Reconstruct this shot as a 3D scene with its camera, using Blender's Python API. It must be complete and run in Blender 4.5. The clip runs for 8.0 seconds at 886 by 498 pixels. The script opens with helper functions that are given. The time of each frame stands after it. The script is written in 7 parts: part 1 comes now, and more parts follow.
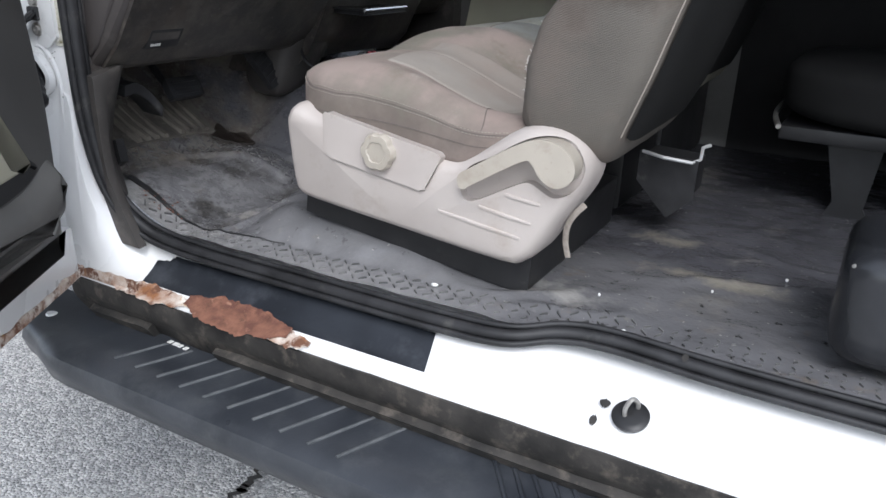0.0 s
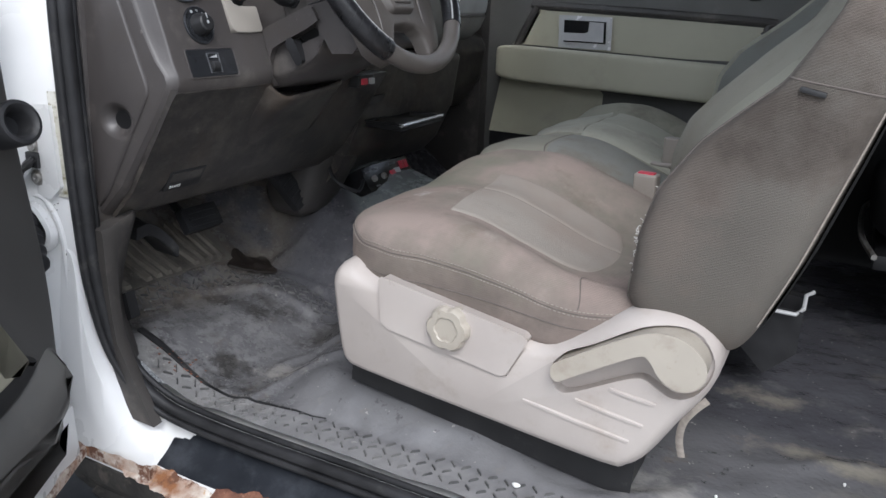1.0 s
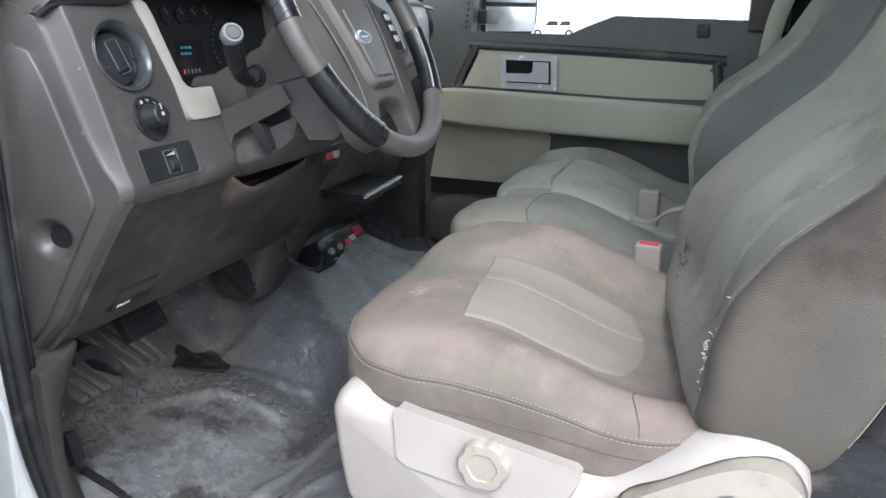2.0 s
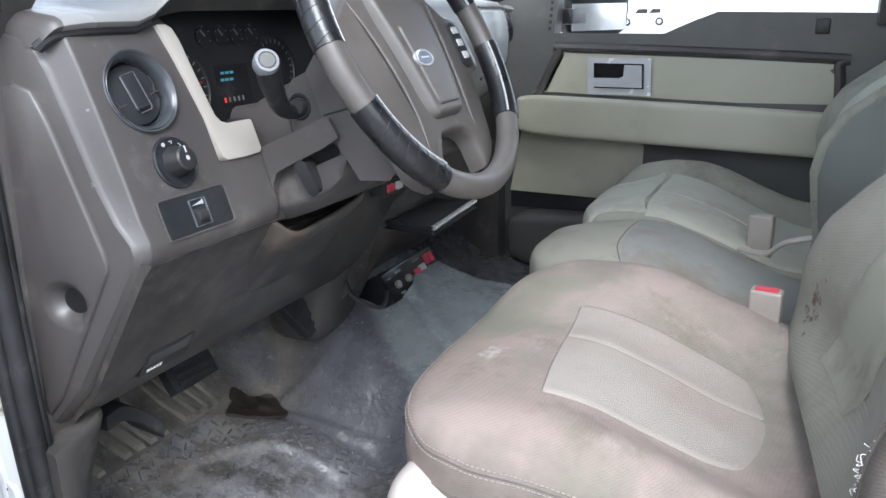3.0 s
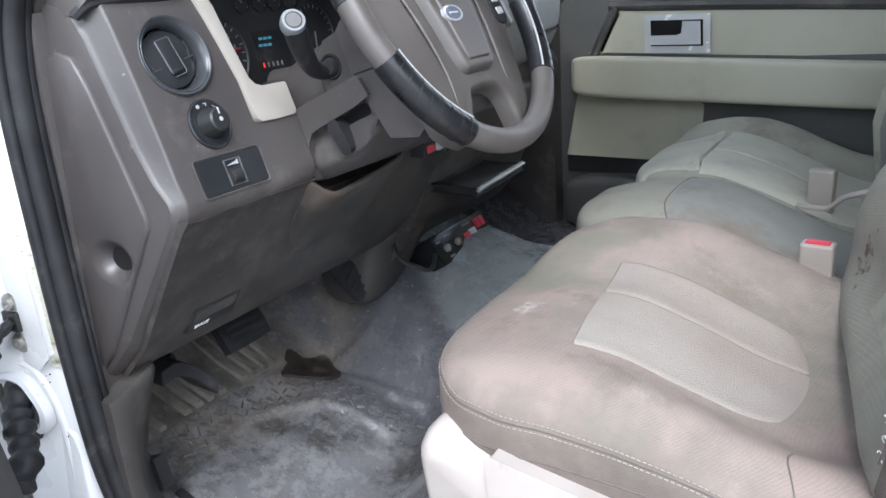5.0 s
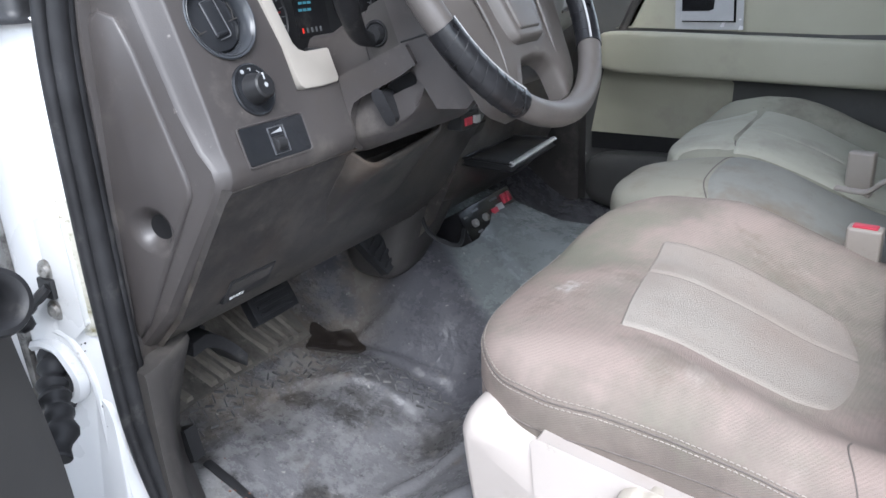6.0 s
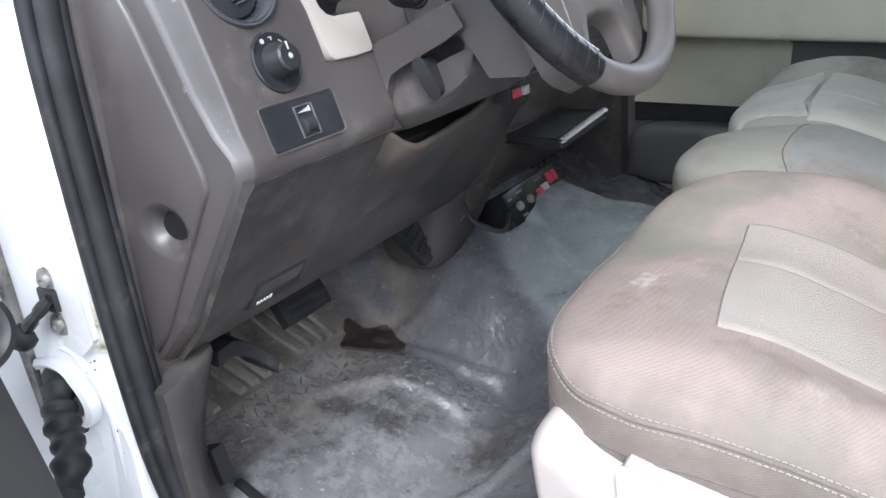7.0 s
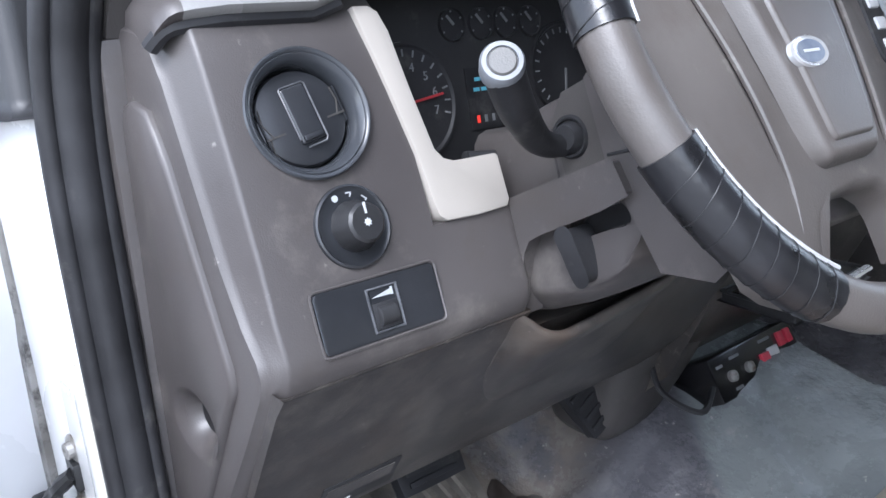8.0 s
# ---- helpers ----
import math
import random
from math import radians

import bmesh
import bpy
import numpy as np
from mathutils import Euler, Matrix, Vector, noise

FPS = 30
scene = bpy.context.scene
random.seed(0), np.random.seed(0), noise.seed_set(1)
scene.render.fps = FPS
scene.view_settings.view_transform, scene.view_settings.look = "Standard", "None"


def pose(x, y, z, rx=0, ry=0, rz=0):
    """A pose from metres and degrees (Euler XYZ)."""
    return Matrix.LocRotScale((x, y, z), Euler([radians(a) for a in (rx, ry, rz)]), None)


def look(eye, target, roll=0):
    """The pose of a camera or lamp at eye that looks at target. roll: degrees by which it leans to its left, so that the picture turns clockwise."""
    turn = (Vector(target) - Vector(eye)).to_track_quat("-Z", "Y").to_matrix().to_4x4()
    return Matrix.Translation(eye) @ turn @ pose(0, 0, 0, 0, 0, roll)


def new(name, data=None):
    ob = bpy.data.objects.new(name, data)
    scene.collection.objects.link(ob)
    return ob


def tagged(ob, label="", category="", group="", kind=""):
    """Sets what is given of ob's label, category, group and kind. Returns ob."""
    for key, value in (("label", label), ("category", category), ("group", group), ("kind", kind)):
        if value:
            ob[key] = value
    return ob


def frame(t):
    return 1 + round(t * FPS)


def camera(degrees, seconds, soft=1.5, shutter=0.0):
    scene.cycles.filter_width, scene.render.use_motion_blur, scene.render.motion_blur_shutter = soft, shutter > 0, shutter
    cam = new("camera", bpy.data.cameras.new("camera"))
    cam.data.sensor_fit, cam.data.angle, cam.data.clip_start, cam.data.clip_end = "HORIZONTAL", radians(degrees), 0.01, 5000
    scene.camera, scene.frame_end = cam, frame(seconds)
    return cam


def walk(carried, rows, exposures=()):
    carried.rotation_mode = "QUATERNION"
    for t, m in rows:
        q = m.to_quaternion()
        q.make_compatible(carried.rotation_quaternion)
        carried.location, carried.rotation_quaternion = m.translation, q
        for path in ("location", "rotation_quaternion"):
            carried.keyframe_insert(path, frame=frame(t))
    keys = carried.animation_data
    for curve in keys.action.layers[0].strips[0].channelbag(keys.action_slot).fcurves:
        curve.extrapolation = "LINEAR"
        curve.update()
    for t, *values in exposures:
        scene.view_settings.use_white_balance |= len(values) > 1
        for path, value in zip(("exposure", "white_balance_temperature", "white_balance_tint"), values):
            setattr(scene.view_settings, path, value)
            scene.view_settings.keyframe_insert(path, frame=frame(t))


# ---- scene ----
cam = camera(59.5, 8.0, soft=1.5)
PATH = [
    (0, (0.676, -1.663, 1.245), (-0.226, -0.026, 0.533), 2.2),
    (0.5, (0.549, -1.579, 1.292), (-0.35, 0.055, 0.57), 4.2),
    (1, (0.434, -1.506, 1.355), (-0.457, 0.182, 0.756), 1.9),
    (1.5, (0.307, -1.441, 1.406), (-0.356, 0.351, 0.815), 0.4),
    (1.7, (0.266, -1.439, 1.414), (-0.382, 0.363, 0.837), 0.4),
    (2.8, (0.161, -1.245, 1.463), (-0.595, 0.524, 0.918), -0.3),
    (3, (0.169, -1.236, 1.454), (-0.684, 0.478, 0.874), -1.4),
    (3.5, (0.168, -1.237, 1.473), (-0.718, 0.46, 0.893), -3.4),
    (4, (0.129, -1.212, 1.467), (-0.685, 0.513, 0.866), -0.9),
    (4.2, (0.144, -1.215, 1.45), (-0.768, 0.457, 0.839), -1.6),
    (5.3, (0.225, -1.231, 1.428), (-0.811, 0.355, 0.788), -4.0),
    (5.5, (0.208, -1.235, 1.424), (-0.856, 0.329, 0.774), -3.5),
    (6, (0.166, -1.232, 1.429), (-0.845, 0.348, 0.736), -2.9),
    (6.5, (0.106, -1.2, 1.426), (-0.972, 0.327, 0.714), -5.0),
    (7, (0.077, -1.151, 1.404), (-0.977, 0.378, 0.662), -5.2),
    (7.5, (0.033, -1.004, 1.416), (-1.257, 0.414, 0.846), -2.2),
    (8, (-0.007, -0.904, 1.436), (-1.533, 0.263, 0.88), -3.5),
]
walk(cam, [(t, look(eye, target, roll)) for t, eye, target, roll in PATH],
     exposures=[(0, 0.20, 6120, 10), (0.6, 0.10, 6120, 10), (1.0, 0.12, 6150, 10), (1.5, 0.40, 6080, 9), (2.8, 1.00, 5950, 8), (4.0, 1.08, 5930, 8), (5.0, 0.98, 5920, 9), (6.2, 1.00, 5920, 10), (7.0, 1.20, 5950, 11), (7.5, 1.26, 5800, 12), (8, 1.24, 5740, 12)])

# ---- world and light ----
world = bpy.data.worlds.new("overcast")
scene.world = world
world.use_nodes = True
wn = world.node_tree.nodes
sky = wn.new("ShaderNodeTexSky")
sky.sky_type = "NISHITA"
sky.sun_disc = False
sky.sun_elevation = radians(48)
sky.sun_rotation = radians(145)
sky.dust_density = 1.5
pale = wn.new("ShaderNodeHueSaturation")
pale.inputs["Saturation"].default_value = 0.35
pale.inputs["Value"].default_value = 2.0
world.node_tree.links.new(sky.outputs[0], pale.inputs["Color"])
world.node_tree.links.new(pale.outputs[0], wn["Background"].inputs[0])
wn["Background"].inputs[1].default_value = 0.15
sun = new("sun", bpy.data.lights.new("sun", "SUN"))
sun.data.energy, sun.data.angle, sun.data.color = 2.0, radians(30), (1.0, 0.985, 0.965)
sun.matrix_world = look((2.4, -3.5, 4.7), (0, 0, 0))


# ---- materials ----
def material(name, c1, c2, scale=8.0, rough=0.5, metal=0.0, bump=0.1, fine=300.0, dirt=None, dirt_scale=6.0, dirt_low=0.5, dirt_high=0.7, coat=0.0, spread=0.1, weave=0.0, layers=(), rib=0.0):
    """A worn surface: two tones of noise, a dirt layer, fine relief."""
    m = bpy.data.materials.new(name)
    m.use_nodes = True
    t = m.node_tree
    n, l = t.nodes, t.links
    b = n["Principled BSDF"]
    co = n.new("ShaderNodeTexCoord")
    n1 = n.new("ShaderNodeTexNoise")
    n1.inputs["Scale"].default_value, n1.inputs["Detail"].default_value = scale, 6
    l.new(co.outputs["Object"], n1.inputs["Vector"])
    mix = n.new("ShaderNodeMix")
    mix.data_type = "RGBA"
    mix.inputs[6].default_value, mix.inputs[7].default_value = (*c1, 1), (*c2, 1)
    ramp = n.new("ShaderNodeValToRGB")
    ramp.color_ramp.elements[0].position, ramp.color_ramp.elements[1].position = 0.35, 0.65
    l.new(n1.outputs["Fac"], ramp.inputs[0])
    l.new(ramp.outputs[0], mix.inputs[0])
    col = mix.outputs[2]
    if dirt:
        n2 = n.new("ShaderNodeTexNoise")
        n2.inputs["Scale"].default_value, n2.inputs["Detail"].default_value, n2.inputs["Roughness"].default_value = dirt_scale, 9, 0.68
        l.new(co.outputs["Object"], n2.inputs["Vector"])
        r2 = n.new("ShaderNodeValToRGB")
        r2.color_ramp.elements[0].position, r2.color_ramp.elements[1].position = dirt_low, dirt_high
        l.new(n2.outputs["Fac"], r2.inputs[0])
        mix2 = n.new("ShaderNodeMix")
        mix2.data_type = "RGBA"
        mix2.inputs[7].default_value = (*dirt, 1)
        l.new(r2.outputs[0], mix2.inputs[0])
        l.new(col, mix2.inputs[6])
        col = mix2.outputs[2]
    for tint, size, low, high in layers:
        n4 = n.new("ShaderNodeTexNoise")
        n4.inputs["Scale"].default_value, n4.inputs["Detail"].default_value, n4.inputs["Roughness"].default_value = size, 8, 0.7
        shift = n.new("ShaderNodeVectorMath")
        shift.inputs[1].default_value = (size, 3.7, low * 9)
        l.new(co.outputs["Object"], shift.inputs[0])
        l.new(shift.outputs[0], n4.inputs["Vector"])
        r4 = n.new("ShaderNodeValToRGB")
        r4.color_ramp.elements[0].position, r4.color_ramp.elements[1].position = low, high
        l.new(n4.outputs["Fac"], r4.inputs[0])
        mix4 = n.new("ShaderNodeMix")
        mix4.data_type = "RGBA"
        mix4.inputs[7].default_value = (*tint, 1)
        l.new(r4.outputs[0], mix4.inputs[0])
        l.new(col, mix4.inputs[6])
        col = mix4.outputs[2]
    l.new(col, b.inputs["Base Color"])
    b.inputs["Metallic"].default_value = metal
    b.inputs["Coat Weight"].default_value = coat
    mr = n.new("ShaderNodeMapRange")
    mr.inputs[3].default_value, mr.inputs[4].default_value = max(rough - spread, 0.02), min(rough + spread, 1)
    l.new(n1.outputs["Fac"], mr.inputs[0])
    l.new(mr.outputs[0], b.inputs["Roughness"])
    if bump:
        n3 = n.new("ShaderNodeTexNoise")
        n3.inputs["Scale"].default_value, n3.inputs["Detail"].default_value = fine, 3
        l.new(co.outputs["Object"], n3.inputs["Vector"])
        high = n3.outputs["Fac"]
        if weave:
            wv = n.new("ShaderNodeTexVoronoi")
            wv.inputs["Scale"].default_value = weave
            l.new(co.outputs["Object"], wv.inputs["Vector"])
            add = n.new("ShaderNodeMath")
            l.new(high, add.inputs[0])
            l.new(wv.outputs["Distance"], add.inputs[1])
            high = add.outputs[0]
        if rib:
            # fine woven ribs, wavering a little
            wave = n.new("ShaderNodeTexWave")
            wave.bands_direction = "Z"
            wave.inputs["Scale"].default_value, wave.inputs["Distortion"].default_value = 0.314 / rib, 1.6
            wave.inputs["Detail Scale"].default_value = 0.6
            turn = n.new("ShaderNodeMapping")
            turn.inputs["Rotation"].default_value = (radians(4), radians(24), 0)
            l.new(co.outputs["Object"], turn.inputs["Vector"])
            l.new(turn.outputs[0], wave.inputs["Vector"])
            ribs = n.new("ShaderNodeMath")
            ribs.operation = "MULTIPLY_ADD"
            ribs.inputs[1].default_value = 0.45
            l.new(wave.outputs["Fac"], ribs.inputs[0])
            l.new(high, ribs.inputs[2])
            high = ribs.outputs[0]
            shade = n.new("ShaderNodeMix")
            shade.data_type, shade.blend_type = "RGBA", "MULTIPLY"
            shade.inputs[0].default_value = 0.06
            l.new(col, shade.inputs[6])
            l.new(wave.outputs["Color"], shade.inputs[7])
            l.new(shade.outputs[2], b.inputs["Base Color"])
        bp = n.new("ShaderNodeBump")
        bp.inputs["Strength"].default_value, bp.inputs["Distance"].default_value = bump, 0.002
        l.new(high, bp.inputs["Height"])
        l.new(bp.outputs[0], b.inputs["Normal"])
    return m


def spill(m, at, size, tint, low, high, scale, stretch=(1, 1, 1)):
    """A tint of its own ragged shape, such as a stain, mixed into a material round a place."""
    n, l = m.node_tree.nodes, m.node_tree.links
    b = n["Principled BSDF"]
    co = n.new("ShaderNodeTexCoord")
    off = n.new("ShaderNodeVectorMath")
    off.operation = "SUBTRACT"
    off.inputs[1].default_value = at
    l.new(co.outputs["Object"], off.inputs[0])
    wide = n.new("ShaderNodeVectorMath")
    wide.operation = "MULTIPLY"
    wide.inputs[1].default_value = stretch
    l.new(off.outputs[0], wide.inputs[0])
    far = n.new("ShaderNodeVectorMath")
    far.operation = "LENGTH"
    l.new(wide.outputs[0], far.inputs[0])
    near = n.new("ShaderNodeMapRange")
    near.inputs[1].default_value, near.inputs[2].default_value, near.inputs[3].default_value, near.inputs[4].default_value = 0, size, 0.42, 0.0
    l.new(far.outputs["Value"], near.inputs[0])
    t = n.new("ShaderNodeTexNoise")
    t.inputs["Scale"].default_value, t.inputs["Detail"].default_value, t.inputs["Roughness"].default_value = scale, 5, 0.65
    l.new(co.outputs["Object"], t.inputs["Vector"])
    total = n.new("ShaderNodeMath")
    l.new(near.outputs[0], total.inputs[0])
    l.new(t.outputs["Fac"], total.inputs[1])
    edge = n.new("ShaderNodeMapRange")
    edge.inputs[1].default_value, edge.inputs[2].default_value = low, high
    l.new(total.outputs[0], edge.inputs[0])
    x = n.new("ShaderNodeMix")
    x.data_type = "RGBA"
    x.inputs[7].default_value = (*tint, 1)
    l.new(b.inputs["Base Color"].links[0].from_socket, x.inputs[6])
    l.new(edge.outputs[0], x.inputs[0])
    l.new(x.outputs[2], b.inputs["Base Color"])


WHITE = material("white_paint", (0.70, 0.70, 0.695), (0.77, 0.77, 0.77), 5, 0.28, bump=0.03, fine=40, dirt=(0.30, 0.26, 0.2), dirt_scale=30, dirt_low=0.66, dirt_high=0.78, coat=0.3)
RUBBER = material("black_rubber", (0.011, 0.011, 0.012), (0.024, 0.024, 0.026), 20, 0.52, bump=0.1, fine=200, dirt=(0.075, 0.072, 0.068), dirt_scale=25, dirt_low=0.58, dirt_high=0.8)
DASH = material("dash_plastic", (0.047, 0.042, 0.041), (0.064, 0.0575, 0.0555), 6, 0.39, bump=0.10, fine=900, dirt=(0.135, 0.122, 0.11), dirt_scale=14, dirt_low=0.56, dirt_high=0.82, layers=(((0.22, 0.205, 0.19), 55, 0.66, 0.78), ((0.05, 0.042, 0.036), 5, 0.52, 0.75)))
# dash plastic darkened: shade on the lower, downward faces is in the colour
KNEE = material("shaded_dash_plastic", (0.027, 0.025, 0.024), (0.042, 0.038, 0.036), 5, 0.34, bump=0.12, fine=800, dirt=(0.100, 0.089, 0.077), dirt_scale=9, dirt_low=0.48, dirt_high=0.75, layers=(((0.088, 0.079, 0.069), 20, 0.47, 0.68), ((0.15, 0.137, 0.122), 55, 0.60, 0.76), ((0.050, 0.036, 0.027), 6, 0.50, 0.70), ((0.20, 0.185, 0.17), 120, 0.64, 0.74)))
# dash plastic made paler: light from windshield and far window is in the colour
TOPPAD = material("window_lit_dash", (0.17, 0.166, 0.16), (0.21, 0.205, 0.20), 8, 0.36, bump=0.15, fine=500, dirt=(0.26, 0.25, 0.24), dirt_scale=10, dirt_low=0.5, dirt_high=0.8)
# paler than the dash: the windshield sky's reflection is put into this colour
PADTOP = material("sky_sheen_pad", (0.175, 0.172, 0.166), (0.22, 0.216, 0.21), 8, 0.26, bump=0.12, fine=500, dirt=(0.20, 0.195, 0.19), dirt_scale=10, dirt_low=0.5, dirt_high=0.8)
GLOSSBLACK = material("gloss_black", (0.006, 0.006, 0.007), (0.010, 0.010, 0.011), 12, 0.2, bump=0.03, fine=300, spread=0.05)
DARK = material("dark_plastic", (0.04, 0.037, 0.035), (0.06, 0.055, 0.052), 7, 0.48, bump=0.12, fine=800, dirt=(0.15, 0.135, 0.12), dirt_scale=9, dirt_low=0.54, dirt_high=0.8)
BLACK = material("black_plastic", (0.016, 0.016, 0.017), (0.026, 0.026, 0.027), 15, 0.4, bump=0.06, fine=600, dirt=(0.09, 0.085, 0.08), dirt_scale=30, dirt_low=0.62, dirt_high=0.85)
VENTBLACK = material("vent_black", (0.014, 0.015, 0.017), (0.024, 0.025, 0.028), 12, 0.24, bump=0.04, fine=500, spread=0.06)
VENTRING = material("vent_ring_satin", (0.030, 0.032, 0.036), (0.040, 0.043, 0.048), 12, 0.22, bump=0.03, fine=500, spread=0.05)
TICKGREY = material("dial_print", (0.13, 0.135, 0.14), (0.17, 0.175, 0.18), 60, 0.6, bump=0)
BEIGE = material("beige_plastic", (0.405, 0.362, 0.335), (0.452, 0.409, 0.379), 9, 0.40, bump=0.08, fine=900, dirt=(0.32, 0.262, 0.215), dirt_scale=11, dirt_low=0.56, dirt_high=0.85, layers=(((0.24, 0.19, 0.15), 28, 0.66, 0.82),))
KNOBBEIGE = material("handled_beige_plastic", (0.36, 0.325, 0.275), (0.41, 0.37, 0.315), 9, 0.36, bump=0.08, fine=900, dirt=(0.25, 0.205, 0.16), dirt_scale=16, dirt_low=0.54, dirt_high=0.8, layers=(((0.20, 0.16, 0.12), 35, 0.62, 0.8),))
MARK = material("white_print", (0.32, 0.33, 0.34), (0.40, 0.41, 0.42), 60, 0.6, bump=0)
EDGEGREY = material("pale_edge", (0.05, 0.052, 0.057), (0.10, 0.103, 0.11), 90, 0.35, bump=0.05, fine=300)
CAPGREY = material("satin_cap", (0.13, 0.138, 0.15), (0.17, 0.178, 0.19), 30, 0.42, metal=0.0, bump=0.02)
BEZEL = material("beige_bezel", (0.30, 0.276, 0.245), (0.335, 0.308, 0.275), 9, 0.4, bump=0.05, fine=900)
TAUPE = material("taupe_cloth", (0.235, 0.184, 0.160), (0.272, 0.222, 0.196), 3.5, 0.92, bump=0.3, fine=900, dirt=(0.175, 0.156, 0.128), dirt_scale=3.2, dirt_low=0.47, dirt_high=0.63, weave=900, layers=(((0.13, 0.095, 0.072), 7, 0.57, 0.76), ((0.30, 0.262, 0.23), 16, 0.60, 0.80)), rib=0.0024)
# browner seat cloth, darkened in colour for the backrest's shaded side
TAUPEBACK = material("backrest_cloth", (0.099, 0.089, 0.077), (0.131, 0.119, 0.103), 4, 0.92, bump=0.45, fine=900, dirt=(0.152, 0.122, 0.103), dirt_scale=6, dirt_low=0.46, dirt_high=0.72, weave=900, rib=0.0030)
spill(TAUPEBACK, (0.36, -0.63, 1.26), 0.16, (0.060, 0.050, 0.042), 0.62, 0.95, 12)
spill(TAUPE, (-0.160, -0.455, 1.072), 0.036, (0.33, 0.30, 0.27), 0.72, 0.90, 110)
# darker brown over the near side of the cushion
spill(TAUPE, (-0.02, -0.645, 0.985), 0.20, (0.135, 0.112, 0.096), 0.52, 0.92, 12, (0.55, 2.6, 1.7))
spill(TAUPE, (-0.19, -0.30, 1.07), 0.17, (0.165, 0.157, 0.122), 0.58, 0.92, 13)
# greyer than the sides, and lightened to stand for the light it catches
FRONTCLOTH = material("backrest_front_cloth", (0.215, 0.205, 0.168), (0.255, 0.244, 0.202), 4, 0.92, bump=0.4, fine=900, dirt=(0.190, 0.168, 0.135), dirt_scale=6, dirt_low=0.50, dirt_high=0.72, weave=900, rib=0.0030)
spill(FRONTCLOTH, (0.192, -0.215, 1.092), 0.060, (0.085, 0.056, 0.036), 0.76, 0.90, 85, (1, 1.4, 0.7))
# near black: the dimness of the rear cab is put into this colour
CHARCOAL = material("dim_rear_cloth", (0.009, 0.009, 0.009), (0.016, 0.016, 0.016), 6, 0.9, bump=0.3, fine=700)
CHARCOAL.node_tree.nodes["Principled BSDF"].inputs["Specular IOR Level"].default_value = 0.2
DUSTRUBBER = material("dusty_rubber", (0.130, 0.115, 0.096), (0.190, 0.170, 0.142), 14, 0.7, bump=0.4, fine=300, dirt=(0.04, 0.037, 0.034), dirt_scale=16, dirt_low=0.5, dirt_high=0.75)
WETLEAF = material("wet_leaf", (0.016, 0.012, 0.010), (0.028, 0.022, 0.018), 20, 0.5, bump=0.2, fine=80)
BOARD = material("step_plastic", (0.024, 0.027, 0.033), (0.044, 0.048, 0.056), 10, 0.32, bump=0.15, fine=250, dirt=(0.085, 0.09, 0.095), dirt_scale=9, dirt_low=0.5, dirt_high=0.8)
BOARDRIB = material("worn_rib", (0.07, 0.075, 0.08), (0.11, 0.115, 0.12), 40, 0.45, bump=0.15, fine=250)
LICHEN = material("green_grime", (0.40, 0.385, 0.30), (0.66, 0.65, 0.60), 45, 0.7, bump=0.3, fine=300, dirt=(0.20, 0.18, 0.10), dirt_scale=60, dirt_low=0.50, dirt_high=0.62)
GRIME = material("gutter_grime", (0.16, 0.15, 0.135), (0.32, 0.31, 0.29), 25, 0.6, bump=0.4, fine=200, dirt=(0.05, 0.045, 0.04), dirt_scale=40, dirt_low=0.48, dirt_high=0.62)
GREYCLOTH = material("grey_cloth", (0.215, 0.207, 0.170), (0.262, 0.252, 0.209), 4, 0.92, bump=0.3, fine=900, dirt=(0.165, 0.130, 0.100), dirt_scale=4, dirt_low=0.50, dirt_high=0.70, weave=900, layers=(((0.125, 0.105, 0.082), 9, 0.56, 0.74), ((0.29, 0.275, 0.24), 22, 0.62, 0.80)))
INSERT = material("insert_cloth", (0.225, 0.199, 0.175), (0.260, 0.233, 0.205), 4, 0.92, bump=0.4, fine=700, dirt=(0.225, 0.182, 0.156), dirt_scale=3.5, dirt_low=0.46, dirt_high=0.70, weave=700, layers=(((0.18, 0.148, 0.12), 9, 0.58, 0.80),))
MUDMAT = material("mud_dusted_rubber", (0.098, 0.089, 0.077), (0.150, 0.136, 0.117), 16, 0.6, bump=0.5, fine=140, dirt=(0.05, 0.045, 0.04), dirt_scale=13, dirt_low=0.48, dirt_high=0.66, layers=(((0.22, 0.20, 0.17), 60, 0.60, 0.74),))
# darker than the floor: the shade on the treads' sides is in this colour
TREADTOP = material("worn_shaded_tread", (0.040, 0.040, 0.042), (0.085, 0.084, 0.083), 20, 0.34, bump=0.2, fine=200, dirt=(0.15, 0.147, 0.143), dirt_scale=9, dirt_low=0.48, dirt_high=0.62)
OLIVE = material("olive_grey_cloth", (0.232, 0.226, 0.180), (0.275, 0.268, 0.216), 5, 0.92, bump=0.3, fine=900, dirt=(0.14, 0.122, 0.096), dirt_scale=6, dirt_low=0.50, dirt_high=0.72, weave=900, layers=(((0.115, 0.10, 0.078), 10, 0.58, 0.76),))
OLIVELIGHT = material("pale_olive_cloth", (0.36, 0.352, 0.288), (0.405, 0.395, 0.328), 5, 0.9, bump=0.3, fine=900, weave=700, dirt=(0.25, 0.235, 0.195), dirt_scale=5, dirt_low=0.5, dirt_high=0.75)
SLATE = material("slate_cloth", (0.190, 0.189, 0.171), (0.232, 0.231, 0.210), 4, 0.9, bump=0.25, fine=900, dirt=(0.155, 0.130, 0.105), dirt_scale=5, dirt_low=0.52, dirt_high=0.72, weave=900)
BUCKLE = material("buckle_plastic", (0.27, 0.238, 0.208), (0.31, 0.276, 0.243), 12, 0.42, bump=0.06, fine=900, dirt=(0.19, 0.155, 0.125), dirt_scale=25, dirt_low=0.55, dirt_high=0.8)
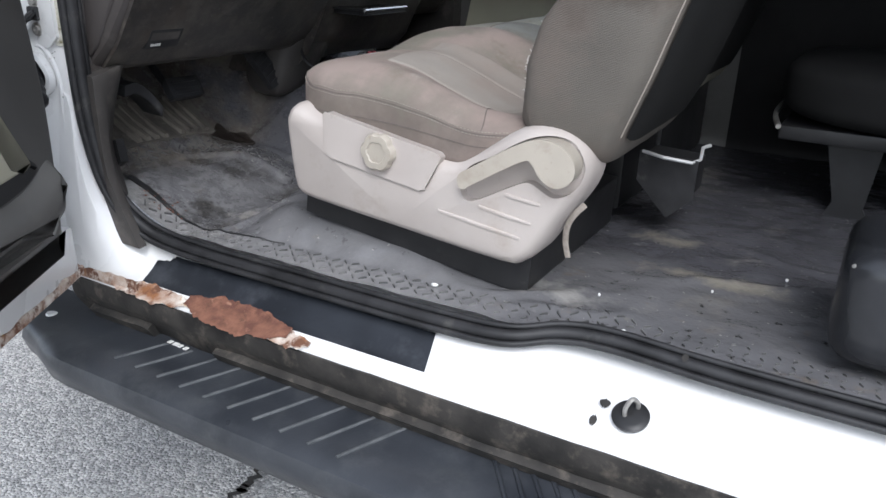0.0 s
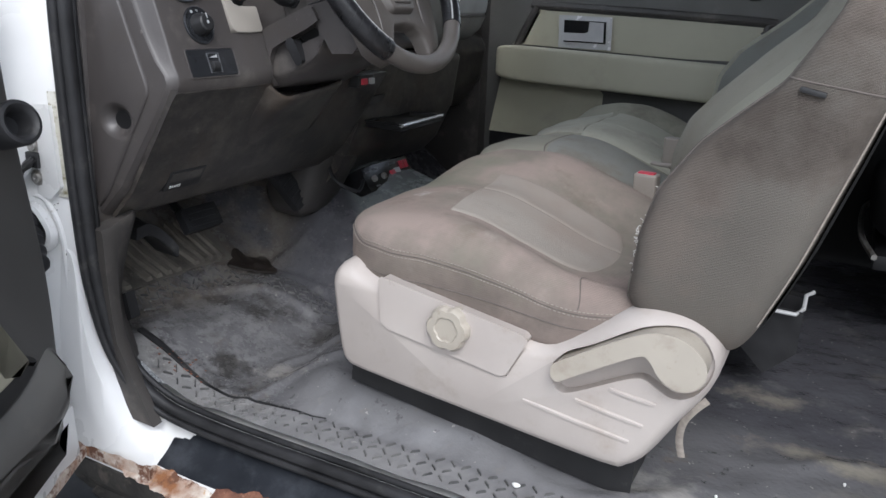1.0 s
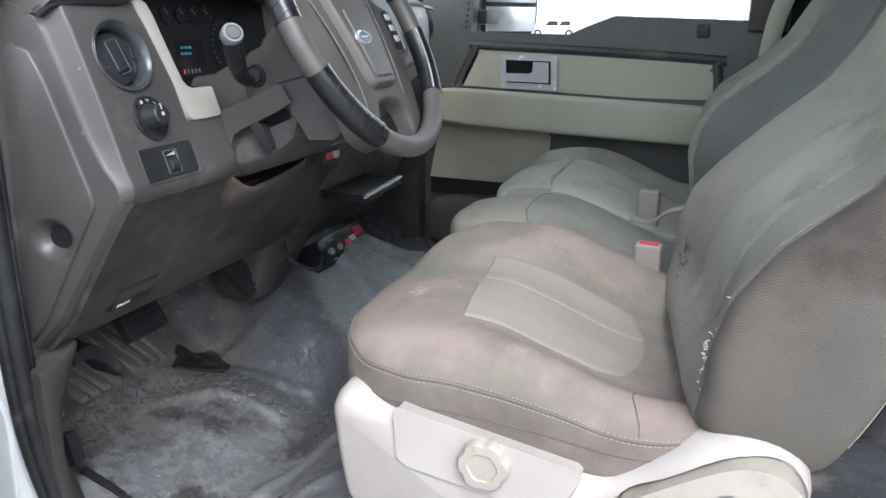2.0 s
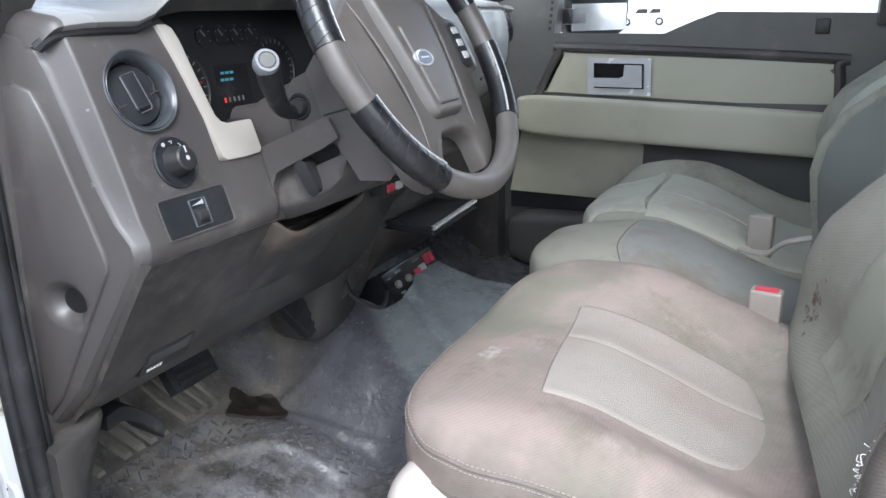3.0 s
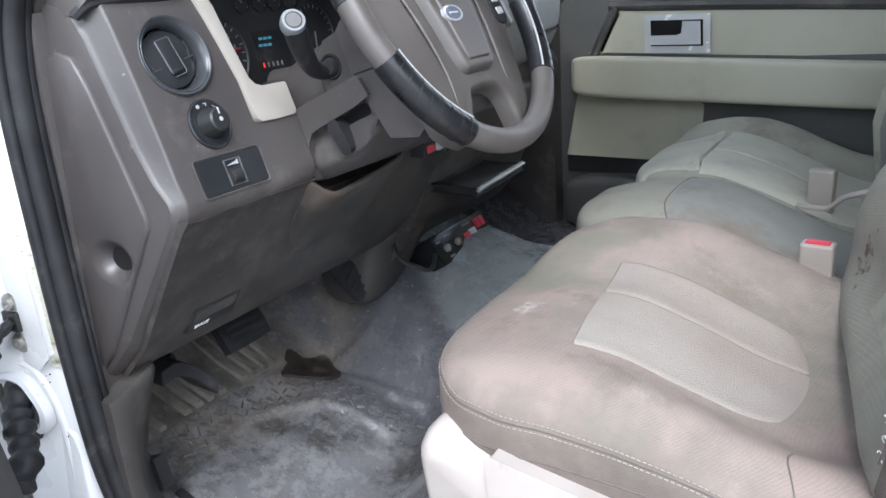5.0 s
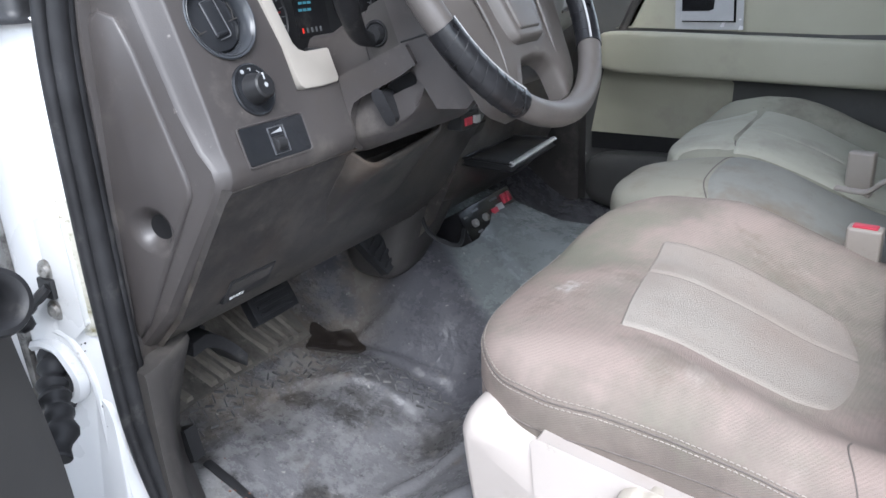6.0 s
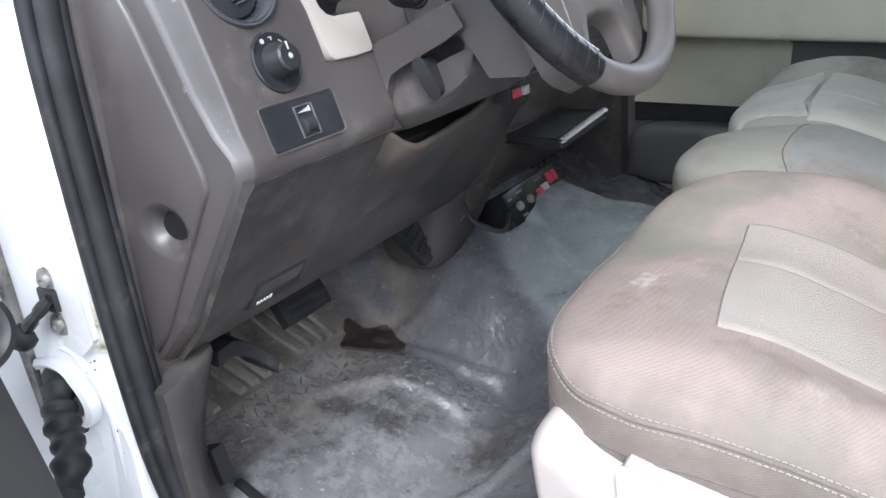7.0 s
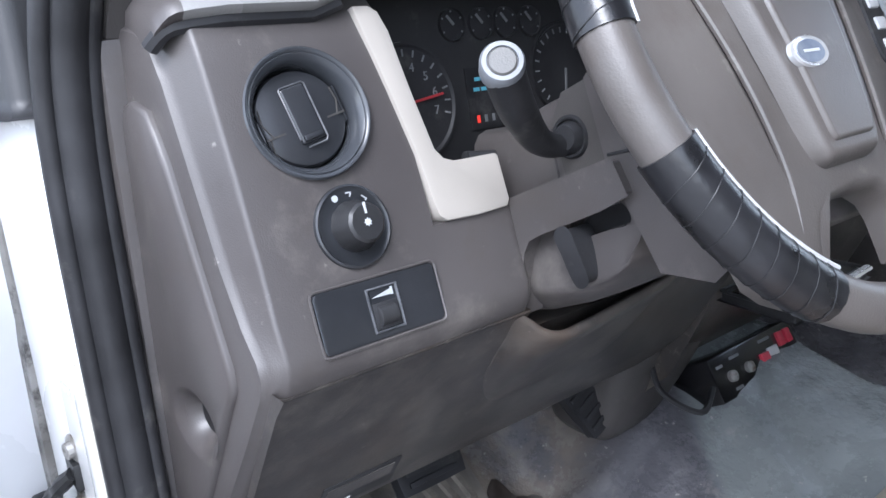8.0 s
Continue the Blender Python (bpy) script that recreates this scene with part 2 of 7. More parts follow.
spill(SLATE, (0.06, -0.10, 1.05), 0.10, (0.165, 0.125, 0.092), 0.55, 1.05, 24, (0.5, 1.6, 1))
DARKSLATE = material("dark_slate_cloth", (0.118, 0.121, 0.106), (0.150, 0.153, 0.135), 4, 0.9, bump=0.3, fine=900, dirt=(0.12, 0.105, 0.085), dirt_scale=5, dirt_low=0.52, dirt_high=0.72, weave=900)
STITCH = material("stitch_thread", (0.23, 0.20, 0.175), (0.30, 0.265, 0.23), 200, 0.8, bump=0.3, fine=900)
THREAD = material("white_thread", (0.50, 0.48, 0.45), (0.60, 0.58, 0.55), 200, 0.9, bump=0)
SEAM = material("seam_shadow_thread", (0.10, 0.085, 0.075), (0.13, 0.11, 0.1), 100, 0.9, bump=0.2)
DOORPANEL = material("door_panel_vinyl", (0.335, 0.322, 0.248), (0.38, 0.365, 0.286), 5, 0.45, bump=0.15, fine=700, dirt=(0.27, 0.25, 0.205), dirt_scale=6, dirt_low=0.55, dirt_high=0.8)
DOORGREY = material("door_panel_grey", (0.066, 0.064, 0.061), (0.088, 0.086, 0.082), 6, 0.45, bump=0.12, fine=800, dirt=(0.13, 0.123, 0.113), dirt_scale=8, dirt_low=0.58, dirt_high=0.85)
CHROME = material("chrome", (0.75, 0.75, 0.76), (0.82, 0.82, 0.83), 20, 0.2, metal=0.7, bump=0, spread=0.05)
SILVER = material("silver_paint", (0.40, 0.40, 0.405), (0.46, 0.46, 0.465), 20, 0.35, metal=0.15, bump=0.03)
SATIN = material("satin_chrome", (0.60, 0.60, 0.605), (0.68, 0.68, 0.685), 20, 0.26, metal=0.35, bump=0.02)
STEEL = material("zinc_steel", (0.30, 0.29, 0.27), (0.42, 0.41, 0.39), 90, 0.5, metal=0.75, bump=0.2, dirt=(0.14, 0.10, 0.07), dirt_scale=70, dirt_low=0.52, dirt_high=0.68)
TAPE = material("black_tape", (0.010, 0.012, 0.016), (0.018, 0.021, 0.027), 12, 0.38, bump=0.1, fine=120, dirt=(0.06, 0.065, 0.075), dirt_scale=14, dirt_low=0.5, dirt_high=0.8)
RUST = material("rust", (0.11, 0.044, 0.030), (0.215, 0.098, 0.062), 45, 0.85, bump=0.9, fine=160, dirt=(0.09, 0.04, 0.025), dirt_scale=30, dirt_low=0.52, dirt_high=0.68, layers=(((0.40, 0.22, 0.15), 60, 0.6, 0.75),))
RUSTFLAKE = material("rust_flakes", (0.26, 0.11, 0.045), (0.70, 0.66, 0.60), 24, 0.75, bump=0.9, fine=200, dirt=(0.13, 0.055, 0.03), dirt_scale=35, dirt_low=0.50, dirt_high=0.60, layers=(((0.45, 0.25, 0.09), 30, 0.58, 0.66),))
DIMRED = material("needle_red", (0.26, 0.02, 0.025), (0.30, 0.03, 0.03), 40, 0.6, bump=0)
RED = material("red_plastic", (0.42, 0.025, 0.05), (0.48, 0.04, 0.065), 20, 0.4, bump=0)
WRAP = material("black_vinyl_wrap", (0.008, 0.008, 0.009), (0.015, 0.015, 0.017), 40, 0.30, bump=0.25, fine=90)
WHEELGREY = material("wheel_urethane", (0.066, 0.059, 0.055), (0.090, 0.081, 0.075), 9, 0.40, bump=0.12, fine=800, dirt=(0.06, 0.049, 0.042), dirt_scale=12, dirt_low=0.5, dirt_high=0.75, layers=(((0.16, 0.147, 0.134), 30, 0.62, 0.8),))
NAVY = material("worn_blue_enamel", (0.07, 0.085, 0.12), (0.16, 0.175, 0.20), 40, 0.25, bump=0)
UNDER = material("underbody_black", (0.02, 0.019, 0.018), (0.05, 0.046, 0.042), 18, 0.75, bump=0.6, fine=120, dirt=(0.14, 0.12, 0.10), dirt_scale=22, dirt_low=0.52, dirt_high=0.75)
LABELWHITE = material("label_white", (0.72, 0.72, 0.7), (0.78, 0.78, 0.76), 60, 0.6, bump=0)


def asphalt():
    m = material("asphalt", (0.37, 0.365, 0.36), (0.50, 0.49, 0.48), 1.3, 0.85, bump=0)
    t = m.node_tree
    n, l = t.nodes, t.links
    b = n["Principled BSDF"]
    co = n.new("ShaderNodeTexCoord")
    v = n.new("ShaderNodeTexVoronoi")
    v.inputs["Scale"].default_value = 150
    l.new(co.outputs["Object"], v.inputs["Vector"])
    r = n.new("ShaderNodeValToRGB")
    e = r.color_ramp.elements
    e[0].color, e[1].color = (0.10, 0.10, 0.10, 1), (0.72, 0.70, 0.67, 1)
    e[0].position, e[1].position = 0.15, 0.95
    sep = n.new("ShaderNodeSeparateColor")
    l.new(v.outputs["Color"], sep.inputs[0])
    l.new(sep.outputs[0], r.inputs[0])
    mx = n.new("ShaderNodeMix")
    mx.data_type = "RGBA"
    mx.inputs[0].default_value = 0.52
    l.new(b.inputs["Base Color"].links[0].from_socket, mx.inputs[6])
    l.new(r.outputs[0], mx.inputs[7])
    l.new(mx.outputs[2], b.inputs["Base Color"])
    bp = n.new("ShaderNodeBump")
    bp.inputs["Strength"].default_value, bp.inputs["Distance"].default_value, bp.invert = 1.0, 0.006, True
    l.new(v.outputs["Distance"], bp.inputs["Height"])
    l.new(bp.outputs[0], b.inputs["Normal"])
    return m


def glass():
    m = bpy.data.materials.new("window_glass")
    m.use_nodes = True
    b = m.node_tree.nodes["Principled BSDF"]
    b.inputs["Base Color"].default_value = (0.96, 0.98, 0.97, 1)
    b.inputs["Roughness"].default_value = 0.0
    b.inputs["Transmission Weight"].default_value = 1.0
    b.inputs["IOR"].default_value = 1.05
    return m


def glowing(name, colour, strength):
    m = bpy.data.materials.new(name)
    m.use_nodes = True
    b = m.node_tree.nodes["Principled BSDF"]
    b.inputs["Base Color"].default_value = (*colour, 1)
    b.inputs["Emission Color"].default_value = (*colour, 1)
    b.inputs["Emission Strength"].default_value = strength
    return m


for worn in (RUBBER, BLACK, KNEE, DARK, UNDER, TAUPEBACK):
    worn.node_tree.nodes["Principled BSDF"].inputs["Specular IOR Level"].default_value = 0.35


def floor_rubber():
    """Black rubber flooring: bare on the tunnel, dust and dried mud trodden into the footwell."""
    m = bpy.data.materials.new("rubber_floor")
    m.use_nodes = True
    n, l = m.node_tree.nodes, m.node_tree.links
    b = n["Principled BSDF"]
    co = n.new("ShaderNodeTexCoord")

    def grain(scale, low, high, detail=8, rough=0.65, shift=0.0):
        mv = n.new("ShaderNodeVectorMath")
        mv.inputs[1].default_value = (shift, 2 * shift, -shift)
        l.new(co.outputs["Object"], mv.inputs[0])
        t = n.new("ShaderNodeTexNoise")
        t.inputs["Scale"].default_value, t.inputs["Detail"].default_value, t.inputs["Roughness"].default_value = scale, detail, rough
        l.new(mv.outputs[0], t.inputs["Vector"])
        r = n.new("ShaderNodeMapRange")
        r.inputs[1].default_value, r.inputs[2].default_value = low, high
        r.interpolation_type = "SMOOTHSTEP"
        l.new(t.outputs["Fac"], r.inputs[0])
        return r.outputs[0]

    def stretch(axis, low, high):
        sp = n.new("ShaderNodeSeparateXYZ")
        l.new(co.outputs["Object"], sp.inputs[0])
        r = n.new("ShaderNodeMapRange")
        r.interpolation_type = "SMOOTHSTEP"
        r.inputs[1].default_value, r.inputs[2].default_value = low, high
        l.new(sp.outputs[axis], r.inputs[0])
        return r.outputs[0]

    def times(*parts):
        out = parts[0]
        for p in parts[1:]:
            k = n.new("ShaderNodeMath")
            k.operation = "MULTIPLY"
            l.new(out, k.inputs[0])
            if isinstance(p, float):
                k.inputs[1].default_value = p
            else:
                l.new(p, k.inputs[1])
            out = k.outputs[0]
        return out

    def over(col, tint, amount):
        x = n.new("ShaderNodeMix")
        x.data_type = "RGBA"
        l.new(amount, x.inputs[0])
        if isinstance(col, tuple):
            x.inputs[6].default_value = (*col, 1)
        else:
            l.new(col, x.inputs[6])
        x.inputs[7].default_value = (*tint, 1)
        return x.outputs[2]

    trodden = stretch(1, -0.27, -0.42)
    toe = stretch(0, -0.56, -0.70)
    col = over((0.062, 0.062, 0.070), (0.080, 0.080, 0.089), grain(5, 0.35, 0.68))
    # paler blue grey along the top of the tunnel
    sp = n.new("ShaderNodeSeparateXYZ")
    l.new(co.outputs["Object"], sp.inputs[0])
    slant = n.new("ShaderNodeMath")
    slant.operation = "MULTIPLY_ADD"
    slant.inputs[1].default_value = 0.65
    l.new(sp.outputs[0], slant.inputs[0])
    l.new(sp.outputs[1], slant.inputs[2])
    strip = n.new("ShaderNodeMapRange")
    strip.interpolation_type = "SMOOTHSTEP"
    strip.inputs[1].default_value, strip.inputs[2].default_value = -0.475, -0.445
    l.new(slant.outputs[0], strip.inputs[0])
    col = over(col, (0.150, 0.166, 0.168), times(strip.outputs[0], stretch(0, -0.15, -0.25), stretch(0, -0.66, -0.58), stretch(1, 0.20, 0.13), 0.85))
    dust = times(grain(19, 0.49, 0.63, 12, 0.78), stretch(0, -0.26, -0.40))
    col = over(col, (0.175, 0.172, 0.175), times(trodden, 0.50))
    col = over(col, (0.215, 0.211, 0.212), times(dust, trodden, 0.55))
    col = over(col, (0.030, 0.028, 0.026), times(grain(9, 0.48, 0.62, 12, 0.75, 3.1), trodden, stretch(0, -0.26, -0.40), 0.82))
    col = over(col, (0.165, 0.142, 0.116), times(grain(8, 0.36, 0.60, 9, 0.7, 5.7), toe, stretch(1, 0.0, -0.15), 0.80))
    col = over(col, (0.150, 0.125, 0.100), times(grain(14, 0.57, 0.70, 9, 0.7, 8.2), trodden, 0.55))
    scuff = grain(6, 0.54, 0.68, 10, 0.62, 6.6)
    col = over(col, (0.19, 0.178, 0.158), times(scuff, stretch(0, 0.16, 0.34), 0.42))
    col = over(col, (0.022, 0.021, 0.020), times(grain(45, 0.60, 0.70, 5, 0.7, 1.2), trodden, 0.8))
    col = over(col, (0.25, 0.246, 0.242), times(stretch(1, -0.652, -0.668), stretch(0, 0.30, 0.0), grain(7, 0.30, 0.55, 9, 0.7, 2.3), 0.70))
    # sheen of the sky beside the seat base, put in as paler grey
    col = over(col, (0.20, 0.197, 0.20), times(stretch(1, -0.575, -0.645), stretch(0, -0.34, -0.22), stretch(0, 0.30, 0.15), grain(6, 0.25, 0.60, 9, 0.7, 7.7), 0.62))
    speck = grain(110, 0.69, 0.74, 3, 0.5, 4.4)
    col = over(col, (0.30, 0.29, 0.275), times(speck, 0.8))
    l.new(col, b.inputs["Base Color"])
    rr = n.new("ShaderNodeMapRange")
    rr.inputs[3].default_value, rr.inputs[4].default_value = 0.26, 0.52
    l.new(dust, rr.inputs[0])
    l.new(rr.outputs[0], b.inputs["Roughness"])
    h1, h2 = n.new("ShaderNodeTexNoise"), n.new("ShaderNodeTexNoise")
    h1.inputs["Scale"].default_value, h1.inputs["Detail"].default_value = 130, 4
    h2.inputs["Scale"].default_value, h2.inputs["Detail"].default_value = 26, 5
    add = n.new("ShaderNodeMath")
    add.operation = "MULTIPLY_ADD"
    add.inputs[1].default_value = 0.28
    l.new(co.outputs["Object"], h1.inputs["Vector"])
    l.new(co.outputs["Object"], h2.inputs["Vector"])
    l.new(h1.outputs["Fac"], add.inputs[0])
    l.new(h2.outputs["Fac"], add.inputs[2])
    bp = n.new("ShaderNodeBump")
    bp.inputs["Strength"].default_value, bp.inputs["Distance"].default_value = 0.55, 0.006
    l.new(add.outputs[0], bp.inputs["Height"])
    l.new(bp.outputs[0], b.inputs["Normal"])
    return m


ASPHALT, GLASS, FLOORMAT = asphalt(), glass(), floor_rubber()
spill(FLOORMAT, (0.50, -0.370, 0.738), 0.16, (0.20, 0.184, 0.158), 0.66, 0.92, 16, (0.8, 3.2, 1))
spill(FLOORMAT, (0.37, -0.20, 0.75), 0.12, (0.165, 0.152, 0.132), 0.68, 0.92, 18, (1.0, 1.8, 1))
spill(FLOORMAT, (0.28, -0.57, 0.738), 0.12, (0.24, 0.232, 0.222), 0.62, 0.90, 20, (0.8, 1.6, 1))
spill(FLOORMAT, (-0.36, -0.56, 0.738), 0.10, (0.22, 0.21, 0.20), 0.70, 0.88, 60, (0.8, 1.6, 1))
GLOWCYAN, GLOWRED = glowing("display_cyan", (0.04, 0.14, 0.18), 0.5), glowing("display_red", (0.5, 0.03, 0.02), 0.5)


# ---- mesh helpers ----
def ss(a, b, v):
    u = min(max((v - a) / (b - a), 0.0), 1.0)
    return u * u * (3 - 2 * u)


def thing(name, place, label, category, group="", kind=""):
    ob = new(name)
    ob.location = place
    ob.empty_display_size = 0.05
    return tagged(ob, label, category, group, kind)


def part(name, bm, mat, parent=None, label="", bevel=0.0, seg=2, sharp=38, smooth=True, min_angle=28):
    if bevel:
        bmesh.ops.remove_doubles(bm, verts=bm.verts, dist=1e-5)
        edges = [e for e in bm.edges if len(e.link_faces) == 2 and e.calc_face_angle(0) > radians(min_angle)]
        bmesh.ops.bevel(bm, geom=edges, offset=bevel, segments=seg, profile=0.6, affect="EDGES", clamp_overlap=True)
    bmesh.ops.recalc_face_normals(bm, faces=bm.faces)
    me = bpy.data.meshes.new(name)
    bm.to_mesh(me)
    bm.free()
    me.materials.append(mat)
    if smooth:
        me.shade_smooth()
        me.set_sharp_from_angle(angle=radians(sharp))
    ob = new(name, me)
    if parent:
        root = parent
        at = Vector((0, 0, 0))
        while root:
            at += root.location
            root = root.parent
        if parent.type == "EMPTY":
            ob.parent = parent
            ob.matrix_parent_inverse = Matrix.Translation(parent.location).inverted()
        else:
            ob.parent = parent
    if label:
        ob["label"] = label
    return ob


def box(bm, lo, hi, m=None):
    v = [bm.verts.new((x, y, z)) for x in (lo[0], hi[0]) for y in (lo[1], hi[1]) for z in (lo[2], hi[2])]
    for f in ((0, 1, 3, 2), (4, 6, 7, 5), (0, 4, 5, 1), (2, 3, 7, 6), (0, 2, 6, 4), (1, 5, 7, 3)):
        bm.faces.new([v[i] for i in f])
    if m:
        bmesh.ops.transform(bm, matrix=m, verts=v)
    return v


def prism(bm, pts, axis, a, b, m=None):
    """A polygon in the two other axes (in xyz order), drawn out along the axis from a to b."""
    def at(p, w):
        c = list(p)
        c.insert("xyz".index(axis), w)
        return c
    lo, hi = [bm.verts.new(at(p, a)) for p in pts], [bm.verts.new(at(p, b)) for p in pts]
    bm.faces.new(lo)
    bm.faces.new(hi)
    for i in range(len(pts)):
        j = (i + 1) % len(pts)
        bm.faces.new((lo[i], lo[j], hi[j], hi[i]))
    if m:
        bmesh.ops.transform(bm, matrix=m, verts=lo + hi)
    return lo + hi


def loft(bm, rings, caps=True, closed=False):
    vs = [[bm.verts.new(p) for p in r] for r in rings]
    k = len(rings[0])
    for i in range(len(vs) - (0 if closed else 1)):
        a, b = vs[i], vs[(i + 1) % len(vs)]
        for j in range(k):
            bm.faces.new((a[j], a[(j + 1) % k], b[(j + 1) % k], b[j]))
    if caps and not closed:
        bm.faces.new(vs[0])
        bm.faces.new(vs[-1])
    return [v for r in vs for v in r]


def smooth_path(pts, n=6):
    """A Catmull-Rom line through the points."""
    p = [Vector(q) for q in pts]
    out = []
    for i in range(len(p) - 1):
        a, b, c, d = p[max(i - 1, 0)], p[i], p[i + 1], p[min(i + 2, len(p) - 1)]
        for k in range(n):
            t = k / n
            out.append(0.5 * (2 * b + (c - a) * t + (2 * a - 5 * b + 4 * c - d) * t * t + (3 * b - a - 3 * c + d) * t ** 3))
    return out + [p[-1]]


def tube(bm, pts, r, n=8, closed=False, flat=1.0, side=None):
    """A tube along the points; r a number or one for each point; flat squeezes it across `side`."""
    pts = [Vector(p) for p in pts]
    k = len(pts)
    rings = []
    up = Vector(side) if side else None
    for i, p in enumerate(pts):
        q0 = pts[(i - 1) % k] if closed else pts[max(i - 1, 0)]
        q1 = pts[(i + 1) % k] if closed else pts[min(i + 1, k - 1)]
        d = (q1 - q0).normalized()
        if side is None:
            if up is None:
                up = Vector((0, 0, 1)) if abs(d.z) < 0.9 else Vector((1, 0, 0))
            up = (up - d * up.dot(d)).normalized()
            u = up
        else:
            u = (Vector(side) - d * Vector(side).dot(d)).normalized()
        w = d.cross(u)
        rad = r[i] if isinstance(r, (list, tuple)) else r
        rings.append([p + rad * (flat * math.cos(2 * math.pi * j / n) * u + math.sin(2 * math.pi * j / n) * w) for j in range(n)])
    return loft(bm, rings, True, closed)


def lathe(bm, prof, m, n=24, lobes=0, depth=0.0):
    """Radius and height pairs turned round the local z axis; lobes cut flutes into the rim."""
    rings = []
    for r, h in prof:
        ring = []
        for j in range(n):
            a = 2 * math.pi * j / n
            k = r * (1 - depth * (0.5 - 0.5 * math.cos(lobes * a)) ** 3) if lobes else r
            ring.append(m @ Vector((k * math.cos(a), k * math.sin(a), h)))
        rings.append(ring)
    return loft(bm, rings)


def blob(bm, fn, n=5.0, sub=18):
    """A rounded cube whose points (each coordinate from -1 to 1) are laid out by fn."""
    made = {}
    def vert(p):
        key = tuple(round(c, 5) for c in p)
        if key not in made:
            k = sum(abs(c) ** n for c in p) ** (1 / n)
            made[key] = bm.verts.new(fn(*(c / k for c in p)))
        return made[key]
    g = [math.tan((2 * i / sub - 1) * math.pi / 4) for i in range(sub + 1)]
    for axis in range(3):
        for s in (-1, 1):
            for i in range(sub):
                for j in range(sub):
                    quad = []
                    for a, b in ((i, j), (i + 1, j), (i + 1, j + 1), (i, j + 1)):
                        c = [g[a], g[b]]
                        c.insert(axis, s)
                        quad.append(vert(c))
                    bm.faces.new(quad)


def sheet(bm, fn, us, vs):
    grid = [[bm.verts.new(fn(u, v)) for v in vs] for u in us]
    for i in range(len(us) - 1):
        for j in range(len(vs) - 1):
            bm.faces.new((grid[i][j], grid[i + 1][j], grid[i + 1][j + 1], grid[i][j + 1]))
    return grid


def span(a, b, n):
    return [a + (b - a) * i / n for i in range(n + 1)]


def offset(pts, d):
    """A closed outline (two coordinates a point, either way round) moved inwards by d."""
    area = sum(a[0] * b[1] - b[0] * a[1] for a, b in zip(pts, pts[1:] + pts[:1]))
    s = 1 if area > 0 else -1
    out = []
    for i, p in enumerate(pts):
        a, b = Vector(pts[i - 1]), Vector(pts[(i + 1) % len(pts)])
        t = (b - a).normalized()
        out.append((p[0] - s * t.y * d, p[1] + s * t.x * d))
    return out


def rounded(pts, n=4):
    """A smooth closed outline through the points."""
    k = len(pts)
    out = []
    for i in range(k):
        a, b, c, d = (Vector(pts[(i + j) % k]) for j in (-1, 0, 1, 2))
        for q in range(n):
            t = q / n
            v = 0.5 * (2 * b + (c - a) * t + (2 * a - 5 * b + 4 * c - d) * t * t + (3 * b - a - 3 * c + d) * t ** 3)
            out.append((v.x, v.y))
    return out


def pillow(bm, pts, steps, m=None):
    """Rings of an outline in x and z, each step an inset and its y."""
    rings = [[(p[0], y, p[1]) for p in offset(pts, d)] for d, y in steps]
    v = loft(bm, rings)
    if m:
        bmesh.ops.transform(bm, matrix=m, verts=v)
    return v


def carve(ob, cutter):
    """Cut the closed shape out of an object's mesh for good."""
    bmesh.ops.recalc_face_normals(cutter, faces=cutter.faces)
    me = bpy.data.meshes.new("cutter")
    cutter.to_mesh(me)
    cutter.free()
    tool = new("cutter", me)
    mod = ob.modifiers.new("cut", "BOOLEAN")
    mod.operation, mod.solver, mod.object = "DIFFERENCE", "EXACT", tool
    cut_mesh = bpy.data.meshes.new_from_object(ob.evaluated_get(bpy.context.evaluated_depsgraph_get()))
    ob.modifiers.clear()
    ob.data = cut_mesh
    bpy.data.objects.remove(tool)
    cut_mesh.shade_smooth()
    cut_mesh.set_sharp_from_angle(angle=radians(40))
    return ob


def facing(at, normal, spin=0.0):
    """A pose whose local z points along the normal."""
    return Matrix.Translation(at) @ Vector(normal).to_track_quat("Z", "Y").to_matrix().to_4x4() @ pose(0, 0, 0, 0, 0, spin)


def wobble(p, size, scale):
    return size * noise.noise(Vector(p) * scale)


def words(name, text, m, size, mat, parent, depth=0.0003):
    c = bpy.data.curves.new(name, "FONT")
    c.body, c.size, c.extrude, c.align_x, c.align_y = text, size, depth, "CENTER", "CENTER"
    tmp = bpy.data.objects.new(name, c)
    me = bpy.data.meshes.new_from_object(tmp)
    bpy.data.objects.remove(tmp)
    me.transform(m)
    me.materials.append(mat)
    ob = new(name, me)
    ob.parent = parent
    if parent.type == "EMPTY":
        ob.matrix_parent_inverse = Matrix.Translation(parent.location).inverted()
    return ob


# ---- setting ----
GROUND = 0.10
bm = bmesh.new()
sheet(bm, lambda u, v: (u, v, GROUND), (-400, -2, 3, 400), (-400, -3, 2, 400))
tagged(part("ground", bm, ASPHALT), "coarse grey asphalt of a parking lot", "ground", kind="structure")
bm = bmesh.new()
crack = smooth_path([(-0.9, -2.2, 0), (-0.62, -1.75, 0), (-0.55, -1.5, 0), (-0.40, -1.28, 0), (-0.41, -1.12, 0), (-0.385, -0.90, 0), (-0.391, -0.653, 0), (-0.398, -0.583, 0), (-0.43, -0.449, 0), (-0.50, -0.2, 0), (-0.46, 0.4, 0)], 10)
left = [(p.x + wobble((i, 0, 0), 0.02, 0.7) - 0.010 * (1 + 0.8 * noise.noise(Vector((i * 0.9, 3, 0)))), p.y + wobble((i, 5, 0), 0.02, 0.6), GROUND + 0.003) for i, p in enumerate(crack)]
right = [(x + 0.019 * (1 + 0.8 * noise.noise(Vector((i * 0.8, 9, 0)))), y, z) for i, (x, y, z) in enumerate(left)]
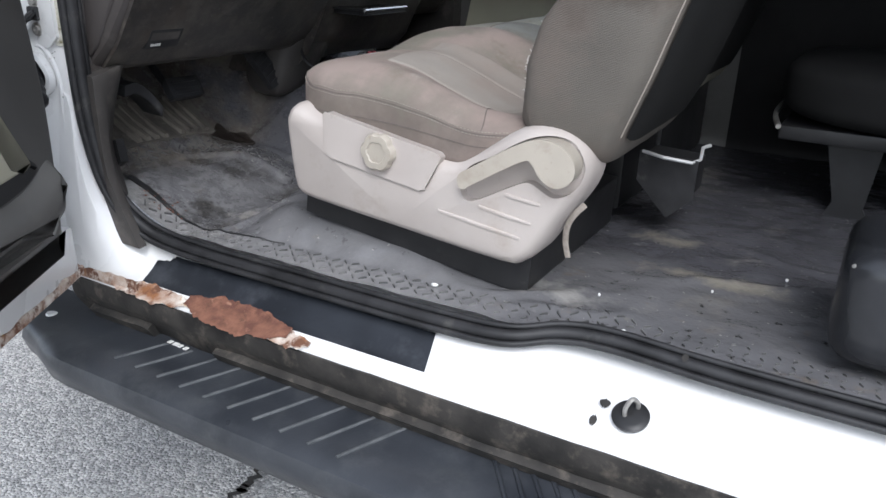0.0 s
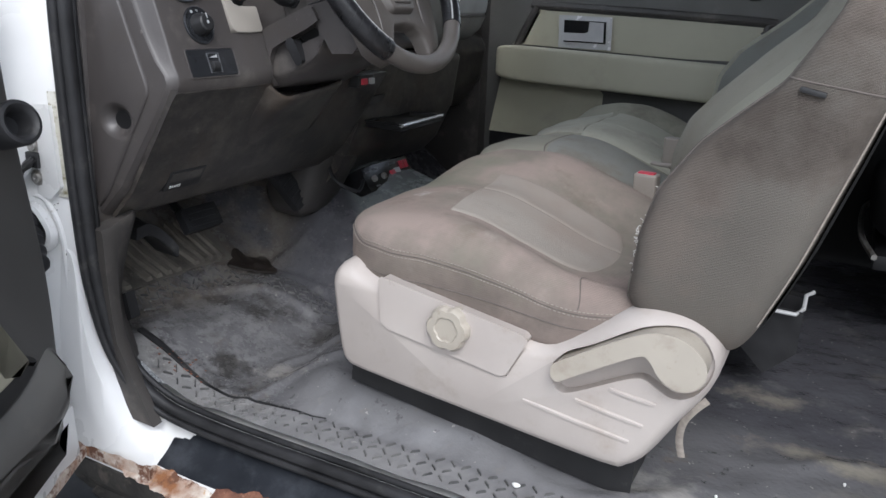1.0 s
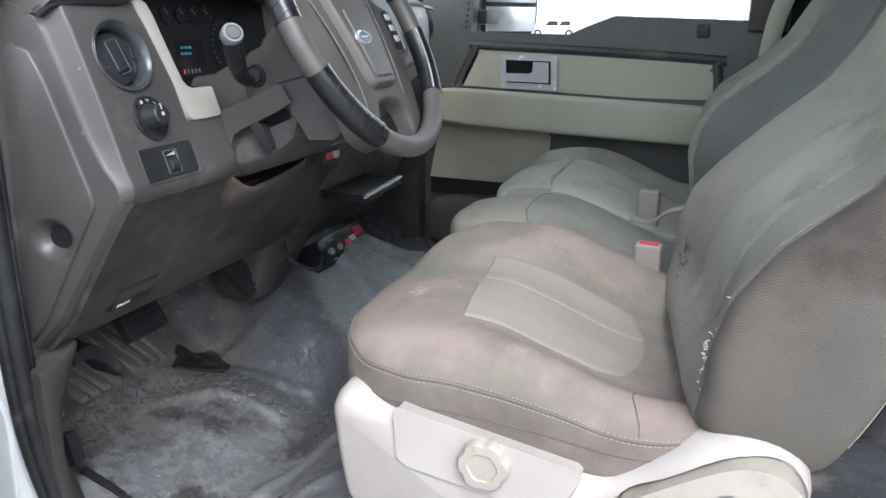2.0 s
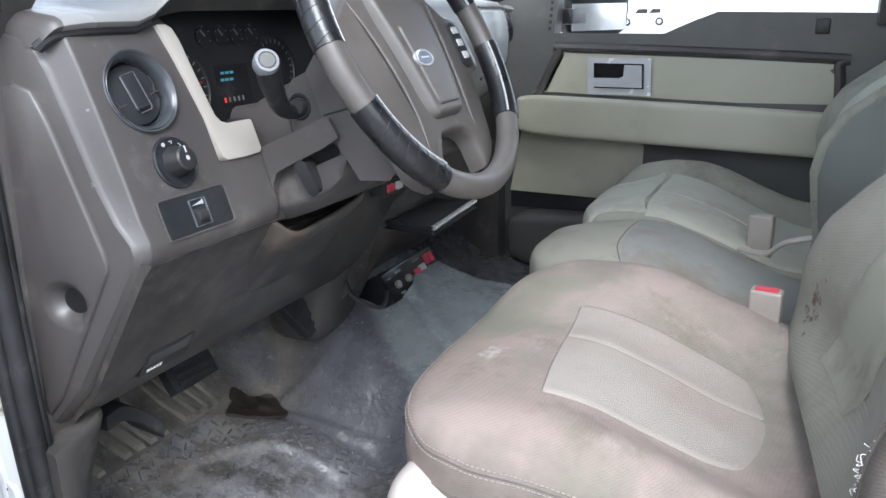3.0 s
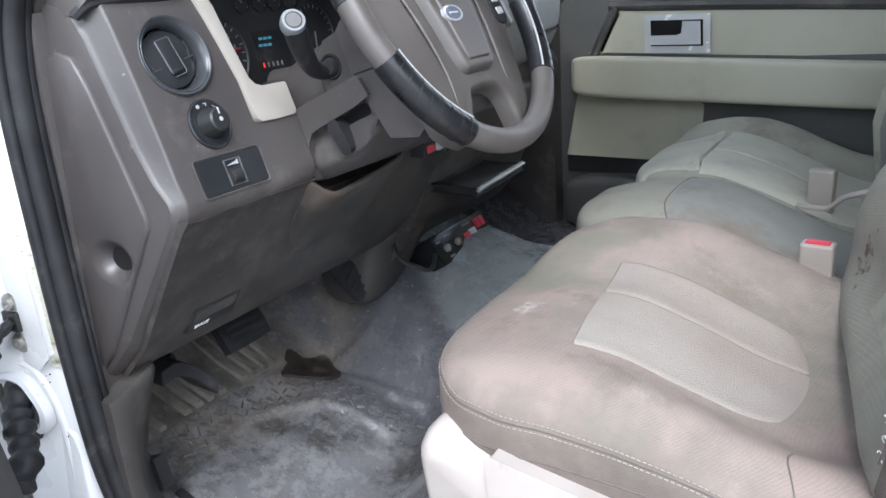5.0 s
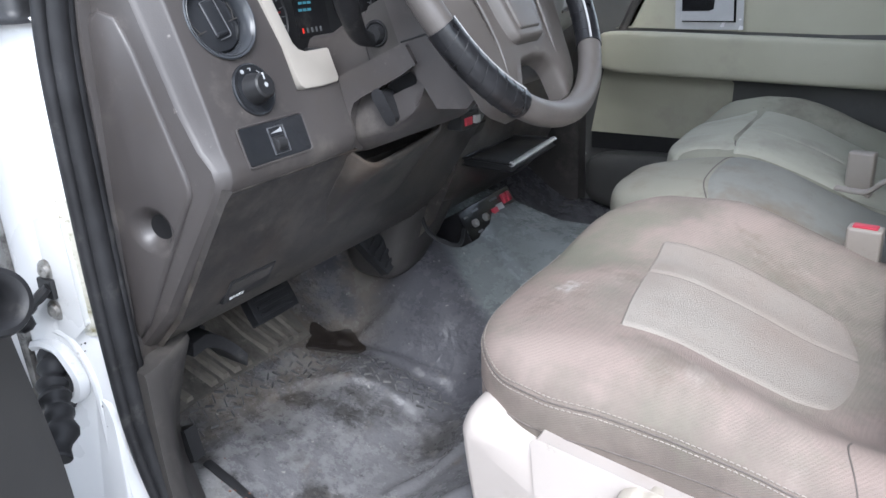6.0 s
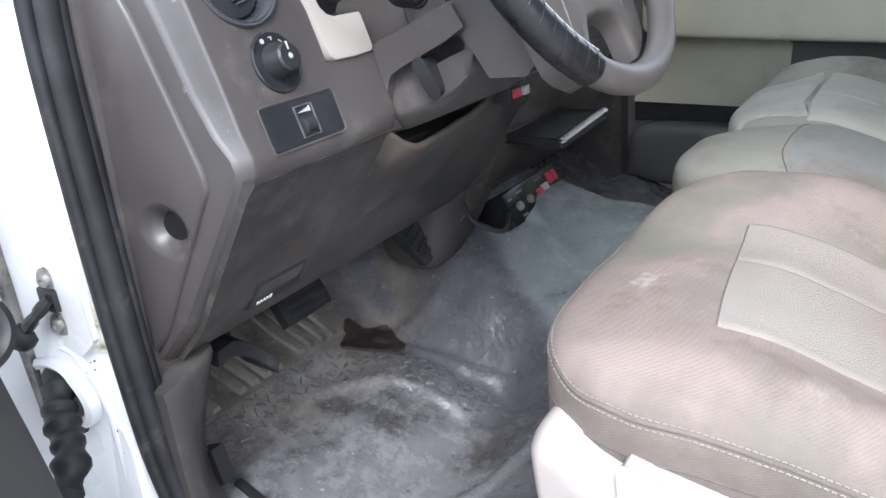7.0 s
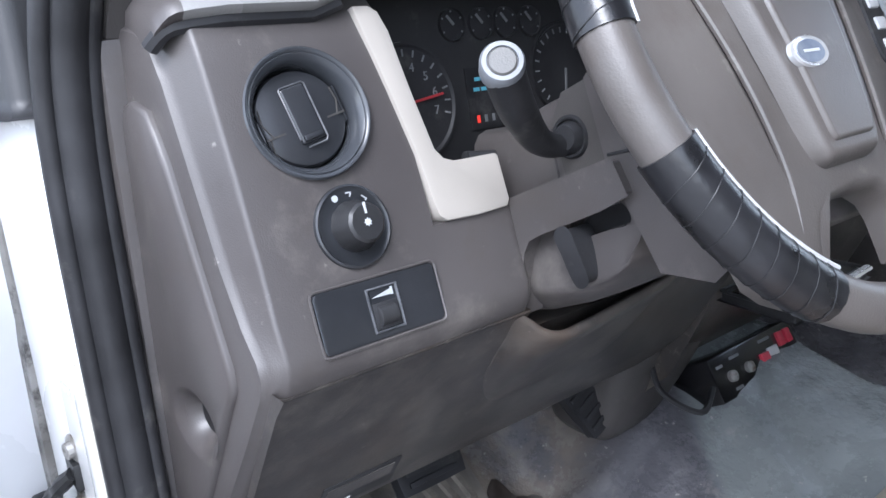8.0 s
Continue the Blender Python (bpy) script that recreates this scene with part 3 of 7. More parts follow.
for i in range(len(left) - 1):
    bm.faces.new([bm.verts.new(p) for p in (left[i], left[i + 1], right[i + 1], right[i])])
tagged(part("ground_crack", bm, UNDER), "dark crack running through the asphalt", "crack", kind="structure")


def floor_z(x, y):
    """Height of the rubber floor: footwell, toe board, tunnel and the platform under the seats."""
    z = 0.738 + 0.055 * ss(-0.40, -0.60, x)
    t = -0.64 - x
    if t > 0:
        z += min(0.9 * t * t / (t + 0.05), 0.42)
    # tunnel: a steep side with a rounded shoulder, then a gently crowned top
    front = 1 - ss(-0.30, -0.10, x)
    side = 0.62 * ss(-0.285 - 0.10 * ss(-0.6, -0.4, x) * 0.2, -0.150, y) + 0.38 * ss(-0.19, 0.02, y)
    z += 0.205 * side * (1 - ss(0.10, 0.25, y)) * front * (1 - 0.35 * ss(-0.60, -0.80, x))
    # platform under the driver's seat and its skirt down to the sill
    z += 0.050 * ss(-0.655, -0.575, y) * ss(-0.36 - 0.25 * (y + 0.60), -0.24 - 0.25 * (y + 0.60), x) * (1 - ss(-0.12, 0.26, x)) * (1 - ss(-0.3, -0.1, y))
    # heel recess with its rounded edge on the far side
    r = math.hypot((x + 0.50) * 1.0, (y + 0.50) * 1.05)
    far = ss(0.25, -0.35, (x + 0.50) * 0.8 - (y + 0.50) * 0.6)
    z += (0.013 * ss(0.143, 0.156, r) * (1 - ss(0.20, 0.26, r)) - 0.006 * (1 - ss(0.10, 0.145, r))) * far
    # seam ridge of the mat at the foot of the tunnel
    z += 0.007 * math.exp(-((y + 0.272 - 0.11 * (x + 0.5)) / 0.009) ** 2) * ss(-0.68, -0.60, x) * (1 - ss(-0.40, -0.33, x))
    # creases over the tunnel
    z += 0.010 * math.exp(-((y + 0.09 + 0.50 * (x + 0.45)) / 0.018) ** 2) * ss(-0.62, -0.52, x) * front
    z -= 0.006 * math.exp(-((y + 0.045 + 0.55 * (x + 0.45)) / 0.014) ** 2) * ss(-0.62, -0.52, x) * front
    z += 0.008 * math.exp(-((y + 0.215 - 0.35 * (x + 0.50)) / 0.022) ** 2) * ss(-0.66, -0.58, x) * front
    z += 0.006 * noise.noise(Vector((x * 7, y * 7, 0.3))) + 0.0028 * noise.noise(Vector((x * 19, y * 15, 1.3)))
    z += 0.0030 * (0.35 - abs(noise.noise(Vector((x * 11 + 3 * noise.noise(Vector((x * 4, y * 4, 7))), y * 15, 5.1))))) + 0.0010 * noise.noise(Vector((x * 42, y * 36, 2.2)))
    for cx, cy, ang, ln, h, w in ((-0.52, -0.36, 0.5, 0.10, 0.003, 0.011), (-0.42, -0.37, 0.9, 0.08, 0.004, 0.010), (-0.36, -0.47, 1.25, 0.12, 0.010, 0.012), (-0.30, -0.56, 1.0, 0.12, 0.012, 0.014), (-0.56, -0.60, -0.4, 0.06, 0.005, 0.010), (-0.62, -0.25, 1.1, 0.07, 0.010, 0.014), (-0.15, -0.63, 0.1, 0.16, 0.005, 0.014), (0.10, -0.62, -0.15, 0.14, 0.004, 0.014), (0.26, -0.60, 0.9, 0.08, 0.010, 0.020), (0.32, -0.63, 0.5, 0.08, 0.008, 0.016), (0.55, -0.35, 0.4, 0.2, 0.006, 0.016), (0.75, -0.25, -0.3, 0.2, 0.006, 0.014)):
        u, v = (x - cx) * math.cos(ang) + (y - cy) * math.sin(ang), -(x - cx) * math.sin(ang) + (y - cy) * math.cos(ang)
        v += 0.012 * math.sin(u * 30)
        z += h * math.exp(-(v / w) ** 2 - (u / ln) ** 2)
    return z


bm = bmesh.new()
def floor_edge(x, y):
    return y + 0.050 * ss(0.24, 0.40, x) * ss(-0.60, -0.712, y)


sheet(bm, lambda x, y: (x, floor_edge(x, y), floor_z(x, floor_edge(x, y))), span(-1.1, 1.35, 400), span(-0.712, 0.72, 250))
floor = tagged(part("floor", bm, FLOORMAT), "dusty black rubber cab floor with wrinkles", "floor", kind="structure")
bm = bmesh.new()


def tread(x, y, turn, size, high=0.0026):
    c, s = math.cos(turn), math.sin(turn)
    z = floor_z(x, y)
    low = []
    for a, b in ((-1, 0), (-0.8, -0.15), (0.8, -0.15), (1, 0), (0.8, 0.15), (-0.8, 0.15)):
        px, py = x + size * (a * c - b * s), y + size * (a * s + b * c)
        low.append((px, py, floor_z(px, py)))
    lo = [bm.verts.new((p[0], p[1], p[2] - 0.001)) for p in low]
    hi = [bm.verts.new((x + (p[0] - x) * 0.75, y + (p[1] - y) * 0.75, p[2] + high)) for p in low]
    bm.faces.new(hi)
    for i in range(6):
        j = (i + 1) % 6
        bm.faces.new((lo[i], lo[j], hi[j], hi[i]))


for i in range(96):
    for j in range(3):
        x, y = -0.52 + i * 0.0205, -0.694 + j * 0.0185
        y += 0.055 * ss(0.24, 0.40, x)
        wear = 0.55 + 0.45 * ss(-0.30, 0.05, noise.noise(Vector((x * 5, y * 9, 4))))
        tread(x, y, radians(45 if (i + j) % 2 else -45), 0.0084 * wear, 0.0030)
tagged(part("floor_tread", bm, TREADTOP, sharp=20), "worn raised diamond tread along the sill, its side shade in the dark colour", "tread pattern", kind="stuff")
bm = bmesh.new()
for k in range(4):
    r = 0.166 + 0.0165 * k
    for i in range(34):
        a = radians(70 + (i + 0.5 * (k % 2)) * (0.0165 / r) * 180 / math.pi)
        x, y = -0.50 + r * math.cos(a), -0.50 + r * math.sin(a) / 1.05
        if y > -0.625 and a < radians(232) and noise.noise(Vector((x * 11, y * 11, 2))) > -0.22:
            tread(x, y, a + radians(135 if (i + k) % 2 else 45), 0.0080, 0.0024)
tagged(part("footwell_tread", bm, TREADTOP, sharp=20), "dusty raised tread in the footwell, its side shade in the dark colour", "tread pattern", kind="stuff")


# door opening: rocker panel, hinge pillar, seals
def sill_y(x):
    return 0.055 * ss(0.26, 0.40, x)


rocker = thing("rocker_panel", (0.4, -0.76, 0.6), "white painted rocker panel, rusted through along its outer edge", "body sill", kind="structure")
bm = bmesh.new()
rings = []
for x in span(-0.64, 1.7, 60):
    d = sill_y(x)
    rings.append([(x, y + (d if i < 3 else 0), z) for i, (y, z) in enumerate(
        [(-0.66, 0.715), (-0.715, 0.712), (-0.737, 0.700), (-0.765, 0.680), (-0.795, 0.660), (-0.812, 0.652), (-0.815, 0.640), (-0.800, 0.615), (-0.66, 0.61)])])
loft(bm, rings)
part("sill", bm, WHITE, rocker, bevel=0.0, sharp=30)
bm = bmesh.new()
rings = []
for x in span(-0.60, 1.7, 50):
    rings.append([(x, y + (0.006 if 1 < i < 5 else 0.0006) * noise.noise(Vector((x * 9, i, 0))), z + (0.005 if 1 < i < 5 else 0.0012) * noise.noise(Vector((x * 14, i, 4)))) for i, (y, z) in enumerate([(-0.8178, 0.6475), (-0.8165, 0.615), (-0.808, 0.60), (-0.79, 0.565), (-0.76, 0.55), (-0.68, 0.55), (-0.68, 0.637)])])
loft(bm, rings)
part("lower_flange", bm, UNDER, rocker, "dark dirty underside flange")
bm = bmesh.new()
sheet(bm, lambda u, v: (u + 0.012 * (v - 0.5), -0.737 - 0.052 * v, 0.7035 - 0.038 * v - 0.003 * v * (1 - v)), span(-0.50, 0.165, 30), span(0.0, 1.0, 5))
r = bmesh.ops.extrude_face_region(bm, geom=bm.faces[:])
bmesh.ops.translate(bm, vec=(0, -0.0006, -0.0016), verts=[g for g in r["geom"] if isinstance(g, bmesh.types.BMVert)])
part("sill_tape", bm, TAPE, rocker, "black protective tape strip")


def flake(x0, x1, y0, y1, seed, mat, name, label, lift):
    """A ragged patch that follows the slope of the sill."""
    bm = bmesh.new()
    n = 64
    top, low = [], []
    for i in range(n + 1):
        u = i / n
        x = x0 + (x1 - x0) * u
        w = math.sin(math.pi * min(max(u, 0.04), 0.96)) ** 0.5
        mid = (y0 + y1) / 2
        a = mid + (y1 - mid) * w * (1 + 0.45 * noise.noise(Vector((u * 9, seed, 0))) + 0.16 * noise.noise(Vector((u * 31, seed, 3))))
        b = mid + (y0 - mid) * w * (1 + 0.45 * noise.noise(Vector((u * 9, seed, 7))) + 0.16 * noise.noise(Vector((u * 31, seed, 9))))
        top.append((x, a))
        low.append((x, b))
    def on(x, y, k):
        z = 0.660 + (y + 0.795) * 0.69 if y > -0.795 else 0.652 + (y + 0.812) * 0.47
        return (x, y, max(z, 0.63) + k)
    for i in range(n):
        q = []
        for j in range(5):
            f, g = j / 4, (j + 1) / 4
            ya, yb = top[i][1] + (low[i][1] - top[i][1]) * f, top[i][1] + (low[i][1] - top[i][1]) * g
            yc, yd = top[i + 1][1] + (low[i + 1][1] - top[i + 1][1]) * f, top[i + 1][1] + (low[i + 1][1] - top[i + 1][1]) * g
            k = lift
            pts = [on(top[i][0], ya, k), on(top[i][0], yb, k), on(top[i + 1][0], yd, k), on(top[i + 1][0], yc, k)]
            pts = [(p[0], p[1], p[2] + 0.0022 * noise.noise(Vector(p) * 60)) for p in pts]
            bm.faces.new([bm.verts.new(p) for p in pts])
    bmesh.ops.remove_doubles(bm, verts=bm.verts, dist=1e-5)
    return part(name, bm, mat, rocker, label)


flake(-0.305, -0.075, -0.822, -0.779, 1, RUST, "rust_patch", "large brown rust patch", 0.007)
flake(-0.50, -0.29, -0.818, -0.792, 2, RUSTFLAKE, "rust_patch", "flaking rusty paint edge", 0.004)
flake(-0.12, -0.03, -0.818, -0.795, 3, RUSTFLAKE, "rust_patch", "flaking rusty paint edge", 0.004)
bm = bmesh.new()
rings = []
for x in span(-0.63, -0.42, 26):
    k = noise.noise(Vector((x * 40, 2, 0)))
    top = 0.672 + 0.010 * k + 0.004 * ss(-0.55, -0.43, x)
    rings.append([(x, -0.8128, 0.650), (x, -0.8136, 0.652), (x, -0.8138, 0.660), (x, -0.8128, top)])
loft(bm, rings)
part("rust_patch", bm, RUSTFLAKE, rocker, "rusty seam at the pillar foot")
flake(0.515, 0.524, -0.699, -0.691, 4, UNDER, "rust_patch", "small dark chip", 0.022)
flake(0.43, 0.445, -0.765, -0.757, 5, UNDER, "paint_chip", "dark chip in the paint", 0.005)
flake(0.425, 0.435, -0.788, -0.778, 6, UNDER, "paint_chip", "dark chip in the paint", 0.004)

striker = thing("door_striker", (0.475, -0.765, 0.69), "black door striker with a steel loop bolted on the sill", "striker")
m = facing((0.475, -0.768, 0.684), (0, -0.45, 1))
bm = bmesh.new()
lathe(bm, [(0.0, -0.004), (0.024, -0.004), (0.025, 0.001), (0.021, 0.004), (0.016, 0.0045), (0.008, 0.006), (0.0, 0.006)], m, 28)
part("base_plate", bm, BLACK, striker)
bm = bmesh.new()
tube(bm, smooth_path([m @ Vector(p) for p in ((-0.006, -0.006, 0.004), (-0.006, -0.002, 0.016), (0.0, 0.008, 0.026), (0.006, 0.012, 0.016), (0.006, 0.012, 0.004))], 5), 0.0032, 8)
part("loop", bm, STEEL, striker, "steel striker loop")

pillar = thing("hinge_pillar", (-0.62, -0.8, 0.7), "white painted door hinge pillar with chipped, dirty paint", "pillar", kind="structure")
bm = bmesh.new()
prism(bm, [(-0.545, -0.765), (-0.547, -0.800), (-0.56, -0.806), (-0.648, -0.822), (-0.652, -0.812), (-0.660, -0.812), (-0.664, -0.845), (-0.72, -0.93), (-0.80, -0.96), (-0.80, -0.738), (-0.565, -0.738)], "z", 0.66, 1.40)
part("post", bm, WHITE, pillar, bevel=0.004)
bm = bmesh.new()
rings = []
for x, top in [(p.x, p.y) for p in smooth_path([(-0.66, 1.0, 0), (-0.60, 1.0, 0), (-0.552, 0.995, 0), (-0.544, 0.90, 0), (-0.53, 0.83, 0), (-0.50, 0.775, 0), (-0.46, 0.735, 0), (-0.40, 0.706, 0), (-0.37, 0.700, 0)], 4)]:
    k = ss(-0.42, -0.545, x)
    mixed = lambda p, q: p + (q - p) * k
    rings.append([(x, mixed(-0.735, -0.778), top), (x, mixed(-0.750, -0.795), mixed(0.6915, top - 0.001)), (x, mixed(-0.765, -0.808), mixed(0.681, top - 0.006)), (x, mixed(-0.780, -0.812), mixed(0.6705, 0.6 * top + 0.26)), (x, mixed(-0.795, -0.8125), mixed(0.6605, 0.3 * top + 0.46)), (x, -0.8122, 0.6525), (x, -0.735, 0.65)])
loft(bm, rings)
part("foot", bm, WHITE, pillar, sharp=50)
bm = bmesh.new()
prism(bm, [(-0.56, -0.74), (-0.552, -0.812), (-0.64, -0.84), (-0.70, -0.93), (-0.80, -0.95), (-0.80, -0.74)], "z", 1.395, 1.60)
part("mirror_base", bm, BLACK, pillar, "black moulding at the foot of the windshield post", bevel=0.012, seg=3)
bm = bmesh.new()
loft(bm, [[(x - w, y - 0.002, z), (x - w * 0.5, y - 0.007, z), (x + w, y - 0.004, z), (x + w, y + 0.01, z), (x - w, y + 0.01, z)] for x, y, z, w in ((-0.660, -0.818, 1.39, 0.004), (-0.659, -0.818, 1.235, 0.005), (-0.664, -0.821, 1.215, 0.018), (-0.666, -0.823, 1.13, 0.020), (-0.666, -0.823, 1.075, 0.018), (-0.660, -0.820, 0.95, 0.005), (-0.655, -0.818, 0.70, 0.004))])
part("joint_line", bm, GRIME, pillar, "grimy sealed joint")
bm = bmesh.new()
sheet(bm, lambda u, v: (-0.5465 - 0.015 * u * (1 + 0.5 * noise.noise(Vector((v * 9, 3, 0)))), -0.8032 - 0.0042 * u - 0.0008, 1.075 + 0.150 * v), span(0, 1, 6), span(0, 1, 30))
part("grime_patch", bm, LICHEN, pillar, "greenish grime along the weatherstrip")
random.seed(9)
for k in range(26):
    z = random.uniform(0.72, 1.10)
    bm = bmesh.new()
    r = random.uniform(0.0008, 0.0028)
    lathe(bm, [(0, 0.0006), (r, 0.0004), (r, -0.001)], facing((random.gauss(-0.563, 0.008), -0.8085, z), (0.15, -1, 0)), 6, 2, 0.4)
    part("paint_chip", bm, UNDER, pillar)
for z, x in ((1.146, -0.597), (1.100, -0.596)):
    bm = bmesh.new()
    m = facing((x, -0.8140, z), (0.18, -1, 0))
    lathe(bm, [(0, -0.002), (0.0120, -0.002), (0.0120, 0.0008), (0.0085, 0.0012), (0.0070, 0.0016), (0.0064, 0.0060), (0.0030, 0.0064), (0.0, 0.0045)], m, 12)
    part("bolt", bm, STEEL, pillar, "zinc bolt with washer", sharp=25)
bm = bmesh.new()
box(bm, (-0.613, -0.8190, 1.114), (-0.587, -0.806, 1.137))
part("strap_bracket", bm, BLACK, pillar, "black check strap bracket", bevel=0.003)
bm = bmesh.new()
tube(bm, smooth_path([(-0.593, -0.818, 1.129), (-0.601, -0.827, 1.118), (-0.613, -0.832, 1.106), (-0.624, -0.835, 1.094)], 5), [0.0085 + 0.0022 * ((i // 3) % 2) for i in range(16)], 8, flat=0.6)
part("check_strap", bm, BLACK, pillar, "black door check strap")
bm = bmesh.new()
m = facing((-0.623, -0.837, 1.092), (-0.35, -0.75, -0.25))
lathe(bm, [(0.0, -0.010), (0.010, -0.009), (0.0135, -0.003), (0.0135, 0.005), (0.010, 0.010), (0.006, 0.012), (0.0055, 0.035), (0.0, 0.036)], m, 20)
part("strap_stop", bm, RUBBER, pillar, "black rubber strap stop on its rod")
bm = bmesh.new()
tube(bm, smooth_path([(-0.626, -0.812, 1.038), (-0.606, -0.828, 1.032), (-0.590, -0.842, 1.019), (-0.570, -0.852, 1.007), (-0.549, -0.864, 0.994), (-0.533, -0.885, 0.976)], 7), [0.0145 + 0.0026 * math.sin(i * 1.15) + 0.0012 * math.sin(i * 0.5) for i in range(36)], 16)
part("wiring_boot", bm, RUBBER, pillar, "ribbed black rubber wiring boot")
FRAME = [(-0.675, -0.816, 1.020), (-0.672, -0.816, 1.034), (-0.654, -0.816, 1.046), (-0.627, -0.816, 1.054), (-0.604, -0.816, 1.053), (-0.590, -0.816, 1.042), (-0.577, -0.816, 1.024), (-0.580, -0.816, 1.006), (-0.592, -0.816, 0.996)]
bm = bmesh.new()
tube(bm, smooth_path(FRAME, 5), 0.0075, 8, flat=1.3, side=(0, -1, 0))
part("boot_frame", bm, WHITE, pillar, "white pressed frame round the boot")
bm = bmesh.new()
prism(bm, [(p[0], p[2]) for p in FRAME] + [(-0.604, 0.978), (-0.64, 0.975), (-0.672, 1.0)], "y", -0.8185, -0.80)
part("boot_seat", bm, RUBBER, pillar, "black boot seat")
bm = bmesh.new()
tube(bm, smooth_path([(-0.70, -0.812, 1.056), (-0.649, -0.812, 1.066), (-0.603, -0.811, 1.071), (-0.583, -0.810, 1.060), (-0.566, -0.808, 1.02), (-0.566, -0.806, 0.95), (-0.572, -0.805, 0.80)], 6), 0.0045, 8)
part("pressed_ridge", bm, WHITE, pillar, "pressed ridge round the recess")
bm = bmesh.new()
prism(bm, [(-0.642, 1.200), (-0.556, 1.206), (-0.552, 1.09), (-0.575, 1.072), (-0.640, 1.078)], "y", -0.8135, -0.79)
part("hinge_plate", bm, WHITE, pillar, "raised white hinge plate", bevel=0.002)
bm = bmesh.new()
loft(bm, [[(x, y, z), (x + 0.05, y + 0.012, z + 0.01), (x + 0.05, y + w, z + 0.01), (x - 0.02, y + w, z)] for x, y, z, w in ((-0.59, -0.775, 1.40, 0.028), (-0.50, -0.76, 1.55, 0.066), (-0.30, -0.73, 1.85, 0.07), (-0.22, -0.72, 1.95, 0.07))])
part("windshield_post", bm, DARK, pillar, "dark trimmed windshield post")
bm = bmesh.new()
loft(bm, [[(x, -0.752, z), (x + 0.035, -0.752, z + 0.004), (x + 0.035, y, z + 0.004), (x - 0.02, y, z)] for x, z, y in ((-0.585, 1.418, -0.735), (-0.56, 1.46, -0.724), (-0.49, 1.55, -0.702), (-0.28, 1.86, -0.70), (-0.20, 1.95, -0.70))])
part("post_trim", bm, DARK, pillar, "dark grey post trim")

seal = thing("door_seal", (-0.5, -0.75, 0.72), "black rubber door weatherstrip round the opening", "weatherstrip", kind="structure")
SEALPATH = [(-0.27, -0.735, 1.86), (-0.45, -0.765, 1.58), (-0.515, -0.780, 1.47), (-0.537, -0.787, 1.38), (-0.541, -0.788, 1.22), (-0.541, -0.786, 1.05), (-0.536, -0.782, 0.93), (-0.515, -0.772, 0.825), (-0.46, -0.755, 0.757), (-0.36, -0.742, 0.730), (-0.1, -0.736, 0.724), (0.15, -0.735, 0.724), (0.27, -0.727, 0.727), (0.34, -0.69, 0.735), (0.42, -0.678, 0.738), (0.6, -0.682, 0.733), (1.0, -0.682, 0.733), (1.6, -0.682, 0.733)]
for name, out, lift, side_, r in (("bulb", 0.0, 0.0, 0.002, 0.0130), ("lip", 0.011, 0.010, 0.0145, 0.0068), ("outer_lip", -0.011, -0.009, -0.0130, 0.0070)):
    bm = bmesh.new()
    pts = []
    for p in smooth_path(SEALPATH, 7):
        k = ss(0.75, 0.95, p.z)
        pts.append((p.x + k * (0.002 if side_ > 0.01 else 0.0), p.y + out * (1 - k) + k * side_, p.z + (1 - k) * lift))
    tube(bm, pts, [r * (0.72 + 0.28 * ss(0.75, 0.95, p[2])) for p in pts], 10)
    part(name, bm, RUBBER, seal)

kick = thing("kick_panel", (-0.57, -0.73, 0.8), "scuffed dark grey plastic kick panel in the footwell", "trim panel", kind="structure")
bm = bmesh.new()
loft(bm, [[(xo, -0.781, z - 0.012), (xo, -0.765, z - 0.010), (xo + 0.35 * (xi - xo), -0.745, z - 0.006), (xi - 0.002, -0.712, z), (xi - 0.006, -0.703, z), (xi - 0.016, -0.699, z), (-0.9, -0.699, z), (-0.9, -0.779, z)] for z, xo, xi in ((1.036, -0.515, -0.527), (1.030, -0.513, -0.525), (0.985, -0.513, -0.545), (0.94, -0.512, -0.563), (0.90, -0.510, -0.574), (0.86, -0.505, -0.570), (0.80, -0.475, -0.550), (0.735, -0.44, -0.54))])
part("panel", bm, DARK, kick, sharp=50)
bm = bmesh.new()
prism(bm, [(-0.596, 0.882), (-0.570, 0.893), (-0.560, 0.850), (-0.583, 0.836)], "y", -0.706, -0.688)
part("clip", bm, BLACK, kick, "black plastic clip")
# slit at the mat's edge: a black tube draws the shadow beneath it
bm = bmesh.new()
slit = smooth_path([(-0.602, -0.657, 0), (-0.57, -0.660, 0), (-0.54, -0.661, 0), (-0.478, -0.662, 0), (-0.42, -0.664, 0), (-0.356, -0.663, 0), (-0.28, -0.657, 0), (-0.212, -0.649, 0)], 5)
tube(bm, [(p.x, p.y, floor_z(p.x, p.y) + 0.001 + 0.002 * ss(-0.45, -0.60, p.x)) for p in slit], [0.0026 + 0.0044 * ss(-0.40, -0.58, p.x) - 0.0014 * ss(-0.32, -0.21, p.x) for p in slit], 6, flat=0.5)
tagged(part("mat_edge", bm, RUBBER), "black line for the shadowed slit where the floor mat meets the sill strip", "floor mat", kind="structure")

random.seed(21)
bm = bmesh.new()
for i in range(34):
    x, y = -0.515 + random.gauss(0, 0.030), max(-0.663 + random.gauss(0, 0.012), -0.705)
    r = random.uniform(0.0008, 0.0032)
    blob(bm, lambda a, b, d: (x + r * a * (1 + 0.3 * b), y + r * 0.7 * b, floor_z(x, y) + 0.003 + 0.4 * r * d), 2.2, 2)
tagged(part("rust_crumbs", bm, RUST), "loose rusty crumbs and dirt on the floor by the sill", "debris", kind="stuff")

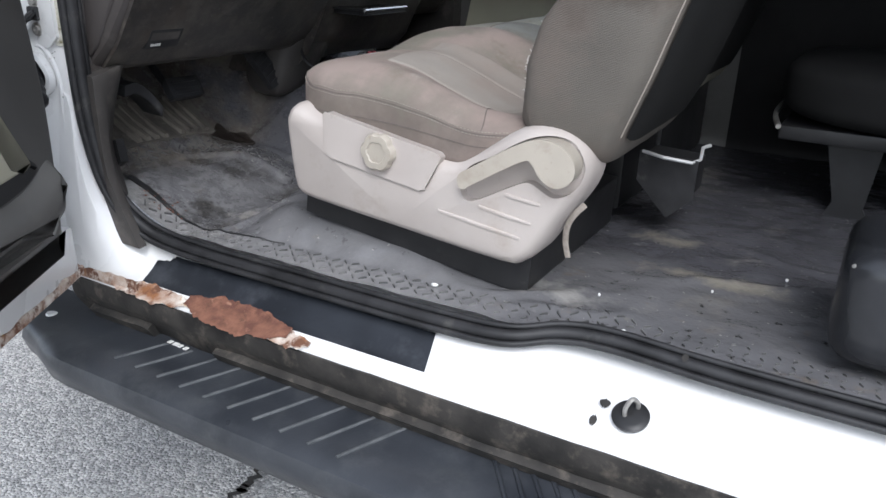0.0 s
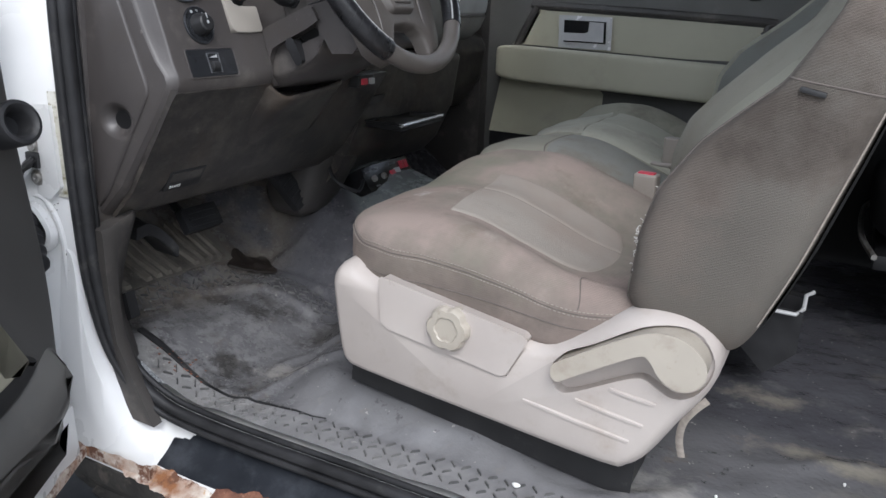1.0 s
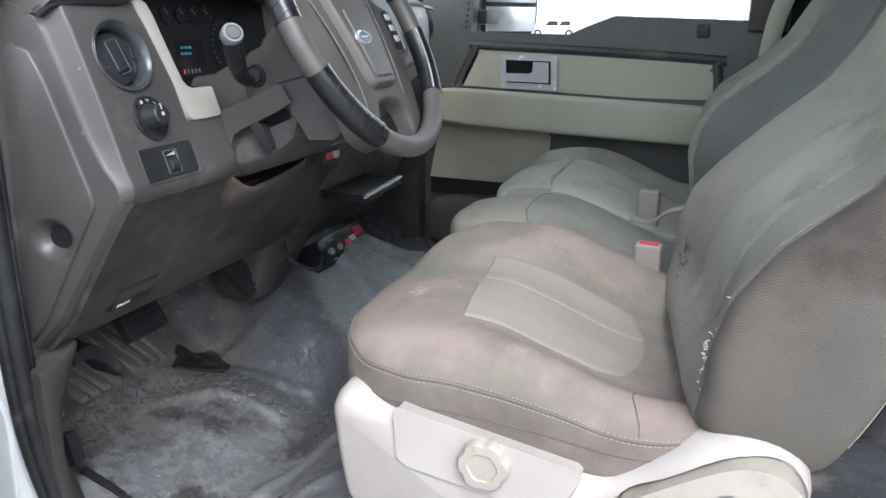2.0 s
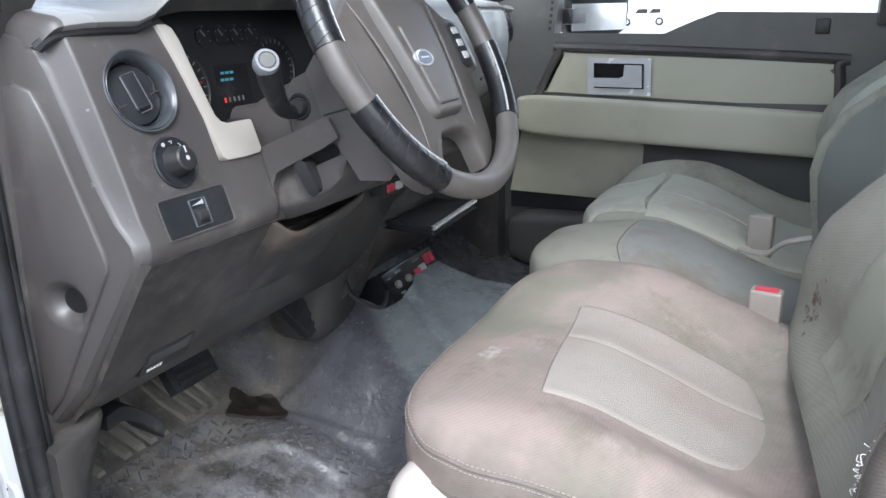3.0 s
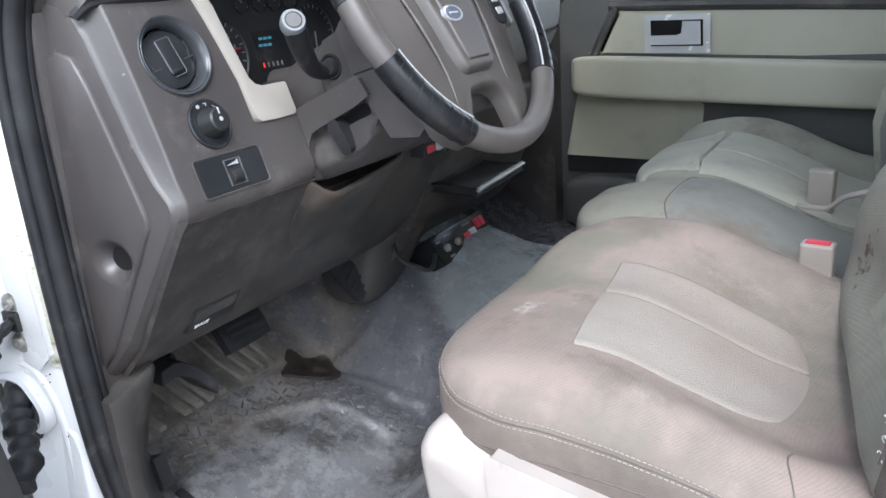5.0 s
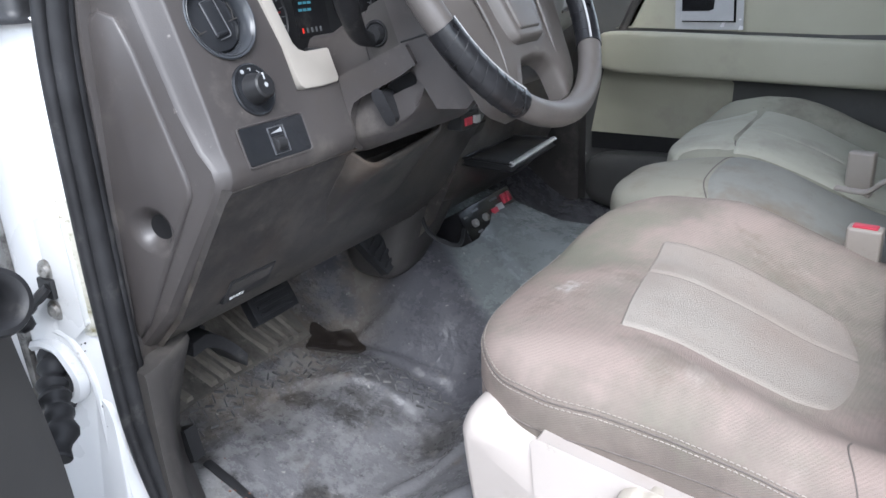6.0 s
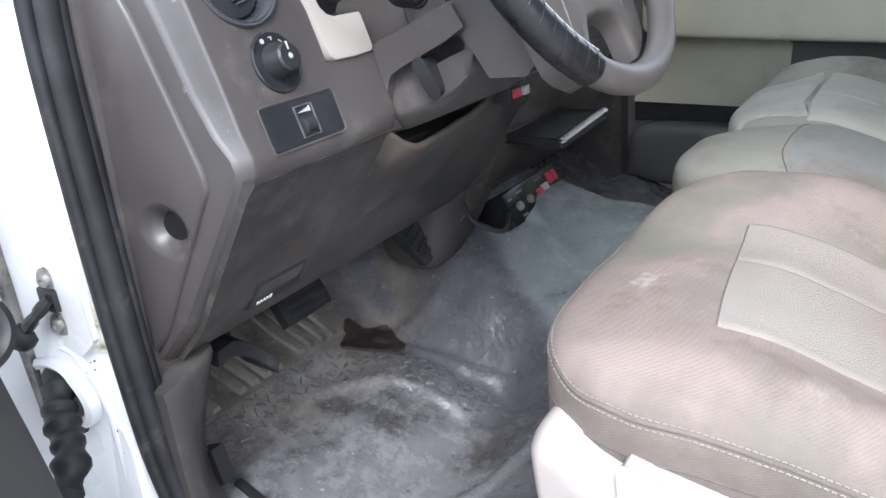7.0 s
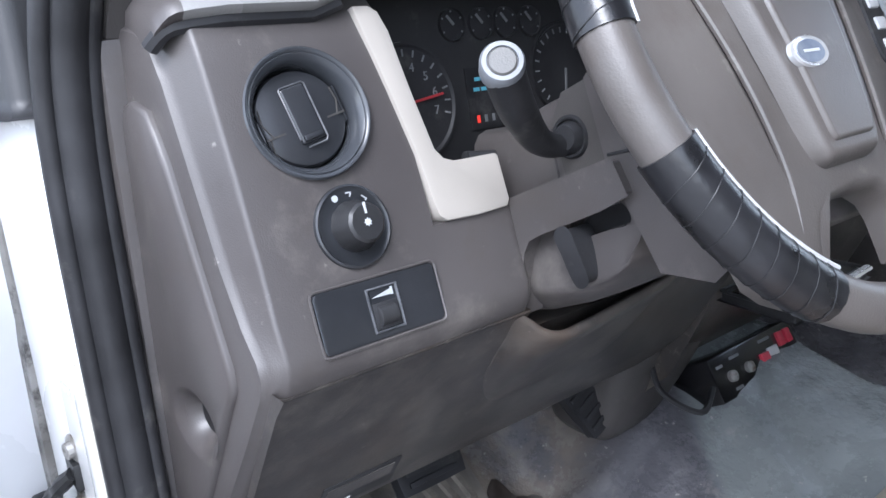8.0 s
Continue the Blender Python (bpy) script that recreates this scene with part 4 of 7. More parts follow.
# shell of the cab
bm = bmesh.new()
box(bm, (-0.25, -0.66, 1.93), (1.35, 0.68, 1.97))
tagged(part("ceiling", bm, DOORGREY), "grey cloth headliner of the truck cab", "headliner", kind="structure")
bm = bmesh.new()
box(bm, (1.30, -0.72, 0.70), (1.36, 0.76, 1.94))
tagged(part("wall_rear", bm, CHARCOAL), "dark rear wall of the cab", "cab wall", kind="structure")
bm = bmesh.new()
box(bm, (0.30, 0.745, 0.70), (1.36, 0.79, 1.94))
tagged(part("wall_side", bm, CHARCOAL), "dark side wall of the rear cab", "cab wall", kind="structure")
bm = bmesh.new()
box(bm, (-1.12, -0.70, 0.70), (-1.06, 0.76, 1.46))
tagged(part("wall_front", bm, UNDER), "dark firewall under the dashboard", "firewall", kind="structure")
bm = bmesh.new()
box(bm, (-1.1, 0.70, 0.70), (-0.62, 0.75, 1.46))
tagged(part("kick_wall", bm, DARK), "dark side wall of the passenger footwell", "cab wall", kind="structure")
# unseen wall, added to stop light leaking into the driver's footwell
bm = bmesh.new()
box(bm, (-1.1, -0.76, 0.66), (-0.79, -0.712, 1.46))
tagged(part("kick_wall_driver", bm, DARK), "unseen side wall that keeps light out of the driver's footwell", "cab wall", kind="structure")
bm = bmesh.new()
prism(bm, [(-1.12, 1.44), (-0.28, 1.93), (-0.285, 1.937), (-1.125, 1.447)], "y", -0.66, 0.68)
ws = tagged(part("window_1", bm, GLASS), "raked laminated windshield glass", "windshield", kind="structure")
ws.visible_shadow = False
bm = bmesh.new()
loft(bm, [[(x, w * u + 0.01, top - 0.05 * abs(u) ** 4 - 0.012 * ss(0.45, 0.55, abs(u))) for u in span(-1, 1, 24)] + [(x, w + 0.01, top - 0.30), (x, -w + 0.01, top - 0.30)] for x, w, top in ((-1.13, 0.87, 1.235), (-1.5, 0.87, 1.232), (-1.9, 0.86, 1.21), (-2.1, 0.84, 1.18), (-2.24, 0.81, 1.13), (-2.30, 0.78, 1.06))])
tagged(part("engine_hood", bm, WHITE, sharp=50), "white painted engine hood beyond the windshield", "hood", kind="structure")


# ---- running board ----
board = thing("running_board", (0.4, -0.88, 0.52), "black plastic running board with ribbed step pad", "running board")
bm = bmesh.new()
rings = []
for x in [-0.712, -0.708, -0.700, -0.690, -0.675, -0.655] + list(span(-0.63, 1.7, 48)):
    k = ss(-0.72, -0.53, x)
    o = -0.828 - 0.070 * min(max((x + 0.715) / 0.06, 0), 1) ** 0.5 - 0.045 * ss(-0.66, -0.50, x)
    inn = -0.765
    top = 0.562
    rings.append([(x, inn, top + 0.012), (x, inn - 0.02, top + 0.003), (x, (inn + o) / 2, top), (x, o + 0.022 * k + 0.008, top), (x, o + 0.006, top - 0.010), (x, o, top - 0.03), (x, o + 0.012, top - 0.065), (x, o + 0.05, top - 0.09), (x, inn, top - 0.09)])
loft(bm, rings)
part("body", bm, BOARD, board, sharp=50)
for i in range(10):
    bm = bmesh.new()
    k = i / 8
    tube(bm, [(-0.397 + 0.443 * k, -0.892 - 0.019 * k, 0.5628), (-0.378 + 0.448 * k, -0.848 - 0.003 * k, 0.5632), (-0.359 + 0.454 * k, -0.804 + 0.012 * k, 0.5640)], 0.0033, 6, flat=0.8)
    part("rib", bm, BOARDRIB, board, "worn pale rib")
for i in range(7):
    bm = bmesh.new()
    x = 0.30 + i * 0.03
    tube(bm, [(x, -0.80, 0.565), (x + 0.05, -0.87, 0.5635), (x + 0.12, -0.915, 0.563)], 0.004, 6)
    part("groove_rib", bm, BOARD, board)
bm = bmesh.new()
for i, w in enumerate((0.011, 0.014, 0.009, 0.010)):
    box(bm, (-0.362 + i * 0.014, -0.806 - i * 0.001, 0.5655), (-0.362 + i * 0.014 + w * 0.8, -0.797 - i * 0.001, 0.5672))
part("logo", bm, LABELWHITE, board, "small pale maker's mark as bars")
for x0, x1 in ((-0.56, -0.40), (-0.24, 1.7)):
    bm = bmesh.new()
    loft(bm, [[(x, -0.785, 0.602), (x, -0.815, 0.585 + 0.004 * noise.noise(Vector((x * 20, 0, 0)))), (x, -0.800, 0.562), (x, -0.765, 0.562)] for x in span(x0, x1, 20)])
    part("bracket", bm, UNDER, board, "dirty black mounting bracket")
bm = bmesh.new()
lathe(bm, [(0, 0), (0.012, 0.001), (0.01, 0.004), (0, 0.005)], facing((-0.62, -0.855, 0.572), (0, 0, 1)), 9, 3, 0.3)
part("paint_splash", bm, LABELWHITE, board, "white paint splash")


# ---- driver's door, standing open ----
door = thing("driver_door", (-0.62, -0.93, 0.62), "open driver's door with grey trim panel, map pocket and pale armrest", "door")
DM = pose(-0.0156, -0.009, 0, 0, 0, -60)


def dpos(s, n, z):
    return DM @ Vector((s, n, z))


bm = bmesh.new()
prism(bm, [(0.445, 0.668), (0.452, 0.80), (0.488, 1.0), (0.498, 1.17), (0.500, 1.25), (0.475, 1.33), (0.465, 1.40), (1.60, 1.40), (1.60, 0.668)], "y", -1.03, -0.912, DM)
part("shell", bm, WHITE, door, "white painted door shell", bevel=0.012)
bm = bmesh.new()
edge = rounded([(0.78, 1.345), (0.66, 1.340), (0.618, 1.325), (0.610, 1.29), (0.604, 1.23), (0.593, 1.16), (0.580, 1.09), (0.569, 1.02), (0.566, 0.94), (0.569, 0.86), (0.572, 0.81), (0.585, 0.785), (0.66, 0.772), (1.50, 0.765), (1.55, 0.80), (1.55, 1.345)], 3)
pillow(bm, edge, [(0.0, -0.93), (0.0, -0.86), (0.004, -0.838), (0.012, -0.826), (0.025, -0.822)], DM)
part("trim_panel", bm, DOORGREY, door, "dark grey trim panel")
bm = bmesh.new()
pillow(bm, rounded([(0.605, 0.930), (0.66, 0.912), (0.72, 0.900), (0.90, 0.898), (1.45, 0.90), (1.48, 0.86), (1.42, 0.800), (0.72, 0.800), (0.63, 0.812), (0.588, 0.838), (0.580, 0.895)], 4), [(0.0, -0.87), (0.0, -0.832), (0.006, -0.820), (0.028, -0.800), (0.045, -0.795)], DM)
part("map_pocket", bm, DOORGREY, door, "deep moulded map pocket")
# black plate that stands for the shade inside the open pocket
bm = bmesh.new()
pillow(bm, rounded([(0.645, 0.918), (0.662, 0.940), (0.709, 0.962), (0.78, 0.976), (1.40, 0.98), (1.43, 0.95), (1.40, 0.90), (0.90, 0.895), (0.72, 0.899)], 4), [(0.0, -0.83), (0.0, -0.8195), (0.01, -0.8185)], DM)
part("pocket_mouth", bm, BLACK, door, "black plate for the shaded open mouth of the pocket")
bm = bmesh.new()
blob(bm, lambda a, b, c: dpos(1.12 + 0.395 * a, -0.825 + 0.030 * b, 1.160 + (0.055 - 0.006 * a) * c), 4, 18)
part("armrest", bm, DOORPANEL, door, "pale beige armrest")
bm = bmesh.new()
pillow(bm, rounded([(0.790, 1.043), (0.760, 1.020), (0.715, 0.945), (0.722, 0.925), (1.46, 0.925), (1.46, 1.043)], 3), [(0.0, -0.84), (0.0, -0.8205), (0.003, -0.8175), (0.008, -0.8165)], DM)
part("lower_insert", bm, DOORPANEL, door, "pale beige lower insert")
bm = bmesh.new()
m = facing((-0.376, -0.976, 1.218), (0.93, 0.05, 0.32)) @ Matrix.Scale(0.84, 4)
lathe(bm, [(0.0, -0.022), (0.013, -0.022), (0.016, -0.012), (0.018, -0.002), (0.0205, 0.004), (0.0245, 0.007), (0.029, 0.006), (0.031, 0.001), (0.030, -0.012), (0.027, -0.045), (0.0, -0.046)], m, 36)
part("grommet", bm, RUBBER, door, "round black rubber grommet")
bm = bmesh.new()
prism(bm, [(0.455, 0.669), (0.462, 0.765), (1.58, 0.765), (1.58, 0.669)], "y", -0.925, -0.868, DM)
part("lower_skin", bm, WHITE, door, "white steel skin below the trim", bevel=0.006)
bm = bmesh.new()
rows = []
for s in span(0.445, 1.5, 90):
    k = 0.004 * noise.noise(Vector((s * 22, 0, 0)))
    rows.append([dpos(s, -0.900, 0.6665), dpos(s, -0.8655 + k * 0.3, 0.6665), dpos(s, -0.8645 + k * 0.3, 0.678), dpos(s, -0.8655, 0.682 + max(-0.006, 2.2 * k)), dpos(s, -0.8690, 0.683 + max(-0.006, 2.4 * k))])
loft(bm, rows)
part("rust_edge", bm, RUSTFLAKE, door, "rusty flaking lower edge of the door")

# ---- front seats ----
def cushion_top(x, y, c, w):
    """Height of a cushion whose middle is at y = c."""
    e = (y - c) / w
    z = 1.072 - 0.080 * ss(-0.09, 0.17, x) - 0.012 * ss(-0.12, -0.24, x)
    if c < -0.2:
        # driver's: far bolster full, near one worn down
        z += 0.030 * ss(0.45, 0.80, abs(e)) * ss(-0.12, 0.1, x)
        z -= 0.030 * ss(0.78, 1.05, -e) * (1 - 0.5 * ss(-0.1, 0.15, x))
        z += 0.038 * ss(0.15, 0.90, e) * (1 - 0.45 * ss(-0.05, 0.2, x))
    elif c < 0.2:
        z += 0.020 - 0.016 * abs(e) ** 3
    else:
        # passenger's: a full front roll, a low middle and a high far bolster
        z += 0.025 - (0.010 * ss(-0.150, -0.02, x) + 0.004 * math.exp(-((x + 0.133) / 0.008) ** 2)) * (1 - ss(0.38, 0.62, e))
        z += 0.026 * ss(0.36, 0.68, e) * ss(-0.27, -0.20, x) - 0.034 * ss(0.70, 1.05, e)
    return z + 0.0025 * noise.noise(Vector((x * 16, y * 16, 0)))


def cushion_shape(c, w, x0, x1, low, height):
    """The cushion's layout: from points of a rounded cube to places."""
    def fn(a, b, d):
        x = (x0 + x1) / 2 + (x1 - x0) / 2 * a
        y = c + w * b
        x += (0.050 if c < 0.2 else 0.022) * abs(b) ** 3 * ss(0.2, -1.0, a)
        t = cushion_top(x, y, c, w) + height
        return Vector((x, y, low + (t - low) * (d + 1) / 2))
    return fn


NROUND = 6.5


def on_round(fn, a, b, d):
    k = (abs(a) ** NROUND + abs(b) ** NROUND + abs(d) ** NROUND) ** (1 / NROUND)
    return fn(a / k, b / k, d / k)


def cushion(parent, c, w, mat, x0=-0.25, x1=0.26, low=0.93, label="", height=0.0):
    fn = cushion_shape(c, w, x0, x1, low, height)
    bm = bmesh.new()
    blob(bm, fn, NROUND, 34)
    part("cushion", bm, mat, parent, label)
    return fn


def insert(parent, fn, mat, front, rear, name="insert", height=0.004, label="", groove=0.55):
    """A padded panel laid into the top of a cushion; front and rear give the near and far corners."""
    bm = bmesh.new()
    def put(u, v):
        (a0, b0), (a1, b1), (a2, b2), (a3, b3) = front[0], front[1], rear[0], rear[1]
        a = (a0 + (a1 - a0) * v) * (1 - u) + (a2 + (a3 - a2) * v) * u
        b = (b0 + (b1 - b0) * v) * (1 - u) + (b2 + (b3 - b2) * v) * u
        bc = (b2 + b3) / 2
        b = bc + (b - bc) * (1 - 0.16 * max(2 * u - 1, 0) ** 6)
        a += 0.10 * (1 - (2 * v - 1) ** 2) * max(2 * u - 1, 0) ** 2
        k = max(1 - abs(a) ** NROUND - abs(b) ** NROUND, 0.0) ** (1 / NROUND)
        edge = min(2.5 * u, 1 - u, v, 1 - v)
        p = fn(a, b, k)
        p.z += -0.004 + (height + 0.004) * ss(0, 0.05, edge) - 0.003 * math.exp(-((v - groove) / 0.010) ** 2)
        return p
    sheet(bm, put, span(0, 1, 40), span(0, 1, 60))
    return part(name, bm, mat, parent, label)


def seam_line(parent, pts, mat, r=0.0016, name="seam"):
    bm = bmesh.new()
    tube(bm, smooth_path(pts, 8), r, 6)
    return part(name, bm, mat, parent)


def stitches(parent, pts, mat, step=0.0075, r=0.0009, name="stitching"):
    bm = bmesh.new()
    line = smooth_path(pts, 14)
    run = 0.0
    for a, b in zip(line, line[1:]):
        run += (b - a).length
        if run > step:
            run = 0.0
            d = (b - a).normalized()
            tube(bm, [a - d * step * 0.36, a + Vector((0, 0, 0.0006)), a + d * step * 0.36], r, 5)
    return part(name, bm, mat, parent)


BACK = [(0.95, 0.250, 0.362), (1.02, 0.208, 0.385), (1.10, 0.205, 0.413), (1.16, 0.223, 0.432), (1.22, 0.264, 0.450), (1.29, 0.345, 0.468), (1.36, 0.385, 0.485), (1.42, 0.408, 0.502), (1.55, 0.450, 0.535), (1.66, 0.485, 0.56)]


INNER = [(0.95, 0.165), (1.03, 0.128), (1.13, 0.131), (1.19, 0.152), (1.235, 0.192), (1.30, 0.260), (1.353, 0.322), (1.42, 0.368), (1.55, 0.425), (1.66, 0.47)]
MIDDLE = [(0.95, 0.20), (1.03, 0.158), (1.13, 0.160), (1.19, 0.178), (1.235, 0.210), (1.30, 0.270), (1.353, 0.322), (1.42, 0.368), (1.55, 0.425), (1.66, 0.47)]
UPRIGHT = [(0.95, 0.20), (1.05, 0.150), (1.124, 0.137), (1.185, 0.128), (1.24, 0.138), (1.287, 0.170), (1.347, 0.25), (1.402, 0.312), (1.55, 0.40), (1.66, 0.45)]


def along(rows, z):
    for p, q in zip(rows, rows[1:]):
        if z <= q[0]:
            t = max((z - p[0]) / (q[0] - p[0]), 0)
            return [a + (b - a) * t for a, b in zip(p[1:], q[1:])]
    return list(rows[-1][1:])


def back_at(z, b, near, far):
    """Front and rear depth of a backrest at a height, across its width (b from -1 to 1)."""
    k = min(max((b + 1) / 2, 0), 1)
    return along(near, z)[0] * (1 - k) + along(far, z)[0] * k, along(BACK, z)[1] - (0.07 if far is UPRIGHT else 0)


def backrest(parent, c, w, mat, near, far, label="", deep=0.0, top=1.64, front=None):
    bm = bmesh.new()
    def fn(a, b, d):
        z = 0.955 + (top - 0.955) * (d + 1) / 2
        f, r = back_at(z, b, near, far)
        ww = w * (1 - 0.22 * ss(1.25, 1.66, z))
        y = c + ww * b
        hollow = 0.062 * (1 - abs(b) ** 2.2) * ss(1.0, 1.1, z)
        x = (f + deep + hollow) + (r - f - deep - hollow) * (a + 1) / 2
        return Vector((x, y, z + 0.002 * noise.noise(Vector((x * 14, y * 14, z * 14)))))
    blob(bm, fn, NROUND, 40)
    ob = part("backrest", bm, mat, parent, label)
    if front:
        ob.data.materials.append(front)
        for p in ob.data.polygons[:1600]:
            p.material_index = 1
    return fn


def back_panel(parent, fn):
    """The black panel on the rear of a backrest, its shade in the colour."""
    bm = bmesh.new()
    sheet(bm, lambda b, d: on_round(fn, 1, b, d) + Vector((0.004, 0, 0)), span(-0.94, 0.94, 16), span(-0.96, 0.97, 20))
    part("back_panel", bm, CHARCOAL, parent, "black panel on the rear of the backrest, deepened for the shade there")


def back_front(c, w, y, z, near, far, lift=0.003, deep=0.0):
    b = (y - c) / (w * (1 - 0.22 * ss(1.25, 1.66, z)))
    f, _ = back_at(z, b, near, far)
    return (f + deep + 0.062 * (1 - min(abs(b), 1) ** 2.2) * ss(1.0, 1.1, z) - lift, y, z)


driver = thing("driver_seat", (0.05, -0.39, 0.74), "worn taupe cloth driver's seat with beige plastic side shield", "seat", "front seats")
DC, DW = -0.385, 0.252
seat_fn = cushion(driver, DC, DW, TAUPE, x0=-0.240, label="stained taupe cloth seat cushion")
insert(driver, seat_fn, INSERT, ((-0.350, -0.610), (-0.450, 0.385)), ((0.49, -0.44), (0.46, 0.45)), label="paler centre panel of the cushion", height=0.003, groove=0.62)
back_fn = backrest(driver, DC, DW, TAUPEBACK, BACK, INNER, "brown grey cloth backrest, shade in its colour, with a lighter greyer front", front=FRONTCLOTH)
back_panel(driver, back_fn)
bm = bmesh.new()
sheet(bm, lambda u, v: back_front(DC, DW, -0.445 + 0.145 * v + 0.03 * (v - 0.5) * u, 1.06 + 0.27 * u, BACK, INNER, 0.004 * ss(0, 0.08, min(u, 1 - u, v, 1 - v))), span(0, 1, 16), span(0, 1, 12))
part("insert", bm, OLIVE, driver, "paler centre panel of the backrest")


def surf_line(fn, pts, n, lift):
    """Points on a padded shape, lifted off it along its outer side."""
    out = []
    mid = fn(0, 0, 0)
    for p in smooth_path(pts, n):
        q = on_round(fn, *p)
        out.append(q + (q - mid).normalized() * lift)
    return out


top_seam = [(-1, 0.3, 0.70), (-1, -0.4, 0.70), (-0.97, -0.97, 0.68), (-0.7, -1, 0.66), (0.0, -1, 0.60), (0.6, -1, 0.62), (1, -1, 0.7)]
seam_line(driver, surf_line(seat_fn, top_seam, 6, 0.0), SEAM, 0.0010)
for h in (0.07, -0.06):
    stitches(driver, surf_line(seat_fn, [(a, b, d + h) for a, b, d in top_seam], 6, 0.0006), STITCH, 0.005, 0.0007)
seam_line(driver, surf_line(seat_fn, [(-1, 0.3, 0.1), (-0.97, -0.97, 0.08), (0.0, -1, 0.05), (1, -1, 0.2)], 6, 0.0), SEAM, 0.0009)
seam_line(driver, surf_line(seat_fn, [(0.62, -0.98, 0.72), (0.60, -0.86, 1.0), (0.58, -0.72, 1.0)], 6, 0.0), SEAM, 0.0009)
edge_line = [(-1, -0.96, d) for d in span(-0.80, 0.97, 14)]
seam_line(driver, surf_line(back_fn, edge_line, 4, 0.0004), SEAM, 0.002)
stitches(driver, surf_line(back_fn, [(a, b + 0.05, d) for a, b, d in edge_line], 10, 0.0008), STITCH, 0.006, 0.0009)
bm = bmesh.new()
tube(bm, surf_line(back_fn, [(0.97, -0.97, d) for d in span(-0.95, 0.97, 14)], 3, 0.0005), 0.0013, 6)
part("piping", bm, STITCH, driver, "pale piping along the rear edge")
seam_line(driver, surf_line(back_fn, [(-0.99, -0.97, 0.0), (-0.4, -1, -0.01), (0.4, -1, -0.03), (1, -0.99, -0.05)], 6, 0.0), SEAM, 0.0010)
random.seed(12)
bm = bmesh.new()
for d in [random.gauss(-0.62, 0.05) for _ in range(16)] + [random.uniform(-0.80, -0.35) for _ in range(5)]:
    p = on_round(back_fn, -0.99, -0.95, max(d, -0.93))
    q = p + Vector((random.uniform(-0.006, 0.0), random.uniform(-0.006, 0.003), random.uniform(-0.008, 0.005)))
    tube(bm, smooth_path([p, (p + q) / 2 + Vector((random.uniform(-0.004, 0.002), random.uniform(-0.004, 0.004), random.uniform(-0.004, 0.004))), q], 3), 0.0005, 4)
tagged(part("frayed_thread", bm, THREAD, driver, "frayed white thread along the seam"), kind="stuff")
bm = bmesh.new()
box(bm, (-0.013, -0.004, -0.003), (0.013, 0.006, 0.003), Matrix.Translation((0.388, -0.637, 1.284)) @ pose(0, 0, 0, 0, 12, 0))
part("label_tag", bm, BLACK, driver, "small black sewn tag", bevel=0.002)

bm = bmesh.new()
SHIELD = rounded([(-0.205, 0.955), (-0.203, 0.982), (-0.188, 0.999), (-0.165, 1.000), (-0.138, 0.990), (-0.05, 0.976), (0.05, 0.960), (0.105, 0.950), (0.14, 0.953), (0.20, 0.994), (0.245, 1.017), (0.29, 1.018), (0.325, 1.000), (0.340, 0.970), (0.332, 0.930), (0.302, 0.880), (0.272, 0.828), (0.250, 0.806), (0.215, 0.798), (0.03, 0.815), (-0.14, 0.832), (-0.178, 0.842), (-0.193, 0.87)], 3)
pillow(bm, SHIELD, [(0.0, -0.56), (0.0, -0.608), (0.001, -0.624), (0.005, -0.638), (0.011, -0.647), (0.019, -0.652)])
shield = part("side_shield", bm, BEIGE, driver, "beige plastic seat side shield", sharp=16)
bm = bmesh.new()
prism(bm, rounded([(0.143, 0.925), (0.147, 0.903), (0.158, 0.893), (0.178, 0.899), (0.225, 0.925), (0.255, 0.938), (0.275, 0.930), (0.295, 0.922), (0.318, 0.930), (0.332, 0.950), (0.334, 0.975), (0.318, 1.000), (0.290, 1.010), (0.250, 1.002), (0.195, 0.968), (0.160, 0.948)], 3), "y", -0.70, -0.634)
carve(shield, bm)
bm = bmesh.new()
prism(bm, [(-0.115, 0.993), (-0.110, 0.999), (0.105, 0.961), (0.113, 0.952), (0.084, 0.896), (0.075, 0.893), (-0.100, 0.919), (-0.111, 0.930)], "y", -0.70, -0.6475)
carve(shield, bm)
bm = bmesh.new()
prism(bm, [(-0.112, 0.990), (-0.108, 0.995), (0.103, 0.958), (0.109, 0.952), (0.082, 0.900), (0.074, 0.897), (-0.098, 0.923), (-0.108, 0.932)], "y", -0.6565, -0.63)
part("knob_panel", bm, BEIGE, shield, bevel=0.002)
bm = bmesh.new()
lathe(bm, [(0.0, -0.01), (0.030, -0.01), (0.031, 0.0), (0.031, 0.010), (0.028, 0.014), (0.018, 0.0145), (0.0165, 0.0125), (0.0, 0.0125)], facing((0.0, -0.6555, 0.947), (0, -1, 0)), 96, 6, 0.10)
part("lumbar_knob", bm, KNOBBEIGE, shield, "fluted round adjuster knob")
bm = bmesh.new()
prism(bm, rounded([(0.152, 0.922), (0.152, 0.936), (0.168, 0.948), (0.235, 0.990), (0.272, 1.006), (0.305, 1.003), (0.327, 0.984), (0.329, 0.962), (0.315, 0.947), (0.297, 0.945), (0.280, 0.956), (0.268, 0.972), (0.250, 0.974), (0.172, 0.926), (0.160, 0.918)], 4), "y", -0.672, -0.635)
part("recline_lever", bm, KNOBBEIGE, shield, "curved recline lever", bevel=0.005, seg=3, min_angle=50)
